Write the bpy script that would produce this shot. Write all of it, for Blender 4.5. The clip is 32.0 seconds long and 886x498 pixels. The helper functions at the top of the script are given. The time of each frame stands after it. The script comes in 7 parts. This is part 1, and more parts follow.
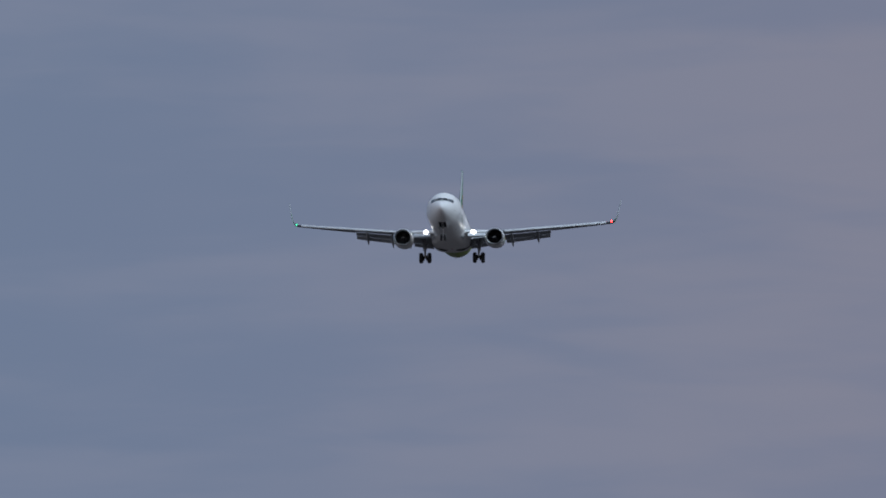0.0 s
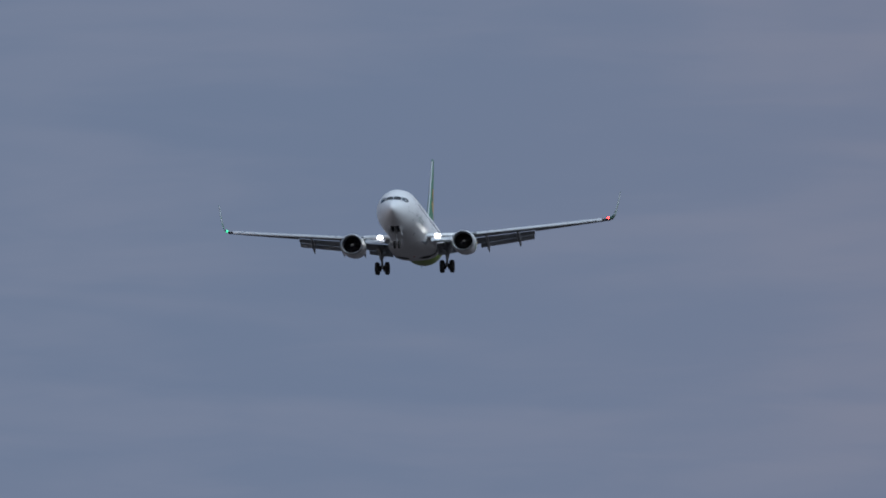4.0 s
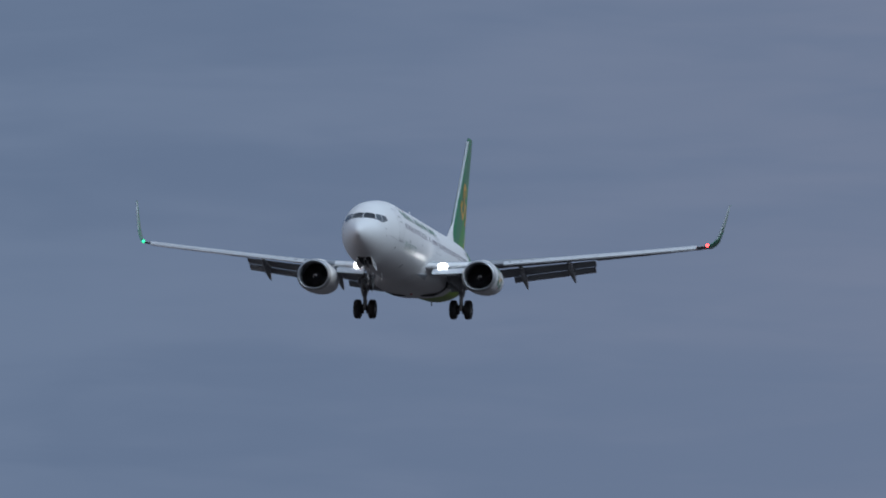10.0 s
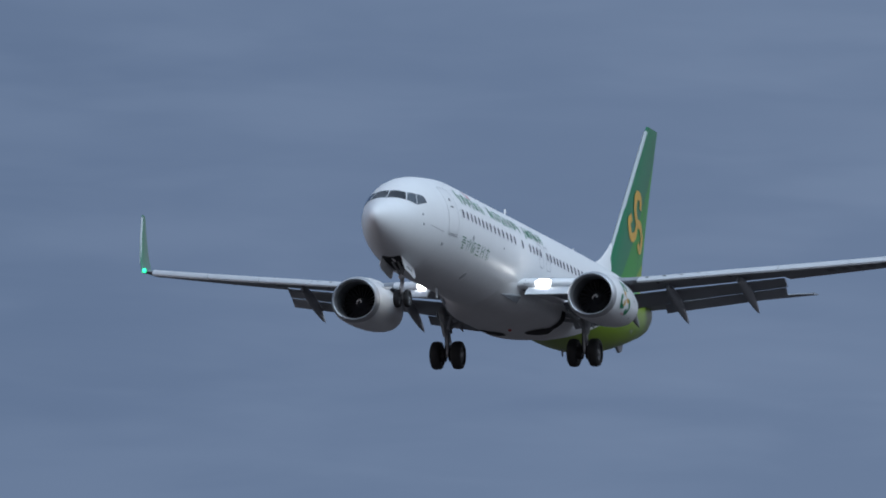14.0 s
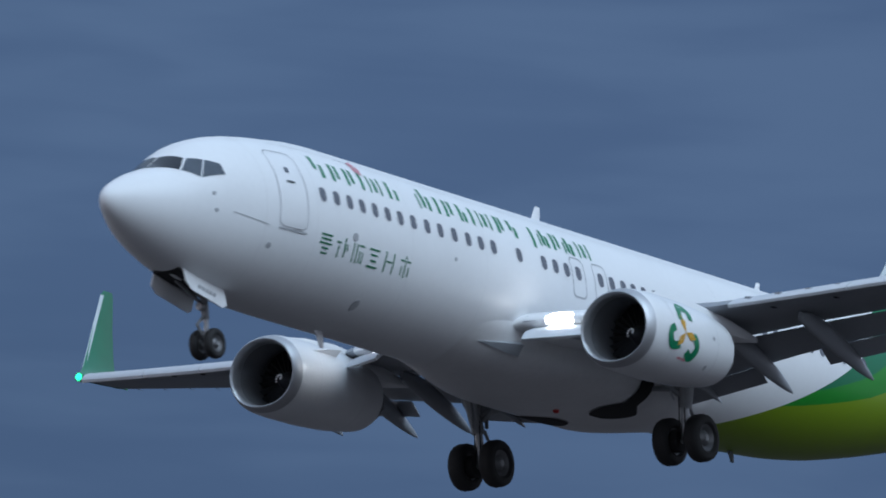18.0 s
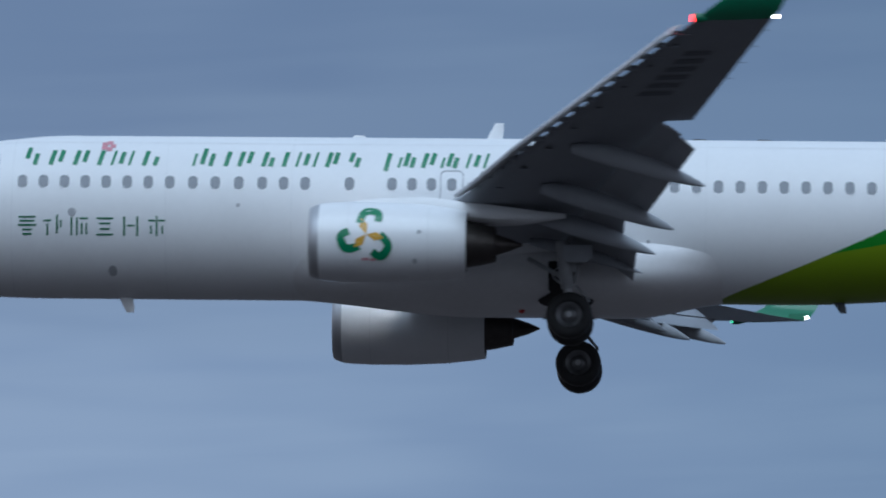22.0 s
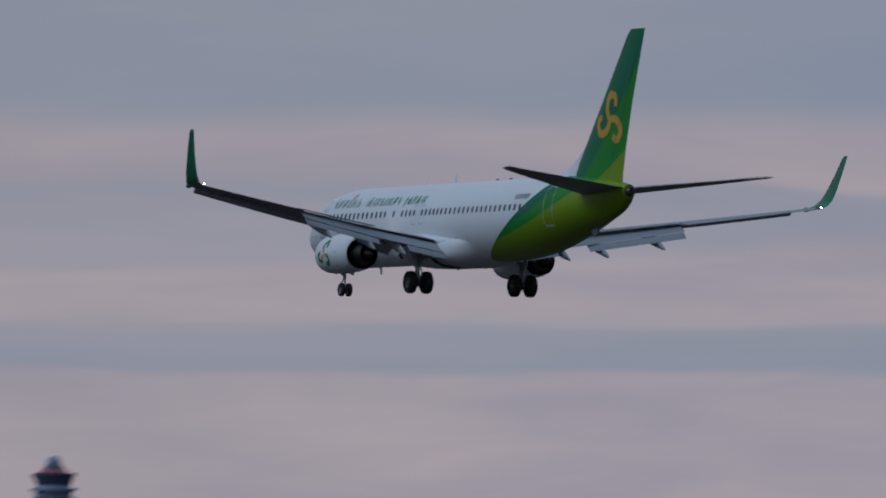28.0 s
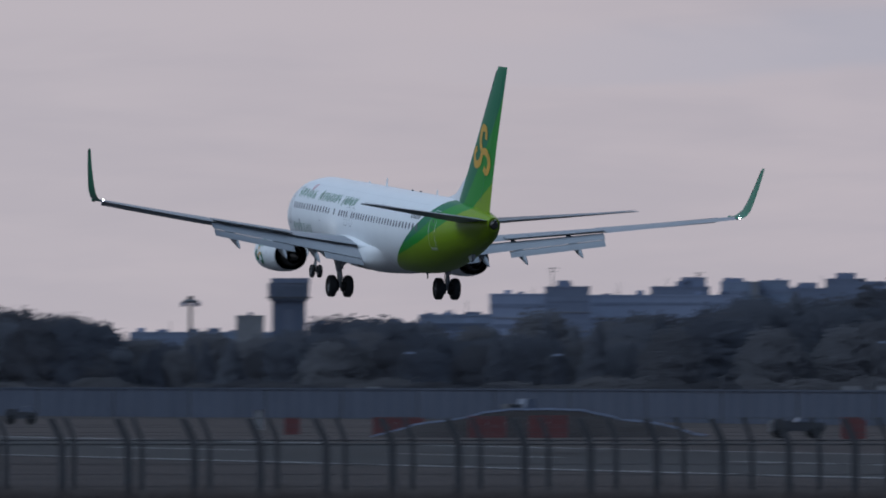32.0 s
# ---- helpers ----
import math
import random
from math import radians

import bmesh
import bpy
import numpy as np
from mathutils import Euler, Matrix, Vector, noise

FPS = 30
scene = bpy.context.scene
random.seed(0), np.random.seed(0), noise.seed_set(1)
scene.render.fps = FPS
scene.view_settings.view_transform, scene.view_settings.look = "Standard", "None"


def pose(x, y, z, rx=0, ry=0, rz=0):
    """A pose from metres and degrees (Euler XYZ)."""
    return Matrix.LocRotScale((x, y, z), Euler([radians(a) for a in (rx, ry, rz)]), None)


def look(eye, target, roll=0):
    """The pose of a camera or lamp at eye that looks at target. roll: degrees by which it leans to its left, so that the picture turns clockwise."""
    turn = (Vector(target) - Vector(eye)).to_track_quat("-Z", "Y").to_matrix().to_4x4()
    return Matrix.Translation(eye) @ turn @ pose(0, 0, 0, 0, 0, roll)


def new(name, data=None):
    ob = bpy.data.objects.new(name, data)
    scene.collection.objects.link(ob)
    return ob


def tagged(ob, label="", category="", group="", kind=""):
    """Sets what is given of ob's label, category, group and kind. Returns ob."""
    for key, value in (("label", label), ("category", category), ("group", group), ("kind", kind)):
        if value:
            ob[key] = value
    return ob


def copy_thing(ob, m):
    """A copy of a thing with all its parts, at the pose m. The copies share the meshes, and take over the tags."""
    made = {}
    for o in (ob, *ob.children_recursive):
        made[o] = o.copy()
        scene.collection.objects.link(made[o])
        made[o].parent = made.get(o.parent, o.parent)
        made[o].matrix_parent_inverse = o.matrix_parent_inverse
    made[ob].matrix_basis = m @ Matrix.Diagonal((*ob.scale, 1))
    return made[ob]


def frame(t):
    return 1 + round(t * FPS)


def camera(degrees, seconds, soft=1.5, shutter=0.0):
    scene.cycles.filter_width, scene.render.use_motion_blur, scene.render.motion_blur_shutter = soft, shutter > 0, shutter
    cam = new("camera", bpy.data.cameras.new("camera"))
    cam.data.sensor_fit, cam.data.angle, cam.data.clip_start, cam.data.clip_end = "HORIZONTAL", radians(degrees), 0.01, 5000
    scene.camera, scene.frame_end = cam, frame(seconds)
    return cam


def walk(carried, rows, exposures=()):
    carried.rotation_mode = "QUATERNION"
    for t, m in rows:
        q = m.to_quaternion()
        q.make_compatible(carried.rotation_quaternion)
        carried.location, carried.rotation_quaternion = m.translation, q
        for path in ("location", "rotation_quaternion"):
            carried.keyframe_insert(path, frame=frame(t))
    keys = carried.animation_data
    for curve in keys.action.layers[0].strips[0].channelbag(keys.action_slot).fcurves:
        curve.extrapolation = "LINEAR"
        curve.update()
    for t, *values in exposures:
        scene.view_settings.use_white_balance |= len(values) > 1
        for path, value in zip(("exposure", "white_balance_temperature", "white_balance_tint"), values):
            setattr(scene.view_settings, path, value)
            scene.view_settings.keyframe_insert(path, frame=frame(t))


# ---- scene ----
# A camera on a tripod behind an airport fence pans after an airliner that comes in to land.
# World: metres, z up, the runway's direction is -x, the camera stands at the origin, 4 m up.
cam = camera(4.193, 32.0, soft=1.8, shutter=0.65)
walk(cam, [
    (0.0, pose(0, 0, 4, 94.746, 0, -86.675)),
    (0.25, pose(0, 0, 4, 94.721, 0, -86.546)),
    (0.5, pose(0, 0, 4, 94.703, 0, -86.417)),
    (0.75, pose(0, 0, 4, 94.704, 0, -86.285)),
    (1.0, pose(0, 0, 4, 94.710, 0, -86.153)),
    (1.25, pose(0, 0, 4, 94.712, 0, -86.026)),
    (1.5, pose(0, 0, 4, 94.713, 0, -85.901)),
    (1.75, pose(0, 0, 4, 94.712, 0, -85.779)),
    (2.0, pose(0, 0, 4, 94.706, 0, -85.655)),
    (2.25, pose(0, 0, 4, 94.695, 0, -85.521)),
    (2.5, pose(0, 0, 4, 94.677, 0, -85.392)),
    (2.75, pose(0, 0, 4, 94.650, 0, -85.293)),
    (3.0, pose(0, 0, 4, 94.621, 0, -85.189)),
    (3.25, pose(0, 0, 4, 94.593, 0, -85.041)),
    (3.5, pose(0, 0, 4, 94.569, 0, -84.881)),
    (3.75, pose(0, 0, 4, 94.561, 0, -84.731)),
    (4.0, pose(0, 0, 4, 94.550, 0, -84.579)),
    (4.25, pose(0, 0, 4, 94.516, 0, -84.417)),
    (4.5, pose(0, 0, 4, 94.470, 0, -84.253)),
    (4.75, pose(0, 0, 4, 94.417, 0, -84.092)),
    (5.0, pose(0, 0, 4, 94.356, 0, -83.930)),
    (5.25, pose(0, 0, 4, 94.286, 0, -83.769)),
    (5.5, pose(0, 0, 4, 94.208, 0, -83.612)),
    (5.75, pose(0, 0, 4, 94.121, 0, -83.462)),
    (6.0, pose(0, 0, 4, 94.027, 0, -83.322)),
    (6.25, pose(0, 0, 4, 93.925, 0, -83.194)),
    (6.5, pose(0, 0, 4, 93.815, 0, -83.081)),
    (6.75, pose(0, 0, 4, 93.691, 0, -82.995)),
    (7.0, pose(0, 0, 4, 93.572, 0, -82.892)),
    (7.25, pose(0, 0, 4, 93.474, 0, -82.717)),
    (7.5, pose(0, 0, 4, 93.396, 0, -82.521)),
    (7.75, pose(0, 0, 4, 93.356, 0, -82.342)),
    (8.0, pose(0, 0, 4, 93.319, 0, -82.171)),
    (8.25, pose(0, 0, 4, 93.242, 0, -82.011)),
    (8.5, pose(0, 0, 4, 93.165, 0, -81.867)),
    (8.75, pose(0, 0, 4, 93.116, 0, -81.766)),
    (9.0, pose(0, 0, 4, 93.089, 0, -81.639)),
    (9.25, pose(0, 0, 4, 93.086, 0, -81.403)),
    (9.5, pose(0, 0, 4, 93.117, 0, -81.125)),
    (9.75, pose(0, 0, 4, 93.196, 0, -80.858)),
    (10.0, pose(0, 0, 4, 93.310, 0, -80.562)),
    (10.25, pose(0, 0, 4, 93.453, 0, -80.202)),
    (10.5, pose(0, 0, 4, 93.625, 0, -79.813)),
    (10.75, pose(0, 0, 4, 93.833, 0, -79.410)),
    (11.0, pose(0, 0, 4, 94.044, 0, -79.014)),
    (11.25, pose(0, 0, 4, 94.221, 0, -78.667)),
    (11.5, pose(0, 0, 4, 94.384, 0, -78.322)),
    (11.75, pose(0, 0, 4, 94.543, 0, -77.950)),
    (12.0, pose(0, 0, 4, 94.689, 0, -77.545)),
    (12.25, pose(0, 0, 4, 94.810, 0, -77.085)),
    (12.5, pose(0, 0, 4, 94.924, 0, -76.590)),
    (12.75, pose(0, 0, 4, 95.044, 0, -76.064)),
    (13.0, pose(0, 0, 4, 95.174, 0, -75.530)),
    (13.25, pose(0, 0, 4, 95.331, 0, -75.026)),
    (13.5, pose(0, 0, 4, 95.496, 0, -74.512)),
    (13.75, pose(0, 0, 4, 95.658, 0, -73.956)),
    (14.0, pose(0, 0, 4, 95.825, 0, -73.370)),
    (14.25, pose(0, 0, 4, 95.992, 0, -72.752)),
    (14.5, pose(0, 0, 4, 96.154, 0, -72.101)),
    (14.75, pose(0, 0, 4, 96.308, 0, -71.416)),
    (15.0, pose(0, 0, 4, 96.447, 0, -70.696)),
    (15.25, pose(0, 0, 4, 96.569, 0, -69.939)),
    (15.5, pose(0, 0, 4, 96.667, 0, -69.145)),
    (15.75, pose(0, 0, 4, 96.732, 0, -68.319)),
    (16.0, pose(0, 0, 4, 96.807, 0, -67.446)),
    (16.25, pose(0, 0, 4, 96.919, 0, -66.526)),
    (16.5, pose(0, 0, 4, 97.085, 0, -65.509)),
    (16.75, pose(0, 0, 4, 97.324, 0, -64.357)),
    (17.0, pose(0, 0, 4, 97.651, 0, -63.040)),
    (17.25, pose(0, 0, 4, 98.131, 0, -61.473)),
    (17.5, pose(0, 0, 4, 98.638, 0, -59.784)),
    (17.75, pose(0, 0, 4, 99.053, 0, -58.122)),
    (18.0, pose(0, 0, 4, 99.414, 0, -56.340)),
    (18.25, pose(0, 0, 4, 99.736, 0, -54.329)),
    (18.5, pose(0, 0, 4, 99.961, 0, -52.129)),
    (18.75, pose(0, 0, 4, 99.943, 0, -49.757)),
    (19.0, pose(0, 0, 4, 99.969, 0, -47.178)),
    (19.25, pose(0, 0, 4, 100.410, 0, -44.331)),
    (19.5, pose(0, 0, 4, 100.871, 0, -41.305)),
    (19.75, pose(0, 0, 4, 100.969, 0, -38.248)),
    (20.0, pose(0, 0, 4, 101.045, 0, -34.914)),
    (20.25, pose(0, 0, 4, 101.411, 0, -31.054)),
    (20.5, pose(0, 0, 4, 101.778, 0, -26.820)),
    (20.75, pose(0, 0, 4, 101.879, 0, -22.257)),
    (21.0, pose(0, 0, 4, 101.956, 0, -17.429)),
    (21.25, pose(0, 0, 4, 102.241, 0, -12.357)),
    (21.5, pose(0, 0, 4, 102.498, 0, -7.216)),
    (21.75, pose(0, 0, 4, 102.562, 0, -2.284)),
    (22.0, pose(0, 0, 4, 102.448, 0, 2.725)),
    (22.25, pose(0, 0, 4, 102.074, 0, 8.168)),
    (22.5, pose(0, 0, 4, 101.560, 0, 13.552)),
    (22.75, pose(0, 0, 4, 100.996, 0, 18.424)),
    (23.0, pose(0, 0, 4, 100.385, 0, 23.016)),
    (23.25, pose(0, 0, 4, 99.738, 0, 27.378)),
    (23.5, pose(0, 0, 4, 99.129, 0, 31.603)),
    (23.75, pose(0, 0, 4, 98.668, 0, 35.968)),
    (24.0, pose(0, 0, 4, 98.266, 0, 39.977)),
    (24.25, pose(0, 0, 4, 97.868, 0, 43.079)),
    (24.5, pose(0, 0, 4, 97.482, 0, 45.709)),
    (24.75, pose(0, 0, 4, 97.107, 0, 48.114)),
    (25.0, pose(0, 0, 4, 96.708, 0, 50.304)),
    (25.25, pose(0, 0, 4, 96.225, 0, 52.381)),
    (25.5, pose(0, 0, 4, 95.726, 0, 54.314)),
    (25.75, pose(0, 0, 4, 95.260, 0, 56.097)),
    (26.0, pose(0, 0, 4, 94.807, 0, 57.726)),
    (26.25, pose(0, 0, 4, 94.371, 0, 59.207)),
    (26.5, pose(0, 0, 4, 93.956, 0, 60.550)),
    (26.75, pose(0, 0, 4, 93.564, 0, 61.763)),
    (27.0, pose(0, 0, 4, 93.199, 0, 62.853)),
    (27.25, pose(0, 0, 4, 92.864, 0, 63.828)),
    (27.5, pose(0, 0, 4, 92.563, 0, 64.698)),
    (27.75, pose(0, 0, 4, 92.277, 0, 65.443)),
    (28.0, pose(0, 0, 4, 92.053, 0, 66.097)),
    (28.25, pose(0, 0, 4, 91.972, 0, 66.675)),
    (28.5, pose(0, 0, 4, 91.925, 0, 67.242)),
    (28.75, pose(0, 0, 4, 91.820, 0, 67.901)),
    (29.0, pose(0, 0, 4, 91.694, 0, 68.548)),
    (29.25, pose(0, 0, 4, 91.545, 0, 69.088)),
    (29.5, pose(0, 0, 4, 91.394, 0, 69.601)),
    (29.75, pose(0, 0, 4, 91.265, 0, 70.147)),
    (30.0, pose(0, 0, 4, 91.153, 0, 70.689)),
    (30.25, pose(0, 0, 4, 91.067, 0, 71.208)),
    (30.5, pose(0, 0, 4, 90.992, 0, 71.707)),
    (30.75, pose(0, 0, 4, 90.916, 0, 72.176)),
    (31.0, pose(0, 0, 4, 90.843, 0, 72.630)),
    (31.25, pose(0, 0, 4, 90.773, 0, 73.086)),
    (31.5, pose(0, 0, 4, 90.709, 0, 73.535)),
    (31.75, pose(0, 0, 4, 90.654, 0, 73.970)),
    (32.0, pose(0, 0, 4, 90.602, 0, 74.400)),
], exposures=[
    (0.0, -0.16, 6500, 10), (4.0, -0.18, 6500, 10), (7.0, -0.24, 6450, 10), (11.0, -0.21, 6400, 10), (13.0, -0.08, 6400, 10), (17.0, 0.05, 6200, 9), (20.0, 0.05, 6050, 9), (21.5, 0.05, 6050, 9), (22.0, -0.1, 6050, 9), (22.5, -0.53, 5900, 9),
    (23.0, -1.0, 5750, 9), (24.0, -1.4, 5600, 9), (25.5, -1.36, 5600, 9), (28.0, -1.05, 5950, 10), (29.0, -0.98, 5980, 10), (30.0, -0.79, 5980, 10), (31.0, -0.65, 5950, 10), (32.0, -0.50, 5950, 10)])

# ---- sky and light ----
world = bpy.data.worlds.new("sky")
scene.world = world
world.use_nodes = True
wn, wl = world.node_tree.nodes, world.node_tree.links
wn.clear()


def wmath(op, a, b=None, c=None):
    n = wn.new("ShaderNodeMath")
    n.operation = op
    for i, v in enumerate((a, b, c)):
        if v is None:
            continue
        if isinstance(v, (int, float)):
            n.inputs[i].default_value = v
        else:
            wl.new(v, n.inputs[i])
    return n.outputs[0]


def wramp(fac, stops, mode="EASE"):
    n = wn.new("ShaderNodeValToRGB")
    n.color_ramp.interpolation = mode
    el = n.color_ramp.elements
    while len(el) < len(stops):
        el.new(0.5)
    for e, (p, col) in zip(el, stops):
        e.position = p
        e.color = (*col, 1) if len(col) == 3 else col
    wl.new(fac, n.inputs[0])
    return n.outputs[0]


def wmix(fac, a, b, mode="MIX"):
    n = wn.new("ShaderNodeMix")
    n.data_type, n.blend_type = "RGBA", mode
    for s, v in ((n.inputs[0], fac), (n.inputs[6], a), (n.inputs[7], b)):
        if isinstance(v, (int, float)):
            s.default_value = v
        elif isinstance(v, tuple):
            s.default_value = (*v, 1)
        else:
            wl.new(v, s)
    return n.outputs[2]


def wnoise(vec, scale, detail, rough=0.5, dist=0.0):
    n = wn.new("ShaderNodeTexNoise")
    n.inputs["Scale"].default_value, n.inputs["Detail"].default_value = scale, detail
    n.inputs["Roughness"].default_value, n.inputs["Distortion"].default_value = rough, dist
    wl.new(vec, n.inputs["Vector"])
    return n.outputs["Fac"]


coord = wn.new("ShaderNodeTexCoord")
sep = wn.new("ShaderNodeSeparateXYZ")
wl.new(coord.outputs["Generated"], sep.inputs[0])
azimuth = wmath("MULTIPLY", wmath("ARCTAN2", sep.outputs[1], sep.outputs[0]), 180 / math.pi)
elevation = wmath("MULTIPLY", wmath("ARCSINE", sep.outputs[2]), 180 / math.pi)


def wvec(x, y, z=0.0):
    n = wn.new("ShaderNodeCombineXYZ")
    for i, v in enumerate((x, y, z)):
        if isinstance(v, (int, float)):
            n.inputs[i].default_value = v
        else:
            wl.new(v, n.inputs[i])
    return n.outputs[0]


# thin stratus: wide flat streaks at two sizes
streaks = wnoise(wvec(wmath("MULTIPLY", azimuth, 0.30), wmath("MULTIPLY", elevation, 1.5)), 1.0, 3.0, 0.5, 0.6)
wisps = wnoise(wvec(wmath("MULTIPLY", azimuth, 0.9), wmath("MULTIPLY", elevation, 5.0), 7.0), 1.0, 3.0, 0.55, 0.4)
cloud = wmath("ADD", wmath("MULTIPLY", streaks, 0.7), wmath("MULTIPLY", wisps, 0.3))
# the deck's colour round the horizon, from the dark east over the bright gap to the pink west
turn = wmath("ADD", wmath("DIVIDE", azimuth, 360.0), 0.5)


def at_azimuth(a):
    return a / 360.0 + 0.5


thin = wramp(turn, [(at_azimuth(-179), (0.34, 0.35, 0.42)), (at_azimuth(-140), (0.40, 0.43, 0.50)), (at_azimuth(-85), (0.45, 0.49, 0.57)), (at_azimuth(-35), (0.46, 0.49, 0.57)), (at_azimuth(-9), (0.290, 0.290, 0.367)), (at_azimuth(0), (0.249, 0.253, 0.330)), (at_azimuth(6), (0.205, 0.247, 0.356)),
                    (at_azimuth(12), (0.172, 0.233, 0.352)), (at_azimuth(30), (0.086, 0.138, 0.242)), (at_azimuth(60), (0.115, 0.19, 0.305)),
                    (at_azimuth(88), (0.170, 0.260, 0.395)), (at_azimuth(95), (0.295, 0.39, 0.54)), (at_azimuth(103), (0.72, 0.80, 0.97)), (at_azimuth(110), (2.0, 1.76, 1.70)), (at_azimuth(117), (2.1, 1.80, 1.73)), (at_azimuth(130), (1.26, 1.13, 1.16)),
                    (at_azimuth(141), (0.575, 0.62, 0.76)), (at_azimuth(154), (0.828, 0.690, 0.702)), (at_azimuth(164), (0.735, 0.634, 0.634)), (at_azimuth(167), (0.740, 0.645, 0.645)), (at_azimuth(178), (0.34, 0.35, 0.42))])
thick = wramp(turn, [(at_azimuth(-179), (0.30, 0.31, 0.37)), (at_azimuth(-140), (0.34, 0.37, 0.44)), (at_azimuth(-85), (0.38, 0.42, 0.50)), (at_azimuth(-35), (0.38, 0.41, 0.49)), (at_azimuth(-9), (0.252, 0.260, 0.348)), (at_azimuth(0), (0.206, 0.228, 0.323)), (at_azimuth(6), (0.172, 0.224, 0.338)),
                     (at_azimuth(12), (0.147, 0.205, 0.319)), (at_azimuth(30), (0.07, 0.116, 0.214)), (at_azimuth(60), (0.08, 0.14, 0.235)),
                     (at_azimuth(88), (0.148, 0.230, 0.365)), (at_azimuth(95), (0.24, 0.33, 0.485)), (at_azimuth(103), (0.58, 0.68, 0.85)), (at_azimuth(110), (1.28, 1.18, 1.19)), (at_azimuth(117), (1.22, 1.14, 1.18)), (at_azimuth(130), (0.70, 0.725, 0.80)),
                     (at_azimuth(141), (0.447, 0.527, 0.695)), (at_azimuth(154), (0.668, 0.598, 0.648)), (at_azimuth(164), (0.668, 0.586, 0.598)), (at_azimuth(167), (0.668, 0.59, 0.603)), (at_azimuth(178), (0.30, 0.31, 0.37))])
low = wmix(wramp(cloud, [(0.37, (0, 0, 0)), (0.63, (1, 1, 1))]), thick, thin)
# long grey layers over the western horizon
wavy = wmath("ADD", elevation, wmath("MULTIPLY", wmath("SUBTRACT", streaks, 0.5), 0.5))
layers = wramp(wmath("DIVIDE", wavy, 6.0), [(0.235, (0, 0, 0)), (0.25, (0.8, 0.8, 0.8)), (0.275, (0.7, 0.7, 0.7)), (0.295, (0, 0, 0)), (0.33, (0, 0, 0)), (0.35, (0.55, 0.55, 0.55)), (0.375, (0.5, 0.5, 0.5)), (0.395, (0, 0, 0)),
                                           (0.425, (0, 0, 0)), (0.46, (0.9, 0.9, 0.9)), (0.60, (0.8, 0.8, 0.8)), (0.75, (0.2, 0.2, 0.2)), (1.0, (0, 0, 0))])
west = wramp(turn, [(at_azimuth(144), (0, 0, 0)), (at_azimuth(152), (1, 1, 1)), (at_azimuth(159), (0.75, 0.75, 0.75)), (at_azimuth(162), (0.4, 0.4, 0.4)), (at_azimuth(165), (0, 0, 0))])
low = wmix(wmath("MULTIPLY", layers, west), low, (0.470, 0.535, 0.645))
# bright torn streaks under the sheet in the north-west
for height, half, a0, a1, force, hue in ((5.02, 0.19, 137, 152, 0.8, (1.02, 0.92, 0.93)), (7.55, 0.24, 122, 139, 0.80, (1.38, 1.25, 1.26)), (7.15, 0.14, 122, 139, 0.30, (0.74, 0.80, 0.92)), (8.45, 0.40, 122, 139, 0.45, (0.48, 0.56, 0.70)), (9.12, 0.26, 118, 130, 0.85, (1.40, 1.29, 1.31)), (9.25, 0.40, 129, 140, 0.5, (0.50, 0.58, 0.72))):
    torn = wmath("ADD", wmath("ADD", elevation, wmath("MULTIPLY", wmath("SUBTRACT", streaks, 0.5), 0.6)), wmath("MULTIPLY", wmath("SUBTRACT", wisps, 0.5), 0.7))
    line = wramp(wmath("MULTIPLY_ADD", wmath("SUBTRACT", torn, height), 0.5 / (2 * half), 0.5), [(0.0, (0, 0, 0)), (0.45, (force, force, force)), (0.55, (force, force, force)), (1.0, (0, 0, 0))])
    reach = wramp(turn, [(at_azimuth(a0), (0, 0, 0)), (at_azimuth(a0 + 0.27 * (a1 - a0)), (1, 1, 1)), (at_azimuth(a1 - 0.27 * (a1 - a0)), (1, 1, 1)), (at_azimuth(a1), (0, 0, 0))])
    low = wmix(wmath("MULTIPLY", line, reach), low, hue)
# a darker sheet over the bright gap, its edge falling towards the west
edge = wmath("ADD", wmath("ADD", elevation, wmath("MULTIPLY", wmath("SUBTRACT", azimuth, 92.7), 0.14)), wmath("MULTIPLY", wmath("SUBTRACT", streaks, 0.5), 2.2))
sheet = wramp(wmath("DIVIDE", edge, 20.0), [(0.59, (0, 0, 0)), (0.67, (0.9, 0.9, 0.9)), (1.0, (1, 1, 1))])
north = wramp(turn, [(at_azimuth(84), (0, 0, 0)), (at_azimuth(94), (0.8, 0.8, 0.8)), (at_azimuth(111), (1, 1, 1)), (at_azimuth(115), (0.25, 0.25, 0.25)), (at_azimuth(128), (0.25, 0.25, 0.25)), (at_azimuth(132), (1, 1, 1)), (at_azimuth(140), (0, 0, 0))])
low = wmix(wmath("MULTIPLY", sheet, north), low, wmix(1.0, low, (0.55, 0.60, 0.67), "MULTIPLY"))
# a thicker bank low in the north-east
bank_top = wmath("SUBTRACT", elevation, wmath("MULTIPLY", wmath("SUBTRACT", azimuth, 43.0), 0.068))
bank = wramp(wmath("DIVIDE", bank_top, 20.0), [(0.45, (1, 1, 1)), (0.52, (0, 0, 0))])
east = wramp(turn, [(at_azimuth(24), (0, 0, 0)), (at_azimuth(42), (0.7, 0.7, 0.7)), (at_azimuth(56), (1, 1, 1)), (at_azimuth(76), (1, 1, 1)), (at_azimuth(88), (0, 0, 0))])
low = wmix(wmath("MULTIPLY", bank, east), low, wmix(1.0, low, (0.77, 0.78, 0.79), "MULTIPLY"))
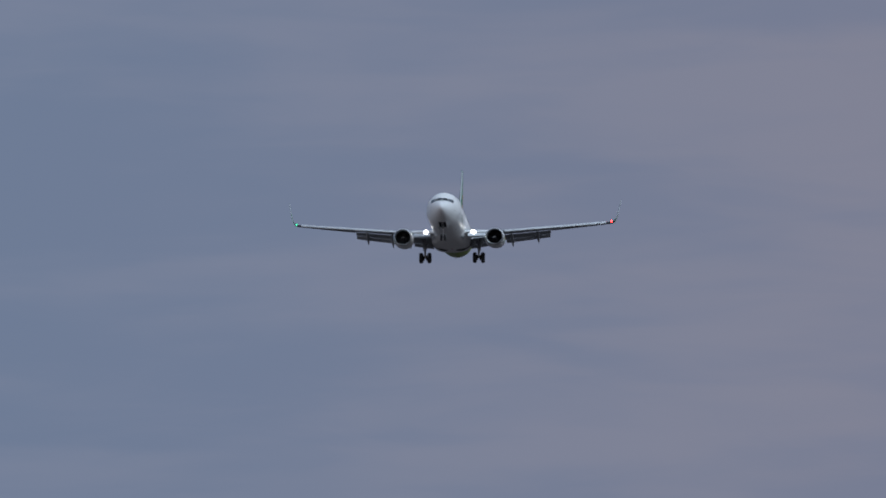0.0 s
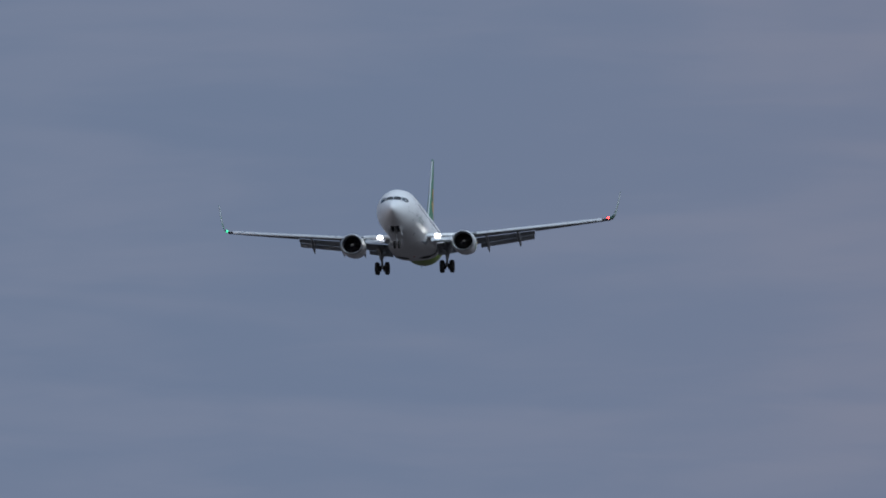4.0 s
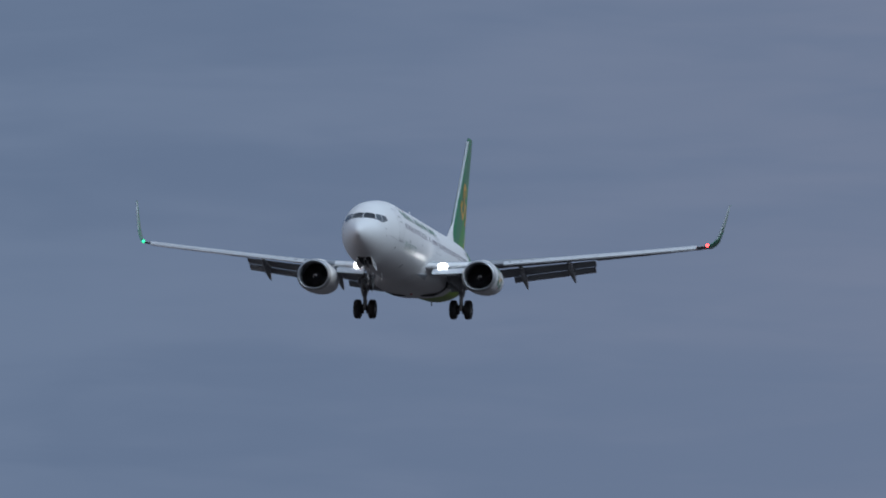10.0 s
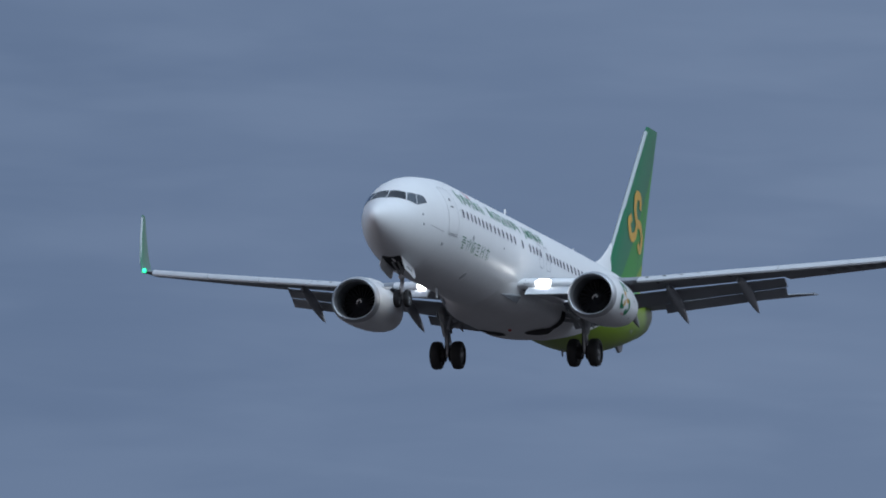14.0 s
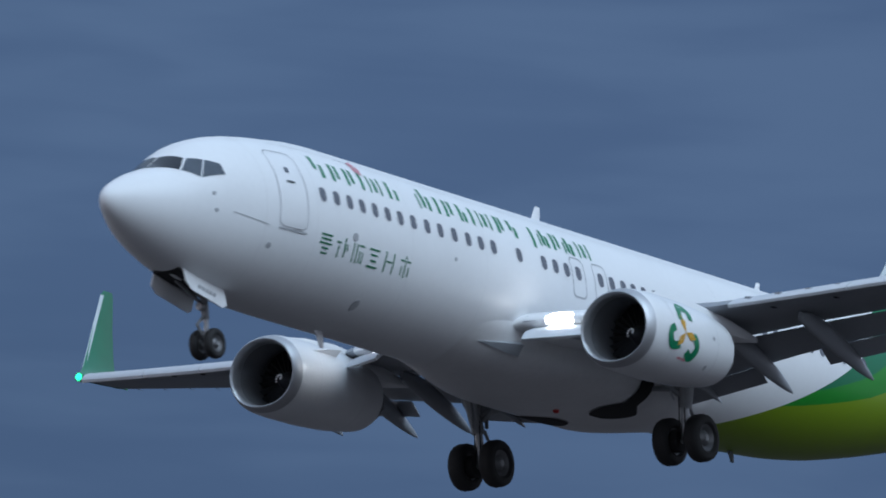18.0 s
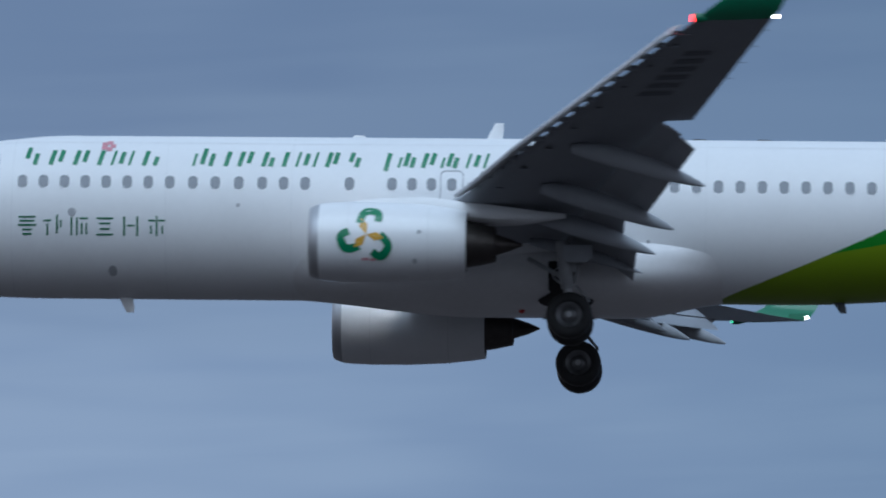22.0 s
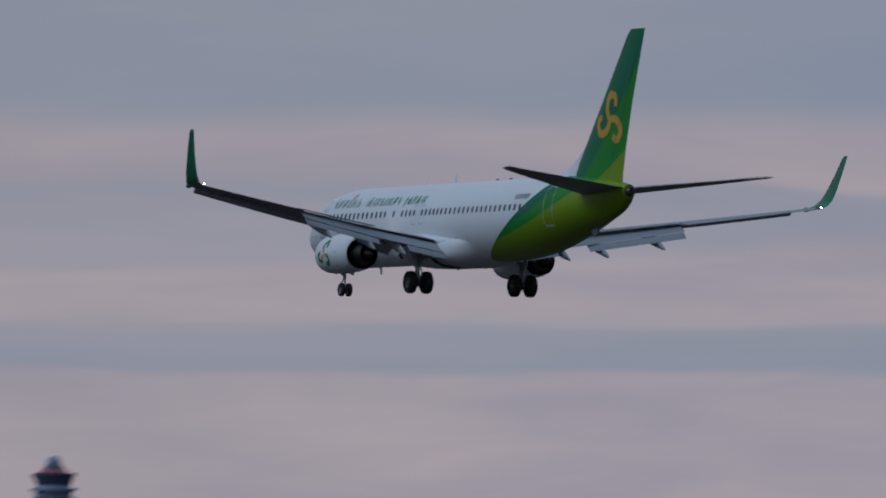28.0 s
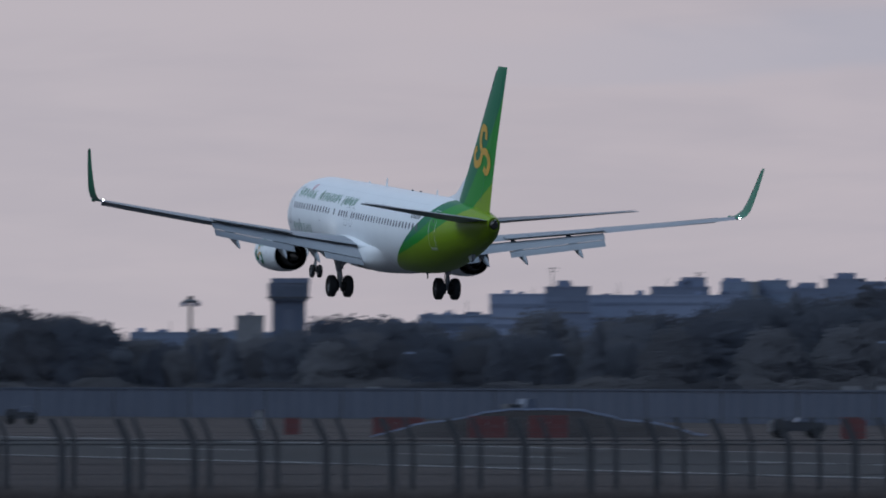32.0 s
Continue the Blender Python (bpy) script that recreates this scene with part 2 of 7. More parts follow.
# overhead: the brighter cloud deck with some clear sky in it
clear = wn.new("ShaderNodeTexSky")
clear.sky_type, clear.sun_disc = "NISHITA", False
clear.sun_elevation, clear.sun_rotation = radians(38), radians(200)
deck = wmix(0.3, (0.55, 0.69, 0.88), wmix(1.0, clear.outputs[0], (0.08, 0.08, 0.08), "MULTIPLY"))
high = wramp(wmath("DIVIDE", elevation, 90.0), [(0.16, (0, 0, 0)), (0.5, (1, 1, 1))])
sky_colour = wmix(high, low, deck)
background = wn.new("ShaderNodeBackground")
background.inputs["Strength"].default_value = 1.0
wl.new(sky_colour, background.inputs[0])
wl.new(background.outputs[0], wn.new("ShaderNodeOutputWorld").inputs[0])

sun = new("sun", bpy.data.lights.new("sun", "SUN"))
sun.data.energy, sun.data.angle, sun.data.color = 1.62, radians(50), (0.72, 0.87, 1.0)
sun.matrix_world = look((0, 0, 0), (0.12, 0.66, -0.74))


# ---- materials ----
def material(name, colour, rough=0.5, metal=0.0, vary=0.08, scale=6.0, bump=0.0, coat=0.0):
    """A surface with variation at two scales, and fine relief."""
    m = bpy.data.materials.new(name)
    m.use_nodes = True
    nt = m.node_tree
    b = nt.nodes["Principled BSDF"]
    b.inputs["Roughness"].default_value, b.inputs["Metallic"].default_value = rough, metal
    b.inputs["Coat Weight"].default_value = coat
    co = nt.nodes.new("ShaderNodeTexCoord")
    total = None
    for s, w in ((scale, 0.6), (scale * 9, 0.4)):
        n = nt.nodes.new("ShaderNodeTexNoise")
        n.inputs["Scale"].default_value, n.inputs["Detail"].default_value = s, 3
        nt.links.new(co.outputs["Object"], n.inputs["Vector"])
        mu = nt.nodes.new("ShaderNodeMath")
        mu.operation, mu.inputs[1].default_value = "MULTIPLY", w
        nt.links.new(n.outputs["Fac"], mu.inputs[0])
        if total is None:
            total = mu.outputs[0]
        else:
            ad = nt.nodes.new("ShaderNodeMath")
            nt.links.new(total, ad.inputs[0])
            nt.links.new(mu.outputs[0], ad.inputs[1])
            total = ad.outputs[0]
    r = nt.nodes.new("ShaderNodeValToRGB")
    r.color_ramp.elements[0].position, r.color_ramp.elements[1].position = 0.3, 0.7
    r.color_ramp.elements[0].color = (*[c * (1 - vary) for c in colour], 1)
    r.color_ramp.elements[1].color = (*[min(1, c * (1 + vary)) for c in colour], 1)
    nt.links.new(total, r.inputs[0])
    nt.links.new(r.outputs[0], b.inputs["Base Color"])
    if bump:
        bu = nt.nodes.new("ShaderNodeBump")
        bu.inputs["Strength"].default_value, bu.inputs["Distance"].default_value = 0.6, bump
        nt.links.new(total, bu.inputs["Height"])
        nt.links.new(bu.outputs[0], b.inputs["Normal"])
    return m


def glow(name, colour, strength):
    m = bpy.data.materials.new(name)
    m.use_nodes = True
    b = m.node_tree.nodes["Principled BSDF"]
    b.inputs["Base Color"].default_value = (*colour, 1)
    b.inputs["Emission Color"].default_value = (*colour, 1)
    b.inputs["Emission Strength"].default_value = strength
    return m


WHITE = (0.80, 0.81, 0.82)
DARK_GREEN, MID_GREEN, LIME = (0.001, 0.155, 0.066), (0.014, 0.235, 0.018), (0.19, 0.30, 0.006)


def livery(name, edges):
    """White paint with three curved green bands; edges: for each band, z of its upper edge as c0 + c1 x + c2 x^2, x metres aft of a station,
    and by how much it is lifted for each metre ahead of station 30."""
    m = material(name, WHITE, 0.36, vary=0.025, scale=0.8, coat=0.03)
    nt = m.node_tree
    b = nt.nodes["Principled BSDF"]
    base = b.inputs["Base Color"].links[0].from_socket
    co = nt.nodes.new("ShaderNodeTexCoord")
    sp = nt.nodes.new("ShaderNodeSeparateXYZ")
    nt.links.new(co.outputs["Object"], sp.inputs[0])

    def calc(op, p, q=None, r=None):
        n = nt.nodes.new("ShaderNodeMath")
        n.operation = op
        for i, v in enumerate((p, q, r)):
            if v is None:
                continue
            if isinstance(v, (int, float)):
                n.inputs[i].default_value = v
            else:
                nt.links.new(v, n.inputs[i])
        return n.outputs[0]
    col, outer = base, None
    for (start, c0, c1, c2, lift), paint in zip(edges, (DARK_GREEN, MID_GREEN, LIME)):
        x = calc("MAXIMUM", calc("SUBTRACT", calc("MULTIPLY", sp.outputs[0], -1.0), start), 0.0)
        edge = calc("ADD", calc("MULTIPLY_ADD", x, c1, c0), calc("MULTIPLY", calc("MULTIPLY", x, x), c2))
        if lift:
            edge = calc("MULTIPLY_ADD", calc("MAXIMUM", calc("ADD", sp.outputs[0], 30.0), 0.0), lift, edge)
        inside = calc("MULTIPLY", calc("LESS_THAN", sp.outputs[2], edge), calc("GREATER_THAN", x, 0.001))
        if lift and outer:
            inside = calc("MULTIPLY", inside, outer)
        outer = outer or inside
        mx = nt.nodes.new("ShaderNodeMix")
        mx.data_type = "RGBA"
        nt.links.new(inside, mx.inputs[0])
        nt.links.new(col, mx.inputs[6])
        mx.inputs[7].default_value = (*paint, 1)
        col = mx.outputs[2]
    nt.links.new(col, b.inputs["Base Color"])
    b.inputs["Specular IOR Level"].default_value = 0.3
    return m


M_FUSELAGE = livery("white_paint_with_green_bands", [(23.3, -2.02, 0.27, 0.024, 0), (23.3, -2.06, 0.24, 0.0157, 0.105), (23.3, -1.84, 0.15, 0.0125, 0.055)])
M_FIN = livery("fin_paint", [(31.55, 1.7, 1.45, 0.0, 0), (33.0, 1.54, 0.75, 0.04, 0), (23.8, -1.75, 0.15, 0.0146, 0)])
M_WHITE = material("white_paint", WHITE, 0.32, vary=0.03, scale=1.5, coat=0.25)
M_GREY = material("grey_wing_paint", (0.262, 0.28, 0.31), 0.5, vary=0.07, scale=0.9)
M_UNDER = material("light_grey_paint", (0.31, 0.328, 0.355), 0.42, vary=0.06, scale=1.2)
M_SLAT = material("pale_slat_paint", (0.56, 0.58, 0.61), 0.45, 0.1, vary=0.05, scale=2)
M_METAL = material("bare_aluminium", (0.50, 0.51, 0.53), 0.48, 0.8, vary=0.05, scale=3)
M_STEEL = material("hot_section_metal", (0.10, 0.09, 0.085), 0.45, 1.0, vary=0.2, scale=5)
M_GEAR = material("grey_gear_enamel", (0.30, 0.31, 0.32), 0.45, vary=0.12, scale=8)
M_TYRE = material("tyre_rubber", (0.016, 0.016, 0.017), 0.75, vary=0.2, scale=14)
M_RIM = material("wheel_alloy", (0.15, 0.152, 0.158), 0.42, 0.7, vary=0.1, scale=10)
M_LEADING = material("pale_leading_edge", (0.45, 0.50, 0.52), 0.45, 0.1, vary=0.06, scale=3)
M_BLACK = material("dark_cavity", (0.012, 0.012, 0.013), 0.8, vary=0.2, scale=4)
M_FAN = material("fan_blade_metal", (0.07, 0.072, 0.08), 0.5, 0.5, vary=0.1, scale=7)
M_WINDOW = material("dark_window_glass", (0.018, 0.022, 0.030), 0.12, vary=0.1, scale=5)
# same glass in a paler blue: the sky's reflection is put into the base colour
M_SIDEPANE = material("side_glass_with_sky_reflection", (0.07, 0.088, 0.112), 0.12, vary=0.15, scale=5, coat=0.3)
M_SEAM = material("panel_joint", (0.73, 0.74, 0.75), 0.6, vary=0.1)
M_CABIN = material("cabin_window_glass", (0.10, 0.116, 0.148), 0.12, vary=0.12, scale=5, coat=0.4)
M_LINE = material("grey_seam", (0.40, 0.41, 0.43), 0.6, vary=0.1)
M_GREEN = material("green_paint", (0.0, 0.20, 0.085), 0.35, vary=0.05, scale=2, coat=0.2)
M_WINGLET = material("winglet_green_paint", (0.004, 0.155, 0.075), 0.28, vary=0.05, scale=2, coat=0.35)
M_DGREEN = material("dark_green_paint", DARK_GREEN, 0.35, vary=0.06, scale=2, coat=0.2)
M_YELLOW = material("amber_paint", (0.62, 0.34, 0.035), 0.38, vary=0.06, scale=3)
M_PINK = material("pink_paint", (0.62, 0.27, 0.31), 0.4, vary=0.06)
M_LETTER = material("dark_grey_paint", (0.06, 0.075, 0.085), 0.45, vary=0.08)
M_FADED = material("faded_grey_paint", (0.12, 0.132, 0.152), 0.5, vary=0.08)
M_LAMP = glow("landing_lamp", (1.0, 0.98, 0.95), 15.0)
M_DUCT = material("grey_inlet_liner", (0.17, 0.175, 0.185), 0.5, vary=0.08, scale=4)
M_BELLY = material("off_white_paint", (0.74, 0.74, 0.745), 0.4, vary=0.06, scale=0.7)
M_RED = glow("red_lamp", (1.0, 0.03, 0.03), 14.0)
M_BEACON = glow("red_beacon_lens", (0.3, 0.02, 0.02), 0.03)
M_NAVGREEN = glow("green_lamp", (0.05, 1.0, 0.45), 1.6)
M_TAILWHITE = glow("white_lamp", (1.0, 0.97, 0.95), 14.0)


# ---- mesh helpers ----
def part(name, bm, mat, parent, label="", smooth=True, kind=""):
    """Links a bmesh as one mesh object under a thing or a part."""
    me = bpy.data.meshes.new(name)
    bmesh.ops.recalc_face_normals(bm, faces=bm.faces)
    bm.to_mesh(me)
    bm.free()
    for m in (mat if isinstance(mat, (list, tuple)) else [mat]):
        me.materials.append(m)
    if smooth:
        me.shade_smooth()
        me.set_sharp_from_angle(angle=radians(42))
    ob = new(name, me)
    if parent is not None:
        ob.parent = parent
    return tagged(ob, label=label, kind=kind)


def loft(rings, bm=None, caps=(True, True), closed=True):
    """Skin over rings of equally many points."""
    bm = bm or bmesh.new()
    vs = [[bm.verts.new(p) for p in r] for r in rings]
    n = len(vs[0])
    for a, b in zip(vs, vs[1:]):
        for i in range(n if closed else n - 1):
            j = (i + 1) % n
            bm.faces.new((a[i], a[j], b[j], b[i]))
    if caps[0]:
        bm.faces.new(list(reversed(vs[0])))
    if caps[1]:
        bm.faces.new(vs[-1])
    return bm


def box(bm, x0, x1, y0, y1, z0, z1, m=None):
    p = [Vector((x, y, z)) for x in (x0, x1) for y in (y0, y1) for z in (z0, z1)]
    v = [bm.verts.new(m @ q if m else q) for q in p]
    for f in ((0, 1, 3, 2), (4, 6, 7, 5), (0, 4, 5, 1), (2, 3, 7, 6), (0, 2, 6, 4), (1, 5, 7, 3)):
        bm.faces.new([v[i] for i in f])
    return bm


def rod(bm, a, b, ra, rb=None, n=10):
    """A round bar from a to b."""
    a, b = Vector(a), Vector(b)
    rb = ra if rb is None else rb
    q = (b - a).to_track_quat("Z", "Y")
    rings = [[p + q @ Vector((r * math.cos(2 * math.pi * i / n), r * math.sin(2 * math.pi * i / n), 0)) for i in range(n)] for p, r in ((a, ra), (b, rb))]
    return loft(rings, bm)


def spun(bm, profile, centre, axis="x", n=32, squash=None, caps=(False, False)):
    """Rings round an axis: profile of (along, radius). squash(angle) scales the radius."""
    cx, cy, cz = centre
    rings = []
    for s, r in profile:
        ring = []
        for i in range(n):
            a = 2 * math.pi * i / n
            k = squash(a) if squash else 1.0
            u, v = r * math.cos(a) * k, r * math.sin(a) * k
            ring.append((cx - s, cy + u, cz + v) if axis == "x" else (cx + u, cy + s, cz + v) if axis == "y" else (cx + u, cy + v, cz + s))
        rings.append(ring)
    return loft(rings, bm, caps)


def curve_of(xs, ys):
    """A smooth function through points (monotone Hermite)."""
    xs, ys = list(xs), list(ys)
    d = [(ys[i + 1] - ys[i]) / (xs[i + 1] - xs[i]) for i in range(len(xs) - 1)]
    g = [d[0]] + [0 if a * b <= 0 else 2 * a * b / (a + b) for a, b in zip(d, d[1:])] + [d[-1]]

    def f(x):
        if x <= xs[0]:
            return ys[0]
        if x >= xs[-1]:
            return ys[-1]
        i = max(k for k in range(len(xs) - 1) if xs[k] <= x)
        h = xs[i + 1] - xs[i]
        t = (x - xs[i]) / h
        return ((2 * t ** 3 - 3 * t * t + 1) * ys[i] + (t ** 3 - 2 * t * t + t) * h * g[i]
                + (3 * t * t - 2 * t ** 3) * ys[i + 1] + (t ** 3 - t * t) * h * g[i + 1])
    return f


# ---- the airliner ----
# Its own space: x forward from the nose tip, y to its left, z up from the cabin's centre line. Stations s run aft.
airliner = tagged(new("airliner"), "white twin-engine airliner with green tail, gear and flaps down", "airliner")

ROOT = lambda s: math.sqrt(max(s, 0.0))
f_top = curve_of([ROOT(v) for v in (0, 0.08, 0.3, 0.7, 1.2, 1.7, 2.15, 2.65, 3.3, 4.2, 5.5, 7, 31, 34, 36.5, 38.2)],
                 (-0.46, -0.26, -0.08, 0.14, 0.36, 0.54, 0.86, 1.20, 1.46, 1.69, 1.87, 2.0, 2.02, 1.89, 1.67, 1.42))
f_bot = curve_of([ROOT(v) for v in (0, 0.08, 0.3, 0.7, 1.4, 2.2, 3.2, 4.5, 6.5, 25, 27.4, 29.2, 31.2, 33.1, 35.4, 37.4, 38.2)],
                 (-0.46, -0.67, -0.86, -1.09, -1.39, -1.64, -1.84, -1.98, -2.05, -2.05, -1.95, -1.76, -1.40, -0.98, -0.42, 0.15, 0.72))
f_wid = curve_of([ROOT(v) for v in (0, 0.08, 0.3, 0.7, 1.2, 2.0, 3.0, 4.2, 5.6, 7, 25.5, 28.5, 31, 33.5, 36, 37.6, 38.2)],
                 (0.0, 0.16, 0.32, 0.54, 0.78, 1.07, 1.37, 1.63, 1.83, 1.88, 1.88, 1.78, 1.55, 1.22, 0.80, 0.50, 0.30))
f_mid = curve_of([ROOT(v) for v in (0, 1.0, 2.5, 4.5, 7, 25, 29, 33, 36, 38.2)], (-0.46, -0.42, -0.24, -0.06, 0, 0, 0.08, 0.42, 0.82, 1.07))


def hull(s, a):
    """The point of the hull at station s and angle a from the top, positive to the left."""
    r = ROOT(s)
    mid = f_mid(r)
    h = (f_top(r) - mid) if math.cos(a) > 0 else (mid - f_bot(r))
    return Vector((-s, f_wid(r) * math.sin(a), mid + h * math.cos(a)))


def hull_at(s, z, side=1, off=0.0):
    """The point of the hull's side at station s and height z, pushed out by off."""
    r = ROOT(s)
    mid = f_mid(r)
    h = (f_top(r) - mid) if z > mid else (mid - f_bot(r))
    c = max(-1.0, min(1.0, (z - mid) / h))
    a = math.acos(c)
    p = hull(s, a)
    e = 0.02
    n = (hull(s, a + e) - hull(s, a - e)).cross(hull(s + e, a) - hull(s - e, a))
    if n.y < 0:
        n = -n
    p = p + n.normalized() * off
    return Vector((p.x, p.y * side, p.z))


def build_fuselage():
    stations = [0.004, 0.02, 0.05, 0.1, 0.18, 0.3, 0.45, 0.62, 0.82, 1.05, 1.3, 1.5, 1.7, 1.9, 2.1, 2.3, 2.5, 2.75, 3.0, 3.35, 3.8, 4.3, 4.9, 5.6, 6.4]
    stations += [7 + 0.75 * i for i in range(25)] + [25.8 + 0.5 * i for i in range(24)] + [37.7, 38.0, 38.2]
    n = 72
    rings = [[hull(s, 2 * math.pi * i / n) for i in range(n)] for s in stations]
    return part("fuselage", loft(rings), M_FUSELAGE, airliner, "white fuselage with dark green, green and lime bands aft")


fuselage = build_fuselage()


def patch(bm, corners, off, side=1, nu=3, nv=3, back=0.0):
    """A curved plate on the hull between four (s, z) corners."""
    (a, b, c, d) = corners
    grid = []
    for i in range(nu + 1):
        u = i / nu
        row = []
        for j in range(nv + 1):
            v = j / nv
            s = (a[0] * (1 - u) + b[0] * u) * (1 - v) + (d[0] * (1 - u) + c[0] * u) * v
            z = (a[1] * (1 - u) + b[1] * u) * (1 - v) + (d[1] * (1 - u) + c[1] * u) * v
            row.append(bm.verts.new(hull_at(s, z, side, off)))
        grid.append(row)
    for i in range(nu):
        for j in range(nv):
            bm.faces.new((grid[i][j], grid[i + 1][j], grid[i + 1][j + 1], grid[i][j + 1]))
    return bm


def rounded_outline(s0, s1, z0, z1, r, n=5):
    pts = []
    for cx, cz, a0 in ((s1 - r, z1 - r, 0), (s0 + r, z1 - r, 90), (s0 + r, z0 + r, 180), (s1 - r, z0 + r, 270)):
        for i in range(n):
            a = radians(a0 + 90 * i / (n - 1))
            pts.append((cx + r * math.cos(a), cz + r * math.sin(a)))
    fine = []
    for p, q in zip(pts, pts[1:] + pts[:1]):
        k = max(1, math.ceil(math.hypot(q[0] - p[0], q[1] - p[1]) / 0.16))
        fine += [(p[0] + (q[0] - p[0]) * i / k, p[1] + (q[1] - p[1]) * i / k) for i in range(k)]
    return fine


def plate(bm, outline, off, side=1):
    """A rounded plate: rim points and a centre fan."""
    cs, cz = sum(p[0] for p in outline) / len(outline), sum(p[1] for p in outline) / len(outline)
    rim = [bm.verts.new(hull_at(s, z, side, off)) for s, z in outline]
    edge = [bm.verts.new(hull_at(cs + (s - cs) * 1.04, cz + (z - cz) * 1.04, side, -0.004)) for s, z in outline]
    mid = bm.verts.new(hull_at(cs, cz, side, off))
    rows = [edge, rim]
    if max(z for s, z in outline) - min(z for s, z in outline) > 0.8:
        rows += [[bm.verts.new(hull_at(cs + (s - cs) * k, cz + (z - cz) * k, side, off)) for s, z in outline] for k in (0.8, 0.6, 0.4, 0.2)]
    for a, b in zip(rows, rows[1:]):
        for i in range(len(rim)):
            j = (i + 1) % len(rim)
            bm.faces.new((a[i], a[j], b[j], b[i]))
    for i in range(len(rim)):
        bm.faces.new((rows[-1][i], rows[-1][(i + 1) % len(rim)], mid))
    return bm


def seam(bm, outline, off, width, side=1):
    """A closed line of that width along an outline."""
    cs, cz = sum(p[0] for p in outline) / len(outline), sum(p[1] for p in outline) / len(outline)
    rings = []
    for s, z in outline:
        d = Vector((s - cs, z - cz))
        k = 1 - width / max(d.length, 0.05)
        rings.append((bm.verts.new(hull_at(s, z, side, off)), bm.verts.new(hull_at(cs + d.x * k, cz + d.y * k, side, off))))
    for i in range(len(rings)):
        j = (i + 1) % len(rings)
        bm.faces.new((rings[i][0], rings[j][0], rings[j][1], rings[i][1]))
    return bm


# cabin windows, both sides
window_stations = [6.06, 6.58, 7.10, 7.61, 8.13, 8.65, 9.17, 9.70, 10.27, 10.82, 11.40, 11.98, 12.51, 13.04, 14.13, 15.18, 15.67, 16.15, 16.65, 17.61, 18.10, 18.6, 19.05, 19.5]
window_stations += [19.98 + 0.538 * i for i in range(19)]
for side in (1, -1):
    for s in window_stations:
        pane = part("cabin_window", plate(bmesh.new(), rounded_outline(s - 0.115, s + 0.115, 0.31, 0.64, 0.10, 4), 0.006, side), M_CABIN, fuselage, "dark oval cabin window")
        part("window_rim", seam(bmesh.new(), rounded_outline(s - 0.15, s + 0.15, 0.275, 0.675, 0.125, 4), 0.008, 0.03, side), M_WHITE if s < 27 else M_FUSELAGE, pane)

# flight-deck windows
def cockpit_pane(corners, side, glass=None):
    """A pane of the flight deck between four (station, angle) corners."""
    bm = bmesh.new()
    (a, b, c, d) = corners
    nu = 6
    grid = []
    for i in range(nu + 1):
        u = i / nu
        row = []
        for j in range(nu + 1):
            v = j / nu
            s = (a[0] * (1 - u) + b[0] * u) * (1 - v) + (d[0] * (1 - u) + c[0] * u) * v
            w = (a[1] * (1 - u) + b[1] * u) * (1 - v) + (d[1] * (1 - u) + c[1] * u) * v
            p = hull(s, radians(w))
            axis = Vector((p.x, 0, f_mid(ROOT(s))))
            q = p + (p - axis).normalized() * 0.012
            row.append(bm.verts.new((q.x, q.y * side, q.z)))
        grid.append(row)
    for i in range(nu):
        for j in range(nu):
            bm.faces.new((grid[i][j], grid[i + 1][j], grid[i + 1][j + 1], grid[i][j + 1]))
    return part("flight_deck_window", bm, glass or M_WINDOW, fuselage, "dark flight-deck window pane")


def angle_at(s, z):
    """The hull angle, in degrees, of a point of height z at station s."""
    mid, top = f_mid(ROOT(s)), f_top(ROOT(s))
    return math.degrees(math.acos(max(-1.0, min(1.0, (z - mid) / (top - mid)))))


for side in (1, -1):
    cockpit_pane([(1.52, 1.0), (2.09, 1.0), (2.26, angle_at(2.26, 0.77)), (1.93, angle_at(1.93, 0.43))], side)
    cockpit_pane([(1.96, angle_at(1.96, 0.42)), (2.29, angle_at(2.29, 0.76)), (2.58, angle_at(2.58, 0.75)), (2.28, angle_at(2.28, 0.29))], side, M_SIDEPANE)
    cockpit_pane([(2.31, angle_at(2.31, 0.28)), (2.61, angle_at(2.61, 0.75)), (2.95, angle_at(2.95, 0.70)), (2.97, angle_at(2.97, 0.45))], side, M_SIDEPANE)

# panel joints round and along the cabin
for s in (4.1, 5.8, 9.6, 12.7, 22.9):
    bm = bmesh.new()
    prev = None
    for k in range(65):
        a = -math.pi + 2 * math.pi * k / 64
        row = []
        for d in (0.0, 0.016):
            p = hull(s + d, a)
            row.append(bm.verts.new((p.x, p.y * 1.0012, p.z * 1.0012 + 0.0)))
        if prev:
            bm.faces.new((prev[0], prev[1], row[1], row[0]))
        prev = row
    part("panel_joint", bm, M_SEAM, fuselage)
for side in (1, -1):
    for z, s0, s1 in ((1.62, 5.2, 30.0),):
        bm = bmesh.new()
        patch(bm, [(s0, z), (s1, z), (s1, z + 0.014), (s0, z + 0.014)], 0.004, side, 40, 1)
        part("panel_joint", bm, M_SEAM, fuselage)

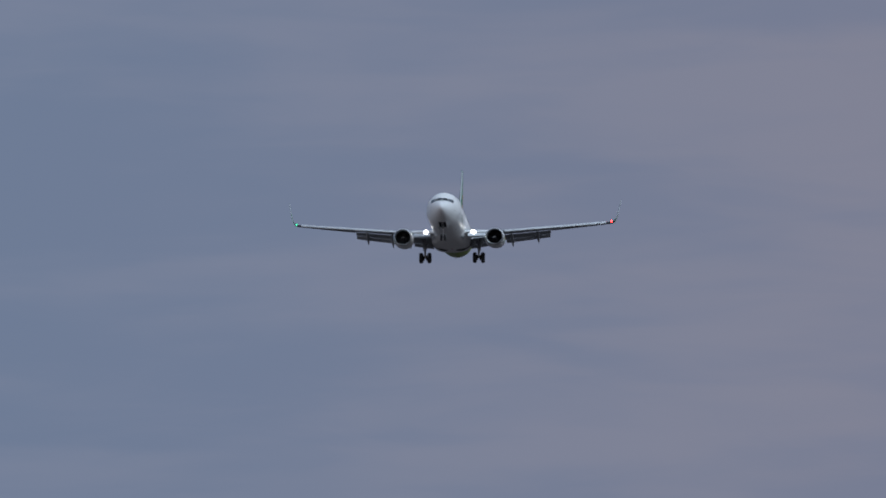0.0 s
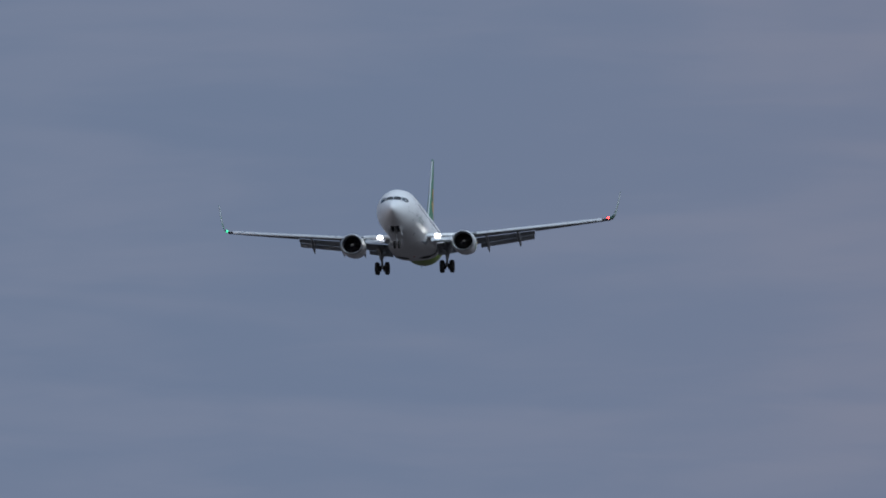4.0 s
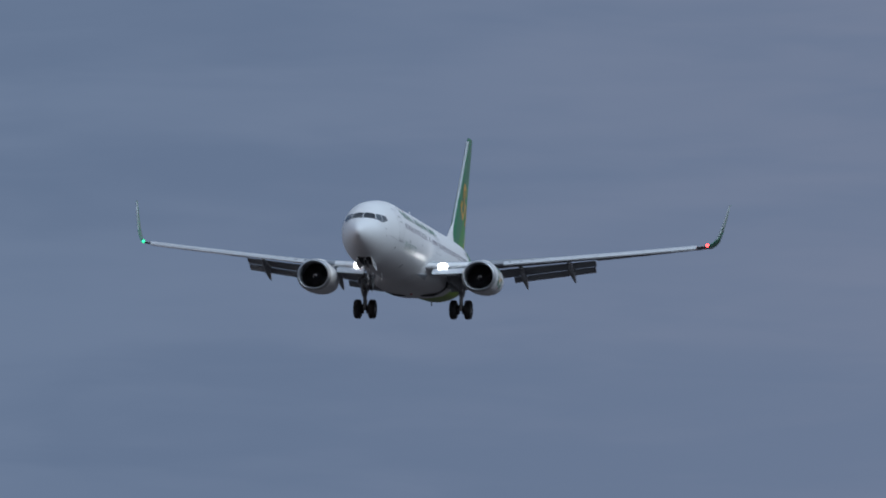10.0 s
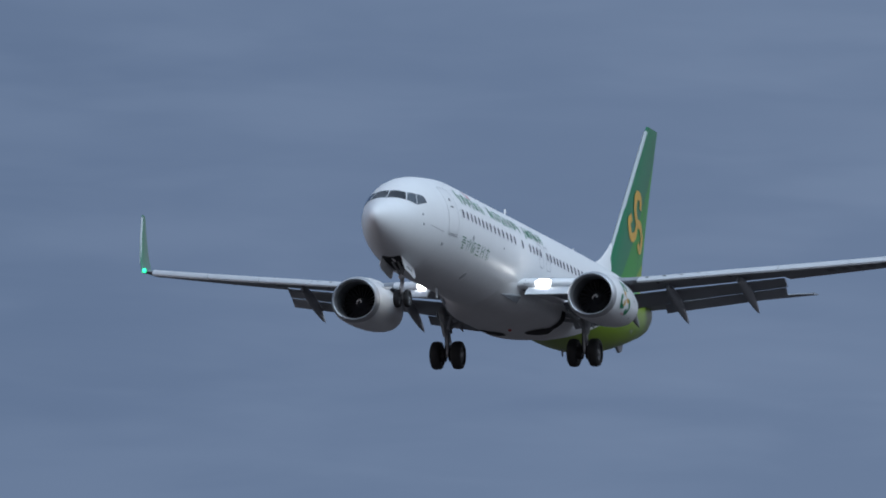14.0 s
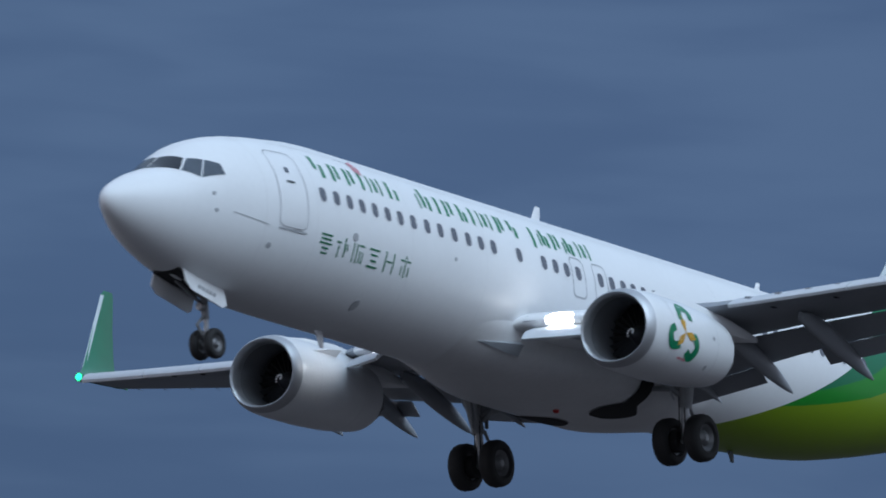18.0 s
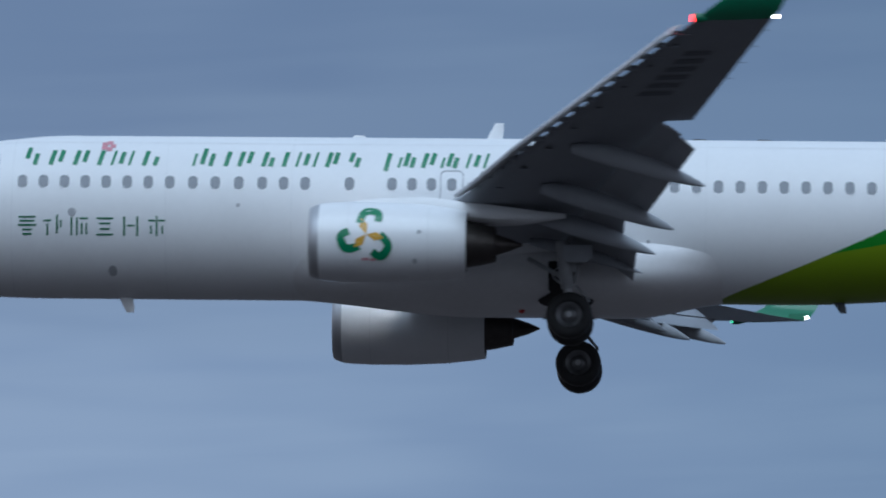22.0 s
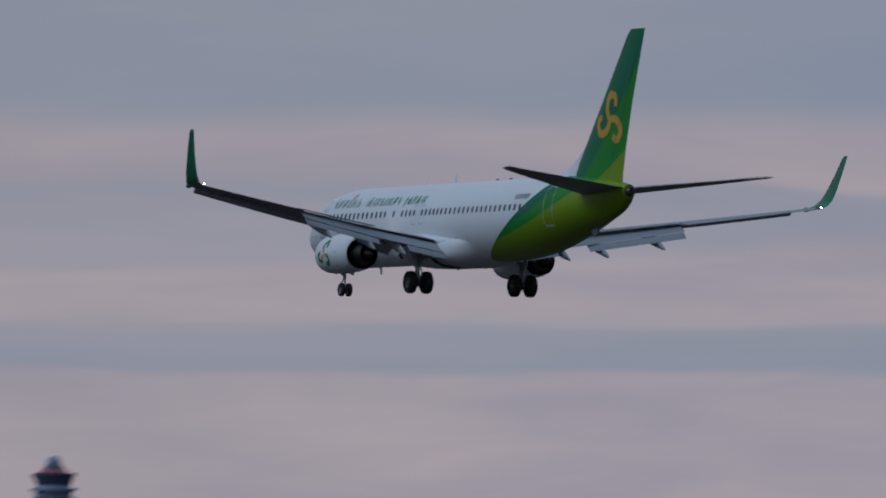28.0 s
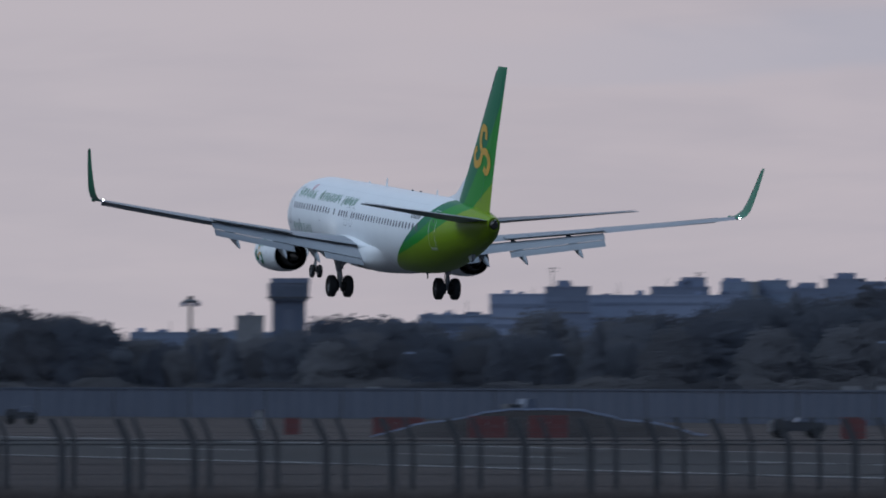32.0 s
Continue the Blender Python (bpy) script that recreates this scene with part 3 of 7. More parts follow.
# doors: seams, handle, sill
def cabin_door(s0, s1, z0, z1, side, name="cabin_door"):
    door = part(name, plate(bmesh.new(), rounded_outline(s0, s1, z0, z1, 0.16), 0.003, side), M_FUSELAGE if s0 > 20 else M_WHITE, fuselage)
    part("door_seam", seam(bmesh.new(), rounded_outline(s0 - 0.03, s1 + 0.03, z0 - 0.03, z1 + 0.03, 0.19), 0.010, 0.024, side), M_LINE if s0 < 20 else M_WHITE, door)
    bm = bmesh.new()
    patch(bm, [(s0 + 0.28, z0 + 1.02), (s0 + 0.55, z0 + 1.02), (s0 + 0.55, z0 + 1.07), (s0 + 0.28, z0 + 1.07)], 0.016, side, 2, 1)
    part("door_handle", bm, M_LETTER, door)
    bm = bmesh.new()
    patch(bm, [(s0 + 0.35, z0 + 1.27), (s0 + 0.47, z0 + 1.27), (s0 + 0.47, z0 + 1.39), (s0 + 0.35, z0 + 1.39)], 0.016, side, 2, 2)
    part("door_porthole", bm, M_CABIN, door)
    bm = bmesh.new()
    patch(bm, [(s0 - 0.02, z0 - 0.09), (s1 + 0.02, z0 - 0.09), (s1 + 0.02, z0 - 0.055), (s0 - 0.02, z0 - 0.055)], 0.014, side, 3, 1)
    part("door_sill", bm, M_LINE, door)
    return door


for side in (1, -1):
    cabin_door(4.55, 5.43, -0.46, 1.32, side)
    cabin_door(31.45, 32.22, -0.45, 1.40, side)
    for s in (16.65, 17.61):
        part("exit_seam", seam(bmesh.new(), rounded_outline(s - 0.29, s + 0.29, -0.12, 0.86, 0.14), 0.006, 0.035, side), M_LINE, fuselage)

def stroke(bm, a, b, half, side, off=0.009):
    """A flat painted bar on the hull from a to b, each (station, height)."""
    d = Vector((b[0] - a[0], b[1] - a[1]))
    n = max(1, math.ceil(d.length / 0.15))
    d.normalize()
    p, q = Vector((-d.y, d.x)) * half, Vector((d.y, -d.x)) * half
    patch(bm, [(a[0] + p.x, a[1] + p.y), (b[0] + p.x, b[1] + p.y), (b[0] + q.x, b[1] + q.y), (a[0] + q.x, a[1] + q.y)], off, side, n, 1)


def mark_bars(s, w, base, tall, lean, side, bars, mat, name, label=""):
    """One sign of a painted name as plain bars: each bar (u0, v0, u1, v1, half width) in its cell."""
    bm = bmesh.new()
    for i, (u0, v0, u1, v1, half) in enumerate(bars):
        stroke(bm, (s + u0 * w + lean * v0, base + v0 * tall), (s + u1 * w + lean * v1, base + v1 * tall), half, side, 0.009 + 0.0012 * i)
    return part(name, bm, mat, fuselage, label)


# name along the cabin: green bars where letters stand, and grey-green bars below the windows
THICK, THIN = 0.056, 0.032
SIGNS = {
    "two": [(0.12, 0, 0.12, 1, THICK), (0.74, 0, 0.74, 1, THIN)],
    "bars": [(0.16, 0, 0.16, 1, THICK), (0.66, 0.2, 0.66, 1, THICK)],
    "one": [(0.45, 0, 0.45, 1, THICK)],
    "foot": [(0.18, 0, 0.18, 1, THICK), (0.7, 0, 0.7, 0.6, THICK)],
    "slope": [(0.12, 0, 0.12, 0.7, THIN), (0.44, 0.1, 0.44, 1, THICK), (0.78, 0, 0.78, 0.7, THICK)],
    "steps": [(0.2, 0.36, 0.2, 1, THICK), (0.62, 0, 0.62, 0.64, THICK)],
    "cross": [(0.10, 0, 0.10, 1, THIN), (0.46, 0.1, 0.46, 0.9, THICK), (0.84, 0, 0.84, 1, THIN)],
}
letters = [(6.0, 0.62, "steps"), (6.66, 0.5, "bars"), (7.26, 0.5, "bars"), (7.86, 0.22, "one"), (8.18, 0.66, "cross"), (8.94, 0.6, "foot"),
           (10.18, 0.72, "slope"), (10.98, 0.24, "one"), (11.32, 0.5, "bars"), (11.92, 0.42, "foot"), (12.42, 0.22, "one"), (12.74, 0.66, "cross"), (13.5, 0.42, "bars"), (14.02, 0.5, "steps"),
           (14.86, 0.40, "one"), (15.26, 0.56, "slope"), (15.86, 0.46, "bars"), (16.32, 0.56, "slope"), (16.94, 0.66, "cross")]
UNDER_SIGNS = [
    [(0.05, 0.90, 0.95, 0.90, 0.02), (0.1, 0.70, 0.9, 0.70, 0.02), (0.0, 0.50, 1.0, 0.50, 0.02), (0.25, 0.28, 0.75, 0.28, 0.02), (0.25, 0.06, 0.75, 0.06, 0.02)],
    [(0.0, 0.72, 0.40, 0.72, 0.02), (0.2, 0.0, 0.2, 0.55, 0.022), (0.72, 0.1, 0.72, 1.0, 0.022), (0.92, 0.4, 0.92, 0.75, 0.02)],
    [(0.1, 0, 0.1, 0.9, 0.02), (0.4, 0, 0.4, 0.9, 0.02), (0.55, 0.84, 1.0, 0.84, 0.02), (0.66, 0.05, 0.66, 0.6, 0.02), (0.9, 0.05, 0.9, 0.6, 0.02)],
    [(0.05, 0.85, 0.95, 0.85, 0.02), (0.2, 0.60, 0.8, 0.60, 0.02), (0.25, 0.33, 0.75, 0.33, 0.022), (0.05, 0.06, 0.95, 0.06, 0.02)],
    [(0.15, 0, 0.15, 0.95, 0.022), (0.85, 0, 0.85, 0.95, 0.022), (0.3, 0.5, 0.7, 0.5, 0.02)],
    [(0.05, 0.76, 0.40, 0.76, 0.02), (0.60, 0.76, 0.95, 0.76, 0.02), (0.5, 0.0, 0.5, 1.0, 0.022), (0.2, 0.1, 0.2, 0.5, 0.02), (0.8, 0.1, 0.8, 0.5, 0.02)],
]
for side in (1, -1):
    for s, w, sign in letters:
        tall = 0.52 if s in (6.0, 10.18, 14.86) else 0.43
        base = 0.92 if s != 14.86 else 0.82
        mark_bars(s, w - 0.08, base, tall, 0.10, side, SIGNS[sign], M_GREEN, "name_bar", "green painted bars of a name")
    for i, bars in enumerate(UNDER_SIGNS):
        mark_bars(5.97 + 0.64 * i, 0.46, -0.86, 0.48, 0.0, side, bars, M_DGREEN, "name_bar", "dark green painted bars under the windows")
    for i in range(6):
        bars = SIGNS["one" if i == 0 else "two"]
        mark_bars(28.25 + 0.27 * i, 0.2, 0.88, 0.26, 0.0, side, [(a, b, c, d, h * 0.62) for a, b, c, d, h in bars], M_LETTER, "registration_bar")
    bm = bmesh.new()
    for k in range(5):
        a = 2 * math.pi * k / 5
        s, z = 8.12 + 0.11 * math.cos(a), 1.50 + 0.11 * math.sin(a)
        patch(bm, [(s - 0.07, z - 0.06), (s + 0.07, z - 0.06), (s + 0.07, z + 0.06), (s - 0.07, z + 0.06)], 0.010 + 0.001 * k, side, 1, 1)
    part("blossom_mark", bm, M_PINK, fuselage)
    # small ports, probes and a stripe of dots
    for s, z, r in ((2.55, -0.05, 0.05), (2.62, -0.42, 0.05), (4.35, -0.95, 0.07), (7.30, -0.30, 0.10), (8.30, -1.62, 0.11), (11.4, -0.10, 0.05), (21.5, -0.9, 0.05)):
        part("port", plate(bmesh.new(), [(s + r * math.cos(k * math.pi / 4), z + r * math.sin(k * math.pi / 4)) for k in range(8)], 0.012, side), M_LINE, fuselage)
    bm = bmesh.new()
    patch(bm, [(3.1, -0.40), (4.2, -0.52), (4.2, -0.50), (3.1, -0.38)], 0.008, side, 3, 1)
    part("service_line", bm, M_LINE, fuselage)

# aerials on top and below, tail skid, end light
def blade_aerial(s, z0, h, chord, sweep, mat=M_WHITE):
    rings = []
    for k, (u, c) in enumerate(((0, 1.0), (0.6, 0.75), (1.0, 0.5))):
        z = z0 + h * u
        x0 = s + sweep * u
        rings.append([(-(x0 + chord * c * v), y, z) for v, y in ((0, 0), (0.3, 0.03), (1, 0.004), (1, -0.004), (0.3, -0.03))])
    part("aerial", loft(rings), mat, fuselage)


blade_aerial(17.35, 1.95, 0.50, 0.42, 0.25)
blade_aerial(27.2, 1.95, 0.36, 0.30, 0.22)
blade_aerial(14.0, 1.95, 0.16, 0.5, 0.1)
blade_aerial(22.4, 1.95, 0.14, 0.6, 0.1, M_LETTER)
blade_aerial(24.0, 1.95, 0.14, 0.6, 0.1, M_LETTER)
blade_aerial(8.35, -2.0, -0.42, 0.36, 0.22)
blade_aerial(26.0, -1.98, -0.3, 0.3, 0.2, M_LETTER)
bm = bmesh.new()
spun(bm, [(0, 0.02), (0.02, 0.06), (0.08, 0.08), (0.14, 0.07), (0.18, 0.02)], (-18.35, 0.1, -2.38), "z", 12, caps=(True, True))
part("beacon", bm, M_BEACON, fuselage, "lit red beacon under the belly")
bm = bmesh.new()
spun(bm, [(38.15, 0.24), (38.30, 0.22), (38.45, 0.15)], (0, 0, 1.06), "x", 20, caps=(True, True))
part("exhaust_cone", bm, M_STEEL, fuselage)
bm = bmesh.new()
spun(bm, [(38.40, 0.05), (38.50, 0.075), (38.58, 0.03)], (0, 0, 1.28), "x", 12, caps=(True, True))
part("tail_lamp", bm, M_WINDOW, fuselage, "small tail light lens")
bm = bmesh.new()
loft([[(-33.9 - a, y, z) for y, z in ((-0.12, -0.50), (0.12, -0.50), (0.06, -1.02 + b), (-0.06, -1.02 + b))] for a, b in ((0, 0.25), (0.5, 0.02), (0.8, 0.12))], bm)
part("tail_skid", bm, M_UNDER, fuselage)

# belly fairing between the wings
def ease(u):
    u = max(0.0, min(1.0, u))
    return u * u * (3 - 2 * u)


def belly_ring(s, v):
    """A point of the fairing s metres behind the nose, v from one upper edge round to the other."""
    k = ease((s - 12.2) / 5.0) * ease((23.6 - s) / 2.6)
    low_hull = hull(s, radians(108 + 144 * v))
    a = radians(20 + 320 * v)
    c, sn = math.cos(a), math.sin(a)
    y, z = 2.02 * math.copysign(abs(sn) ** 0.75, sn), -1.475 + 0.825 * math.copysign(abs(c) ** 0.75, c)
    return (-s, (low_hull.y * 0.99) * (1 - k) + y * k, (low_hull.z + 0.02) * (1 - k) + z * k)


def belly_at(s, z, side, off):
    """The fairing's flank at a height, lifted off it by off."""
    p = min((belly_ring(s, 0.5 * i / 80) for i in range(8, 80)), key=lambda q: abs(q[2] - z))
    return (-s, (abs(p[1]) + 0.8 * off) * side, z - 0.6 * off)


def build_belly():
    rings = []
    for i in range(46):
        s = 12.2 + 11.4 * i / 45
        ring = [belly_ring(s, j / 56) for j in range(57)]
        rings.append(ring)
    return part("belly_fairing", loft(rings, None, (False, False), False), M_BELLY, airliner, "off-white wing-to-body fairing")


belly = build_belly()


def belly_point(s, a, off):
    """A point of the fairing between the wheels: a is the angle from the top in degrees."""
    c, sn = math.cos(radians(a)), math.sin(radians(a))
    y = (2.02 + off) * math.copysign(abs(sn) ** 0.75, sn)
    return (-s, y, -1.475 + (0.825 + off) * math.copysign(abs(c) ** 0.75, c))


# open wells: a round bay for the wheel, and a slot for the leg up the fairing's side
for side in (1, -1):
    bm = bmesh.new()
    prev = None
    for k in range(34):
        a = 90 + 2.5 * k
        r = 0.27 if a < 138 else min(0.68, 0.27 + (a - 138) * 0.03) * math.sqrt(max(0.05, 1 - max(0, (a - 155) / 18.5) ** 2))
        mid = 19.34 + max(0, min(0.14, (a - 132) * 0.008))
        row = [bm.verts.new(belly_point(mid + r * (v / 3 - 1), a * side, 0.022)) for v in range(7)]
        if prev:
            for v in range(6):
                bm.faces.new((prev[v], prev[v + 1], row[v + 1], row[v]))
        prev = row
    part("wheel_well", bm, M_BLACK, belly, "open dark wheel well")
    # ram-air scoop ahead of the fairing
    rings = []
    for s, h, off in ((13.3, 0.02, 0.004), (13.7, 0.09, 0.03), (14.1, 0.18, 0.07), (14.55, 0.28, 0.11)):
        z0 = -1.61 + 0.10 * (s - 13.3)
        rings.append([belly_at(s, z0 + 0.01, side, -0.03), belly_at(s, z0, side, off), belly_at(s, z0 - h, side, off * 0.9), belly_at(s, z0 - h - 0.01, side, -0.03)])
    scoop = part("air_scoop", loft(rings), M_UNDER, belly, "grey air-inlet scoop", smooth=False)
    bm = bmesh.new()
    bm.faces.new([bm.verts.new(belly_at(14.557, -1.50 - d, side, o)) for d, o in ((0.0, 0.10), (0.26, 0.09), (0.26, 0.0), (0.0, 0.0))])
    part("scoop_mouth", bm, M_BLACK, scoop)
    # thin blade under the fairing's rear flank
    bm = bmesh.new()
    box(bm, -21.52, -21.28, 1.50 * side - 0.012, 1.50 * side + 0.012, -1.95, -1.60)
    for v in bm.verts:
        v.co.x -= (-1.60 - v.co.z) * 0.8
    part("vent_blade", bm, M_SLAT, belly, "pale thin blade", smooth=False)
    # rounded fillet where the wing meets the cabin
    rings = []
    for s, w, h in ((14.6, 0.10, 0.20), (15.1, 0.36, 0.32), (15.8, 0.58, 0.42), (17.5, 0.62, 0.45), (19.2, 0.46, 0.32), (20.6, 0.26, 0.17), (21.8, 0.04, 0.03)):
        rings.append([(-s, side * (1.60 + w * math.cos(2 * math.pi * i / 20)), -1.03 + h * math.sin(2 * math.pi * i / 20)) for i in range(20)])
    part("wing_root_fillet", loft(rings), M_WHITE, belly, "white fillet at the wing root")


# ---- wings ----
def leading(y):
    return 15.32 + 0.5206 * (y - 1.88) if y >= 5.2 else 14.2 + (y - 1.88) * (17.05 - 14.2) / (5.2 - 1.88)


def trailing(y):
    return 21.35 + 0.319 * (y - 5.8) if y >= 5.8 else 21.05 + (y - 1.88) * 0.0765


def wing_z(y):
    return -1.06 + 0.132 * (y - 1.88) + 0.0009 * (y - 1.88) ** 2


def airfoil(s0, chord, y, z, thick, side, tilt=0.0, n=11, camber=0.012):
    """A ring of wing section, from the trailing edge over the top to the nose and back below."""
    pts = []
    for i in range(2 * n):
        u = (1 + math.cos(math.pi * i / n)) / 2
        t = thick * chord * (1.48 * math.sqrt(u) - 0.63 * u - 1.76 * u * u + 1.42 * u ** 3 - 0.51 * u ** 4)
        w = (t if i <= n else -t * (0.75 if camber else 1.0)) + camber * chord * math.sin(math.pi * u)
        x, h = (u - 0.25) * chord, w
        c, sn = math.cos(tilt), math.sin(tilt)
        pts.append((-(s0 + 0.25 * chord + x * c + h * sn), y * side, z - x * sn + h * c))
    return pts


def build_wing(side):
    tag = "left" if side > 0 else "right"
    ys = [1.0, 1.88, 3.0, 4.0, 5.2, 5.8, 7, 8.5, 10, 10.44, 10.46, 11.5, 13, 14.5, 15.8, 16.6, 16.9]
    rings = []
    for y in ys:
        le, te = leading(max(y, 1.88)) , trailing(max(y, 1.88))
        flapped = y < 10.45
        if flapped:
            te -= 0.20 * (te - le)
        rings.append(airfoil(le, te - le, y, wing_z(y), 0.132 - 0.0032 * y, side, radians(-1.2 if flapped else -0.5)))
    wing = part("wing", loft(rings), M_GREY, airliner, "grey wing with extended flaps and slats")
    # blended winglet
    rings = []
    for y, z, le, ch, th in ((16.88, wing_z(16.88), 23.13, 1.74, 0.10), (17.12, 1.28, 23.40, 1.66, 0.09), (17.30, 1.55, 23.82, 1.40, 0.085), (17.44, 2.0, 24.18, 1.17, 0.08), (17.62, 2.8, 24.72, 0.84, 0.075), (17.78, 3.68, 25.28, 0.52, 0.07), (17.80, 3.8, 25.42, 0.38, 0.05)):
        ring = airfoil(le, ch, 0, 0, th, 1)
        lean = min(1.0, max(0.0, (z - 1.1) / 0.7)) * radians(76)
        rings.append([(p[0], (y - math.sin(lean) * p[2]) * side, z + math.cos(lean) * p[2]) for p in ring])
    winglet = part("winglet", loft(rings), M_WINGLET, wing, "tall green blended winglet")
    rings = []
    for y, z, le in ((17.30, 1.55, 23.82), (17.44, 2.0, 24.18), (17.62, 2.8, 24.72), (17.78, 3.68, 25.28)):
        rings.append([(-(le + a), (y + b) * side, z + c) for a, b, c in ((0.07, 0.045, 0.012), (-0.012, 0.0, 0.0), (0.07, -0.045, -0.012), (0.03, 0.0, 0.0))])
    part("winglet_leading_edge", loft(rings), M_LEADING, winglet, "pale leading edge")
    # slats, moved out and down ahead of the leading edge
    for y0, y1 in ((5.75, 8.215), (8.235, 10.815), (10.835, 13.415), (13.435, 16.3)):
        rings = []
        for k in range(5):
            y = y0 + (y1 - y0) * k / 4
            ch = trailing(y) - leading(y)
            c = 0.12 * ch + 0.20
            le, z = leading(y) - 0.06 * ch - 0.18 - 0.17 * min(1.0, max(0.0, (y - 6.5) / 2.5)), wing_z(y)
            drop = 0.62 + 0.045 * (y - 5.8)
            ring = []
            for u, w in ((1.0, 0.17), (0.7, 0.15), (0.35, 0.02), (0.08, -0.18), (0.0, -0.32), (0.06, -0.46), (0.25, -0.40), (0.42, -0.20), (0.7, 0.03)):
                ring.append((-(le + u * c), y * side, z + w * c * (drop if w < 0 else 1.0)))
            rings.append(ring)
        part("slat", loft(rings), M_SLAT, wing, "bright leading-edge slat")
        for k in range(4):
            y = y0 + (y1 - y0) * (k + 0.5) / 4
            bm = bmesh.new()
            box(bm, -leading(y) - 0.35, -leading(y) + 0.22, y * side - 0.07, y * side + 0.07, wing_z(y) - 0.05, wing_z(y) + 0.05)
            part("slat_track", bm, M_GREY, wing, smooth=False)
    rings = []
    for y in (2.02, 2.9, 3.9):
        le, z = leading(y), wing_z(y)
        rings.append([(-(le + a), y * side, z + b) for a, b in ((0.25, -0.12), (-0.25, -0.32), (-0.42, -0.52), (-0.34, -0.56), (-0.15, -0.42), (0.28, -0.22))])
    part("krueger_flap", loft(rings), M_SLAT, wing, "hinged flap under the inner leading edge")
    # flaps: a main and an aft panel each, at the landing angle
    for y0, y1, name in ((2.0, 10.4, "main_flap"), (2.0, 4.1, "aft_flap"), (5.75, 10.35, "aft_flap")):
        rings = []
        for k in range(9):
            y = y0 + (y1 - y0) * k / 8
            ch = trailing(y) - leading(y)
            k1 = 0.32 + 0.24 * (10.4 - y) / 8.4
            if name == "main_flap":
                a, b = (trailing(y) - 0.247 * ch, wing_z(y) - 0.0095 * ch), (trailing(y) - 0.24, wing_z(y) - k1)
            else:
                a, b = (trailing(y) - 0.30, wing_z(y) - k1 - 0.021), (trailing(y) + 0.10, wing_z(y) - k1 - 0.34)
            length = math.hypot(b[0] - a[0], b[1] - a[1])
            tip = math.atan2(a[1] - b[1], b[0] - a[0])
            ring = airfoil(0, length, 0, 0, 0.11, 1, tip, 7)
            hx, hz = -ring[7][0] - a[0], ring[7][2] - a[1]
            rings.append([(p[0] + hx, y * side, p[2] - hz) for p in ring])
        part(name, loft(rings), M_UNDER, wing, "pale grey flap panel lowered for landing")
    # aileron joint and spoiler panels on top
    for k in range(4):
        y0, y1 = 5.7 + 1.18 * k, 6.84 + 1.18 * k
        bm = bmesh.new()
        ring = []
        for y in (y0, y1):
            le, te = leading(y), trailing(y)
            ch = te - le
            ring.append([(-(le + ch * u), y * side, wing_z(y) + ch * h) for u, h in ((0.62, 0.066), (0.815, 0.040), (0.815, 0.030), (0.62, 0.045))])
        part("spoiler_panel", loft(ring, bm), M_GREY, wing)
    # flap-track fairings
    for y, fall, r, aft in ((2.75, 0.72, 0.14, 0.30), (4.5, 0.86, 0.21, 0.52), (6.4, 0.93, 0.22, 0.75), (9.1, 0.84, 0.21, 0.70)):
        te = trailing(y)
        rings = []
        for u in (0, 0.03, 0.08, 0.16, 0.26, 0.37, 0.48, 0.59, 0.70, 0.80, 0.89, 0.95, 0.985, 1.0):
            w = r * max(0.10, math.sin(math.pi * min(1, u * 0.95 + 0.05) ** 0.85) ** 0.6)
            s = te - 2.5 + (2.5 + aft) * u
            z = wing_z(y) - 0.20 - (fall + 0.04) * u ** 1.35
            rings.append([(-s, y * side + w * 0.72 * math.cos(2 * math.pi * i / 16), z + 1.25 * w * math.sin(2 * math.pi * i / 16)) for i in range(16)])
        part("flap_fairing", loft(rings), M_UNDER, wing, "canoe-shaped flap-track fairing")
    # cut-outs for the slat tracks under the leading edge
    for y in (6.3, 7.6, 8.9, 10.2, 11.5, 12.8, 14.1, 15.4):
        bm = bmesh.new()
        ch = trailing(y) - leading(y)
        pts = []
        for k in range(10):
            u = 0.11 + 0.028 * math.cos(2 * math.pi * k / 10)
            th = 0.75 * (0.132 - 0.0032 * y) * ch * (1.48 * math.sqrt(u) - 0.63 * u - 1.76 * u * u + 1.42 * u ** 3 - 0.51 * u ** 4)
            tilt = -0.021 if y < 10.45 else -0.0087
            pts.append(bm.verts.new((-(leading(y) + u * ch), (y + 0.07 * math.sin(2 * math.pi * k / 10)) * side, wing_z(y) - (u - 0.25) * ch * tilt - th + 0.012 * ch * math.sin(math.pi * u) - 0.014)))
        bm.faces.new(pts)
        part("slat_track_cutout", bm, M_BLACK, wing)
    # static wicks, marks under the wing, lights
    for y in (13.2, 14.2, 15.2, 16.2):
        bm = bmesh.new()
        rod(bm, (-trailing(y) + 0.05, y * side, wing_z(y)), (-trailing(y) - 0.16, y * side, wing_z(y) - 0.01), 0.008, 0.004, 5)
        part("static_wick", bm, M_LETTER, wing)
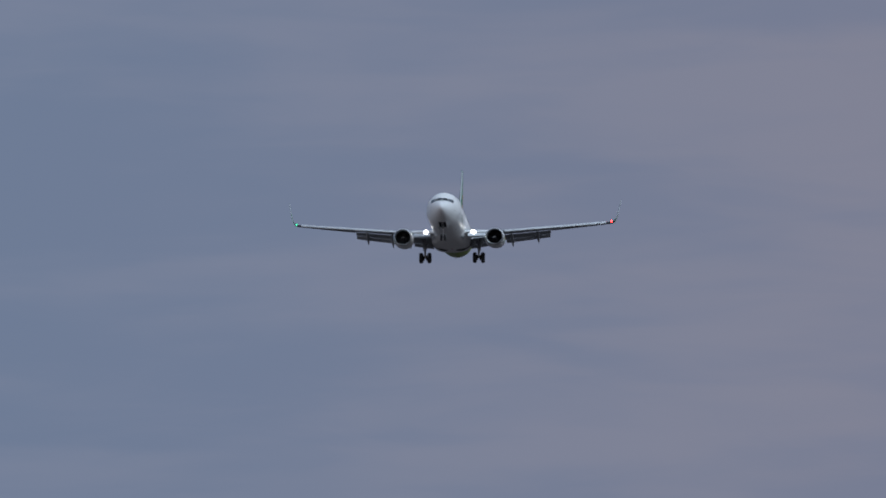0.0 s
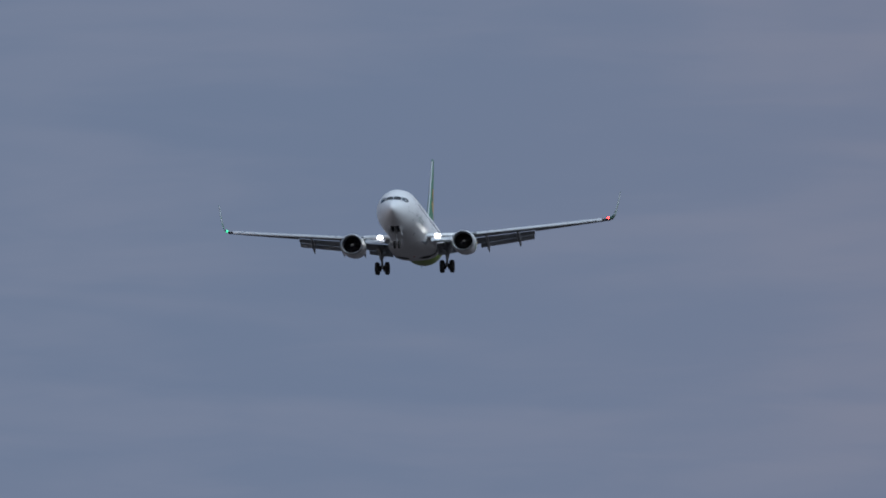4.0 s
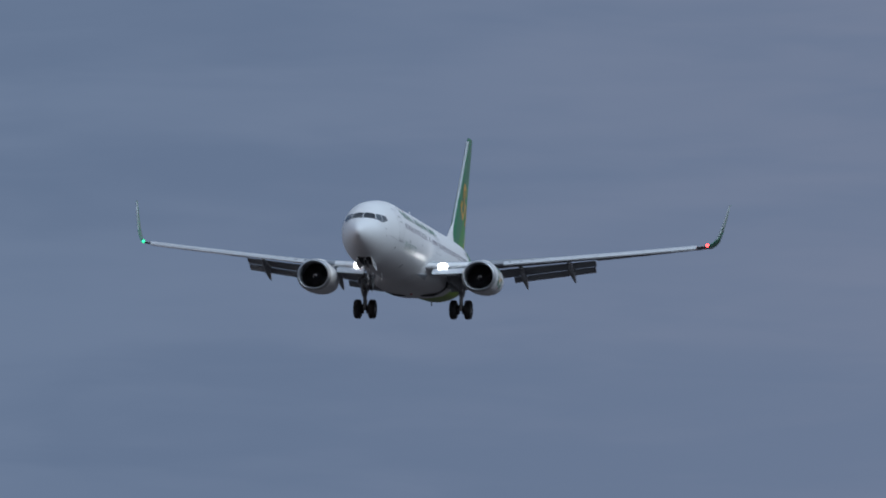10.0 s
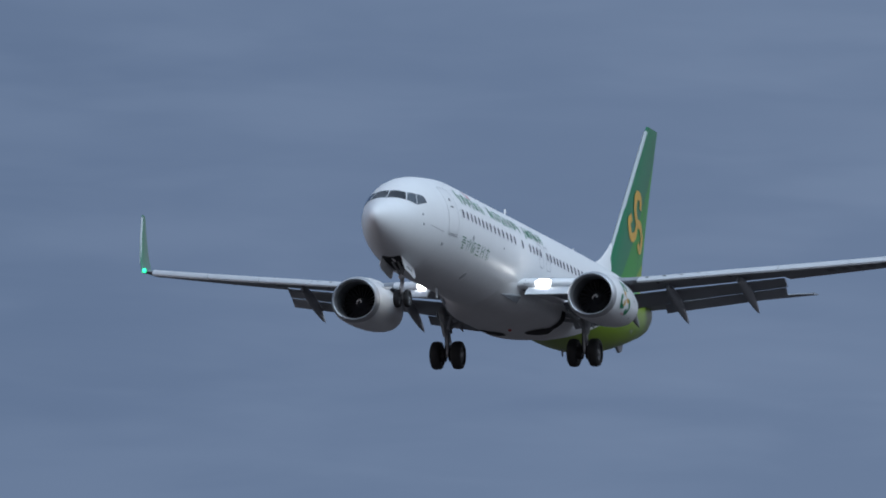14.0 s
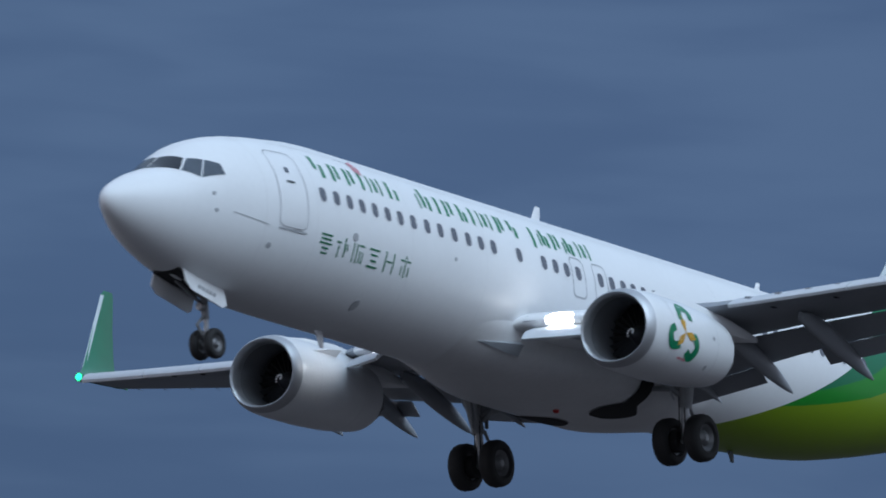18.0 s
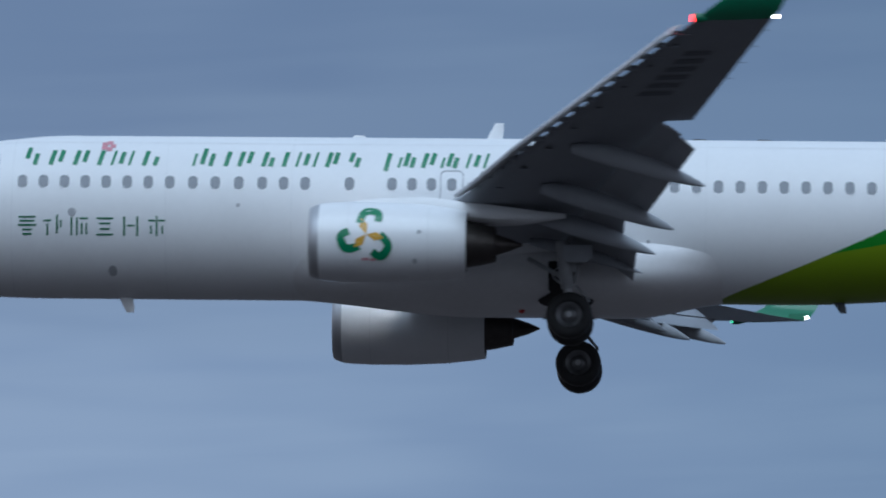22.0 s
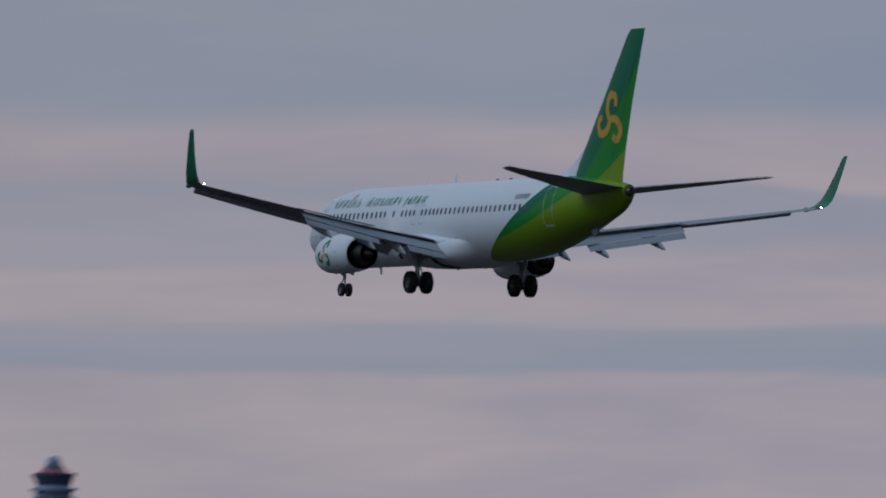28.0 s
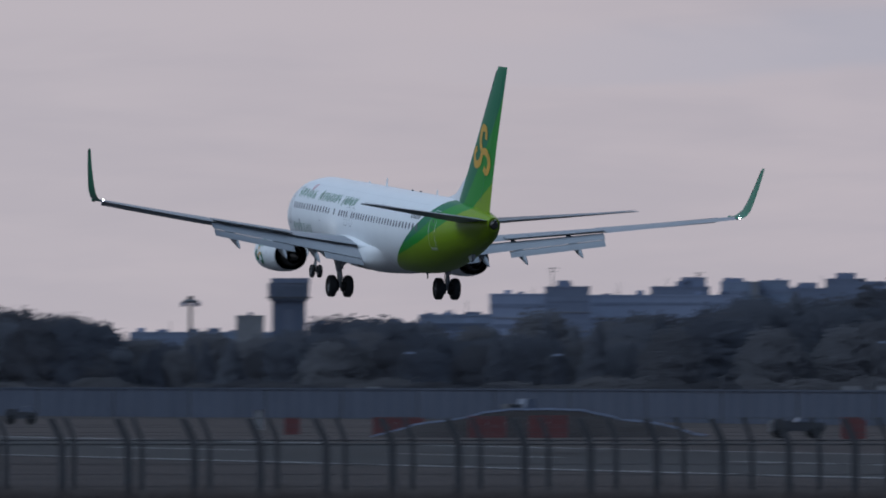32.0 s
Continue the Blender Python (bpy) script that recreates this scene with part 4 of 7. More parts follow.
    if side > 0:
        for i in range(6):
            y = 12.2 + 0.50 * i
            ch = trailing(y) - leading(y)
            bm = bmesh.new()
            prev = None
            for k in range(6):
                u = 0.32 + 0.06 * k
                row = []
                for yy in (y, y + 0.27):
                    c2 = trailing(yy) - leading(yy)
                    th = 0.75 * (0.132 - 0.0032 * yy) * c2 * (1.48 * math.sqrt(u) - 0.63 * u - 1.76 * u * u + 1.42 * u ** 3 - 0.51 * u ** 4)
                    h = -th + 0.012 * c2 * math.sin(math.pi * u)
                    row.append(bm.verts.new((-(leading(yy) + u * c2), yy, wing_z(yy) + (u - 0.25) * c2 * 0.0087 + h - 0.012)))
                if prev:
                    bm.faces.new((prev[0], prev[1], row[1], row[0]))
                prev = row
            part("registration_bar", bm, M_FADED, wing, smooth=False)
    bm = bmesh.new()
    spun(bm, [(23.0, 0.04), (23.015, 0.085), (23.035, 0.10)], (0, 16.86 * side, wing_z(16.86) + 0.01), "x", 12, caps=(True, True))
    part("navigation_lamp", bm, M_RED if side > 0 else M_NAVGREEN, wing, "lit red wingtip light" if side > 0 else "lit green wingtip light")
    part("lamp_housing", spun(bmesh.new(), [(23.037, 0.118), (23.2, 0.115), (23.5, 0.03)], (0, 16.86 * side, wing_z(16.86) + 0.01), "x", 14, caps=(True, True)), M_WINGLET, wing)
    bm = bmesh.new()
    spun(bm, [(24.90, 0.03), (24.95, 0.05), (25.02, 0.025)], (0, 16.82 * side, wing_z(16.8) + 0.085), "x", 12, caps=(True, True))
    part("wingtip_lamp", bm, M_TAILWHITE, wing, "lit white rear wingtip light")
    # added plate, no part of a real wing: blocks the right rear lamp from inboard
    if side < 0:
        bm = bmesh.new()
        box(bm, -24.94, -24.5, -16.74, -16.72, wing_z(16.8) - 0.02, wing_z(16.8) + 0.17)
        part("added_lamp_screen", bm, M_WINGLET, wing, smooth=False)
    # landing light behind glass in the leading edge of the wing root, and the pale panel round it
    def nose_panel(y0, y1, reach, off, mat, name, parent, label, ny=6, nu=8, blunt=0.0):
        bm = bmesh.new()
        grid = []
        for i in range(ny + 1):
            y = y0 + (y1 - y0) * i / ny
            le = leading(max(y, 1.88))
            chord = 0.8 * (trailing(max(y, 1.88)) - le)
            row = []
            for j in range(-nu, nu + 1):
                u = reach * (j / nu) ** 2 * (1 - blunt * abs(2 * i / ny - 1) ** 3)
                t = (0.132 - 0.0032 * y) * chord * (1.48 * math.sqrt(u) - 0.63 * u)
                w = (t + off if j > 0 else -t * 0.75 - off if j < 0 else 0) + 0.012 * chord * math.sin(math.pi * u)
                x = (u - 0.25) * chord - off * (1 - abs(j) / nu)
                c2, s2 = math.cos(radians(-1.2)), math.sin(radians(-1.2))
                row.append(bm.verts.new((-(le + 0.25 * chord + x * c2 + w * s2), y * side, wing_z(y) - x * s2 + w * c2)))
            grid.append(row)
        for a, b in zip(grid, grid[1:]):
            for j in range(2 * nu):
                bm.faces.new((a[j], a[j + 1], b[j + 1], b[j]))
        return part(name, bm, mat, parent, label)
    panel = nose_panel(1.4, 4.1, 0.07, 0.010, M_WHITE, "root_panel", wing, "pale leading-edge panel at the wing root")
    nose_panel(2.28, 2.76, 0.036, 0.018, M_LAMP, "landing_lamp", panel, "brilliant white landing light", 10, 8, 0.85)
    return wing


for side in (1, -1):
    build_wing(side)


# ---- engines ----
def hooked_arm(k, size, n=22):
    """The middle line of one arm of a three-armed curl, k its third of a turn: (aft, up) from the centre."""
    pts = [(0.0, 0.0), (-0.22, 0.22), (-0.36, 0.52), (-0.32, 0.88), (-0.08, 1.14), (0.22, 1.14), (0.42, 0.92), (0.42, 0.66)]
    fx, fz = curve_of(range(len(pts)), [p[0] for p in pts]), curve_of(range(len(pts)), [p[1] for p in pts])
    a = radians(-120 * k - 8)
    line = []
    for i in range(n + 1):
        u = (len(pts) - 1) * i / n
        x, z = fx(u) * size, fz(u) * size
        line.append((x * math.cos(a) - z * math.sin(a), x * math.sin(a) + z * math.cos(a)))
    return line


def build_engine(side):
    c = (0, 4.87 * side, -1.70)
    flat = lambda a: (1.0 if math.sin(a) > 0 else 1.0 - 0.07 * math.sin(a) ** 4) * (1 + 0.055 * math.cos(a) ** 2)
    engine = part("engine_cowl", spun(bmesh.new(), [(13.64, 0.955), (13.70, 0.967), (13.85, 0.985), (14.4, 1.005), (15.3, 1.0), (16.2, 0.955), (16.9, 0.875), (17.22, 0.82), (17.20, 0.795), (16.6, 0.80)], c, "x", 48, flat),
                  M_WHITE, airliner, "white engine cowl with green and amber mark")
    part("inlet_lip", spun(bmesh.new(), [(13.65, 0.957), (13.60, 0.945), (13.51, 0.907), (13.43, 0.875), (13.40, 0.84), (13.43, 0.80), (13.55, 0.775), (13.7, 0.765)], c, "x", 48, flat), M_METAL, engine, "bare metal inlet lip")
    part("inlet_duct", spun(bmesh.new(), [(13.7, 0.765), (14.1, 0.775), (14.5, 0.785), (14.7, 0.785)], c, "x", 40, flat), M_DUCT, engine, "grey inlet duct")
    bm = bmesh.new()
    spun(bm, [(14.62, 0.80), (14.64, 0.02)], c, "x", 32)
    part("fan_hub_plate", bm, M_BLACK, engine)
    for i in range(24):
        bm = bmesh.new()
        a = 2 * math.pi * i / 24
        ring = []
        for r, tw, w in ((0.22, 0.9, 0.10), (0.5, 0.6, 0.15), (0.775, 0.35, 0.19)):
            p = []
            for k in (-1, 1):
                d = k * w / 2
                p.append((-(14.50 + d * math.cos(tw)), c[1] + r * math.cos(a) - d * math.sin(tw) * math.sin(a), c[2] + r * math.sin(a) + d * math.sin(tw) * math.cos(a)))
            ring.append(p)
        loft(ring, bm, (False, False), closed=False)
        part("fan_blade", bm, M_FAN, engine)
    spinner = part("spinner", spun(bmesh.new(), [(14.08, 0.01), (14.14, 0.07), (14.3, 0.16), (14.5, 0.23)], c, "x", 20, caps=(True, False)), M_FAN, engine)
    bm = bmesh.new()
    for k in range(9):
        a = k * 0.42
        r = 0.05 + 0.013 * k
        s = 14.10 + (r - 0.03) * 1.15
        box(bm, -0.02, 0.0, -0.02, 0.02, -0.02, 0.02, Matrix.Translation((-s + 0.02, c[1] + r * math.cos(a), c[2] + r * math.sin(a))))
    part("spinner_swirl", bm, M_WHITE, spinner)
    part("fan_nozzle_inside", spun(bmesh.new(), [(17.19, 0.79), (16.5, 0.79), (16.45, 0.5)], c, "x", 32, flat), M_BLACK, engine)
    part("core_cowl", spun(bmesh.new(), [(16.4, 0.62), (17.0, 0.60), (17.5, 0.52), (17.9, 0.43), (17.92, 0.40), (17.6, 0.38)], c, "x", 32), M_STEEL, engine, "dark heat-stained core nozzle")
    part("exhaust_plug", spun(bmesh.new(), [(17.6, 0.30), (17.9, 0.27), (18.3, 0.14), (18.57, 0.02)], c, "x", 24, caps=(False, True)), M_STEEL, engine)
    # pylon up to the wing
    rings = []
    for s, z0, z1, w in ((14.1, -0.85, -0.70, 0.03), (15.0, -0.90, -0.60, 0.14), (16.2, -1.0, -0.56, 0.22), (17.2, -1.15, -0.70, 0.34), (17.9, -1.20, -0.78, 0.36), (18.5, -1.18, -0.85, 0.30), (19.1, -1.10, -0.90, 0.18), (19.6, -1.02, -0.92, 0.03)):
        y = 4.87 * side
        rings.append([(-s, y + w * c5, z0 + (z1 - z0) * h) for c5, h in ((-0.5, 0), (0.5, 0), (0.88, 0.18), (1, 0.5), (0.8, 1), (-0.8, 1), (-1, 0.5), (-0.88, 0.18))])
    part("pylon", loft(rings), M_WHITE, engine, "white engine pylon")
    # strakes and cowl seams
    for a in ((142,) if side > 0 else (38,)):
        ca, sa = math.cos(radians(a)), math.sin(radians(a))
        rings = []
        for s, h in ((14.3, 0.02), (14.8, 0.16), (15.25, 0.24), (15.3, 0.02)):
            rings.append([(-s, c[1] + (0.98 + q) * ca * 1.05 + t * sa, c[2] + (0.98 + q) * sa + t * ca) for q, t in ((0, -0.012), (h, -0.006), (h, 0.006), (0, 0.012))])
        part("nacelle_strake", loft(rings), M_WHITE, engine)
    for s0 in (14.35, 16.3):
        r0 = 1.009 if s0 < 15 else 0.955
        part("cowl_seam", spun(bmesh.new(), [(s0, r0), (s0 + 0.02, r0 + 0.001)], c, "x", 48, flat), M_SEAM, engine)

    # the mark on the cowl's outer side: three green crescents round an amber trefoil
    def on_cowl(s, z, off):
        r = 1.0 if s < 15.4 else 1.0 - 0.055 * (s - 15.3)
        q = max(-0.98, min(0.98, (z - c[2]) / r))
        return (-s, c[1] + side * (math.cos(math.asin(q)) * r * 1.055 + off), z)
    for sd in (1,):
        for k in range(3):
            line = hooked_arm(k, 0.55)
            bm = bmesh.new()
            prev = None
            for i in range(6, len(line)):
                d = Vector((line[min(i + 1, len(line) - 1)][0] - line[i - 1][0], line[min(i + 1, len(line) - 1)][1] - line[i - 1][1])).normalized()
                w = 0.10 - 0.012 * abs(i - 13) / 9
                pr = [bm.verts.new(on_cowl(14.82 + line[i][0] - d.y * e * w, c[2] + line[i][1] + d.x * e * w, 0.014)) for e in (-1, 1)]
                if prev:
                    bm.faces.new((prev[0], prev[1], pr[1], pr[0]))
                prev = pr
            part("cowl_mark", bm, M_GREEN, engine, "green hook painted on the cowl")
        for k in range(3):
            line = hooked_arm(k, 0.55)
            for dx in (-0.055, 0.055):
                tip = line[8]
                d = Vector(tip).normalized()
                mid = Vector(tip) * 0.55 + Vector((-d.y, d.x)) * dx
                side_pts = [(0.0, 0.0), (mid.x + d.y * 0.05, mid.y - d.x * 0.05), tip, (mid.x - d.y * 0.05, mid.y + d.x * 0.05)]
                bm = bmesh.new()
                bm.faces.new([bm.verts.new(on_cowl(14.82 + x, c[2] + z, 0.018 + (0.001 if dx > 0 else 0))) for x, z in side_pts])
                part("cowl_mark_centre", bm, M_YELLOW, engine, "amber leaf painted on the cowl")
        for s, z, w in ((14.72, -2.30, 0.16), (14.92, -2.31, 0.14)):
            bm = bmesh.new()
            bm.faces.new([bm.verts.new(on_cowl(s + a, z + b, 0.014)) for a, b in ((0, 0), (w, 0), (w, 0.05), (0, 0.05))])
            part("cowl_stencil", bm, M_PINK, engine)
        for s, z in ((16.1, -1.62), (16.0, -2.3)):
            bm = bmesh.new()
            bm.faces.new([bm.verts.new(on_cowl(s + 0.06 * math.cos(k), z + 0.06 * math.sin(k), 0.014)) for k in (0, 1, 2, 3, 4, 5)])
            part("cowl_port", bm, M_LINE, engine)
    return engine


for side in (1, -1):
    build_engine(side)


# ---- tail ----
def build_fin():
    rings = []
    for z, le, te, th in ((1.2, 31.0, 37.35, 0.10), (2.0, 31.9, 37.45, 0.10), (3.4, 33.15, 37.75, 0.10), (5.2, 34.68, 38.25, 0.095), (7.0, 36.22, 38.88, 0.09), (8.7, 37.67, 39.48, 0.085), (8.98, 37.95, 39.58, 0.06)):
        rings.append([(p[0], p[2], z) for p in airfoil(le, te - le, 0, 0, th, 1, camber=0)])
    fin = part("fin", loft(rings), M_FIN, airliner, "green fin shading to lime at its base, amber curl")
    rings = []
    for s, z, w in ((28.2, 1.93, 0.02), (29.6, 2.04, 0.09), (30.7, 2.22, 0.14), (31.4, 2.46, 0.17), (31.96, 2.74, 0.18), (32.5, 3.06, 0.16), (32.95, 3.36, 0.11)):
        rings.append([(-s, y, h) for y, h in ((-w * 1.6, 1.7), (-w * 0.5, z - 0.12), (0, z), (w * 0.5, z - 0.12), (w * 1.6, 1.7))])
    part("dorsal_fin", loft(rings), M_WHITE, fin, "white fillet ahead of the fin")
    rings = []
    for z, le in ((3.1, 32.86), (5.2, 34.66), (7.0, 36.20), (8.75, 37.70)):
        rings.append([(-(le + a), y, z) for a, y in ((0.16, 0.085), (0.05, 0.06), (-0.015, 0.0), (0.05, -0.06), (0.16, -0.085))])
    part("fin_leading_edge", loft(rings), M_LEADING, fin, "bare metal leading edge")
    # rudder joint, both faces
    bm = bmesh.new()
    for side in (1, -1):
        a = [(-36.05, 0.16 * side, 2.1), (-36.09, 0.16 * side, 2.1), (-38.99, 0.075 * side, 8.6), (-38.95, 0.075 * side, 8.6)]
        bm.faces.new([bm.verts.new(p) for p in a])
    part("rudder_joint", bm, M_DGREEN, fin)
    # the curl: two bowed amber ribbons on each face
    th = 0.055
    for side in (1, -1):
        def on_fin(s, z, side=side):
            le = 33.15 + (z - 3.4) * 0.855
            te = 37.75 + (z - 3.4) * 0.29
            ch = te - le
            u = min(0.98, max(0.02, (s - le) / ch))
            t = 0.097 * ch * (1.48 * math.sqrt(u) - 0.63 * u - 1.76 * u * u + 1.42 * u ** 3 - 0.51 * u ** 4)
            return (-s, (t + 0.02) * side, z)
        def ribbon(path, widths):
            bm = bmesh.new()
            prev = None
            for i, (p, w) in enumerate(zip(path, widths)):
                q = path[min(i + 1, len(path) - 1)]
                o = path[max(i - 1, 0)]
                d = Vector((q[0] - o[0], q[1] - o[1])).normalized()
                pr = [bm.verts.new(on_fin(p[0] - d.y * k * w, p[1] + d.x * k * w)) for k in (-1, 1)]
                if prev:
                    bm.faces.new((prev[0], prev[1], pr[1], pr[0]))
                prev = pr
            part("fin_mark", bm, M_YELLOW, fin, "amber curl painted on the fin")

        for k in range(3):
            line = hooked_arm(k, 1.08)
            ribbon([(36.17 + x, 4.62 + z) for x, z in line], [0.20 - 0.04 * abs(i - 10) / 12 for i in range(len(line))])
    return fin


build_fin()


def build_stabiliser(side):
    rings = []
    for y, le, te in ((0.3, 34.1, 38.1), (0.9, 34.5, 38.25), (3.0, 35.92, 38.75), (5.5, 37.58, 39.28), (6.7, 38.42, 39.5), (7.1, 38.85, 39.6)):
        rings.append(airfoil(le, te - le, y, 0.98 + 0.137 * y, 0.085, side, radians(-4.6)))
    st = part("stabiliser", loft(rings), M_GREY, airliner, "grey horizontal stabiliser")
    rings = []
    for y in (1.0, 4.0, 7.0):
        te = 38.25 + 0.215 * (y - 0.9)
        ch = 4.15 - 0.44 * y
        lift = 0.98 + 0.137 * y + 0.022 * ch
        rings.append([(-(te - 0.28 * ch), y * side, lift + h) for h in (0.075, 0.095)] + [(-(te - 0.28 * ch) - 0.03, y * side, lift + h) for h in (0.095, 0.075)])
    part("elevator_joint", loft(rings), M_LINE, st)
    return st


for side in (1, -1):
    build_stabiliser(side)


# ---- landing gear ----
def wheel(parent, x, y, z, r, w, side):
    bm = bmesh.new()
    prof = [(-w * 0.36, r * 0.56), (-w * 0.5, r * 0.66), (-w * 0.5, r * 0.82), (-w * 0.40, r * 0.95), (-w * 0.22, r), (w * 0.22, r), (w * 0.40, r * 0.95), (w * 0.5, r * 0.82), (w * 0.5, r * 0.66), (w * 0.36, r * 0.56)]
    spun(bm, prof, (x, y, z), "y", 32)
    wh = part("tyre", bm, M_TYRE, parent, "black aircraft tyre")
    bm = bmesh.new()
    spun(bm, [(-w * 0.36, r * 0.58), (-w * 0.28, r * 0.44), (-w * 0.16, r * 0.34), (-w * 0.34, r * 0.2), (-w * 0.36, 0.02)], (x, y, z), "y", 24)
    spun(bm, [(w * 0.36, r * 0.58), (w * 0.28, r * 0.44), (w * 0.16, r * 0.34), (w * 0.34, r * 0.2), (w * 0.36, 0.02)], (x, y, z), "y", 24)
    part("rim", bm, M_RIM, wh, "grey wheel hub")
    return wh


def build_main_gear(side):
    yc = 2.855 * side
    bm = bmesh.new()
    rod(bm, (-19.45, yc + 0.25 * side, -1.2), (-19.60, yc + 0.03 * side, -2.35), 0.18, 0.155, 14)
    gear = part("main_gear_leg", bm, M_GEAR, airliner, "grey main landing-gear leg")
    bm = bmesh.new()
    rod(bm, (-19.60, yc + 0.03 * side, -2.3), (-19.66, yc, -3.1), 0.10, 0.10, 14)
    part("piston", bm, M_METAL, gear, "bright oleo piston")
    bm = bmesh.new()
    rod(bm, (-19.66, 3.45 * side, -3.1), (-19.66, 2.25 * side, -3.1), 0.075, 0.075, 12)
    part("axle", bm, M_GEAR, gear)
    for a, b, r in (((-19.55, yc, -2.1), (-18.6, 2.4 * side, -1.5), 0.055), ((-19.55, yc, -1.9), (-19.7, 1.4 * side, -1.7), 0.065)):
        bm = bmesh.new()
        rod(bm, a, b, r, r, 8)
        part("brace", bm, M_GEAR, gear)
    for a, b in (((-19.80, yc, -2.25), (-20.12, yc, -2.62)), ((-20.12, yc, -2.62), (-19.80, yc, -3.0))):
        bm = bmesh.new()
        rod(bm, a, b, 0.05, 0.035, 6)
        part("torque_link", bm, M_GEAR, gear)
    for dy in (-0.05, 0.07):
        bm = bmesh.new()
        rod(bm, (-19.45, yc + dy, -1.6), (-19.50, yc + dy * 1.4, -2.95), 0.018, 0.018, 6)
        part("brake_hose", bm, M_TYRE, gear)
    for dy in (-0.22, 0.22):
        bm = bmesh.new()
        spun(bm, [(-0.13, 0.10), (-0.13, 0.27), (0.13, 0.27), (0.13, 0.10)], (-19.66, yc + dy, -3.1), "y", 18, caps=(True, True))
        part("brake", bm, M_TYRE, gear, "dark brake beside the hub")
    bm = bmesh.new()
    box(bm, -19.95, -19.50, yc + 0.05 * side - 0.10, yc + 0.05 * side + 0.10, -1.74, -1.36)
    part("trunnion_block", bm, M_GEAR, gear, smooth=False)
    for a, b, r in (((-19.85, yc, -1.5), (-19.75, yc - 0.1 * side, -2.2), 0.05), ((-19.35, yc + 0.1 * side, -1.5), (-19.45, yc + 0.08 * side, -2.25), 0.045), ((-19.6, yc - 0.1 * side, -2.05), (-19.5, yc - 0.75 * side, -1.55), 0.06)):
        bm = bmesh.new()
        rod(bm, a, b, r, r, 8)
        part("gear_strut", bm, M_GEAR, gear)
    # a looped hose, a retraction strut and a bracket high on the leg
    bm = bmesh.new()
    for k in range(8):
        p, q = [(-19.38 + 0.16 * math.sin(math.pi * u), yc - 0.13 * side, -1.75 - 0.42 * u) for u in (k / 8, (k + 1) / 8)]
        rod(bm, p, q, 0.02, 0.02, 6)
    part("hose_loop", bm, M_LINE, gear, "pale looped hydraulic hose")
    bm = bmesh.new()
    rod(bm, (-19.50, yc + 0.16 * side, -1.55), (-19.58, 2.05 * side, -1.62), 0.085, 0.06, 10)
    part("retraction_strut", bm, M_GEAR, gear)
    bm = bmesh.new()
    box(bm, -19.78, -19.42, yc - 0.14, yc + 0.14, -1.95, -1.70)
    part("bracket", bm, M_GEAR, gear, smooth=False)
    rings = []
    for s in (19.5, 19.62, 20.08, 20.2):
        w = 0.10 if s in (19.5, 20.2) else 0.0
        rings.append([(-s, yc + (0.30 + k) * side, z) for k, z in ((0.16, -1.35), (0.20, -1.35), (0.10, -1.76 + w), (0.06, -1.76 + w))])
    part("gear_door", loft(rings), M_UNDER, gear, "pale grey leg door")
    for y in (3.29, 2.42):
        wheel(gear, -19.66, y * side, -3.1, 0.565, 0.40, side)
    return gear


def build_nose_gear():
    bm = bmesh.new()
    rod(bm, (-3.85, 0, -1.6), (-4.02, 0, -2.55), 0.09, 0.085, 12)
    gear = part("nose_gear_leg", bm, M_GEAR, airliner, "grey nose landing-gear leg")
    bm = bmesh.new()
    rod(bm, (-4.02, 0, -2.5), (-4.09, 0, -3.1), 0.055, 0.055, 12)
    part("piston", bm, M_METAL, gear, "bright oleo piston")
    bm = bmesh.new()
    rod(bm, (-4.09, -0.3, -3.1), (-4.09, 0.3, -3.1), 0.05, 0.05, 10)
    part("axle", bm, M_GEAR, gear)
    for sd in (1, -1):
        bm = bmesh.new()
        rod(bm, (-3.95, 0.06 * sd, -2.2), (-3.0, 0.12 * sd, -1.8), 0.04, 0.04, 8)
        part("drag_brace", bm, M_GEAR, gear)
    for a, b in (((-3.92, 0, -2.5), (-3.68, 0, -2.72)), ((-3.68, 0, -2.72), (-3.98, 0, -2.98))):
        bm = bmesh.new()
        rod(bm, a, b, 0.04, 0.03, 6)
        part("torque_link", bm, M_GEAR, gear)
    for y in (0.2, -0.2):
        wheel(gear, -4.09, y, -3.1, 0.345, 0.20, 1)
    for sd in (1, -1):
        rings = []
        for s, d in ((2.55, 0.30), (2.75, 0.42), (4.0, 0.46), (4.15, 0.36)):
            zt = f_bot(ROOT(s)) + 0.06
            rings.append([(-s, sd * (0.38 + k), z) for k, z in ((0.0, zt), (0.03, zt), (0.11, zt - d), (0.08, zt - d))])
        door = part("nose_gear_door", loft(rings), M_WHITE, gear, "white open nose-gear door")
        for i in range(5):
            s = 3.05 + 0.15 * i
            zt = f_bot(ROOT(s)) + 0.06 - 0.20
            bm = bmesh.new()
            box(bm, -(s + 0.09), -s, sd * 0.462, sd * 0.474, zt - 0.09, zt)
            part("marking_bar", bm, M_LINE, door, smooth=False)
    rings = []
    for s in (2.45, 3.2, 4.2):
        z = f_bot(ROOT(s)) - 0.004
        rings.append([(-s, y, z + h) for y, h in ((-0.36, 0.05), (0.36, 0.05), (0.36, 0.0), (-0.36, 0.0))])
    part("nose_wheel_well", loft(rings), M_BLACK, gear, "dark nose-wheel bay")
    bm = bmesh.new()
    spun(bm, [(3.72, 0.02), (3.74, 0.09), (3.85, 0.10), (3.9, 0.04)], (0, 0, -2.28), "x", 12, caps=(True, True))
    part("taxi_lamp", bm, M_METAL, gear)
    return gear


build_main_gear(1)
build_main_gear(-1)
build_nose_gear()


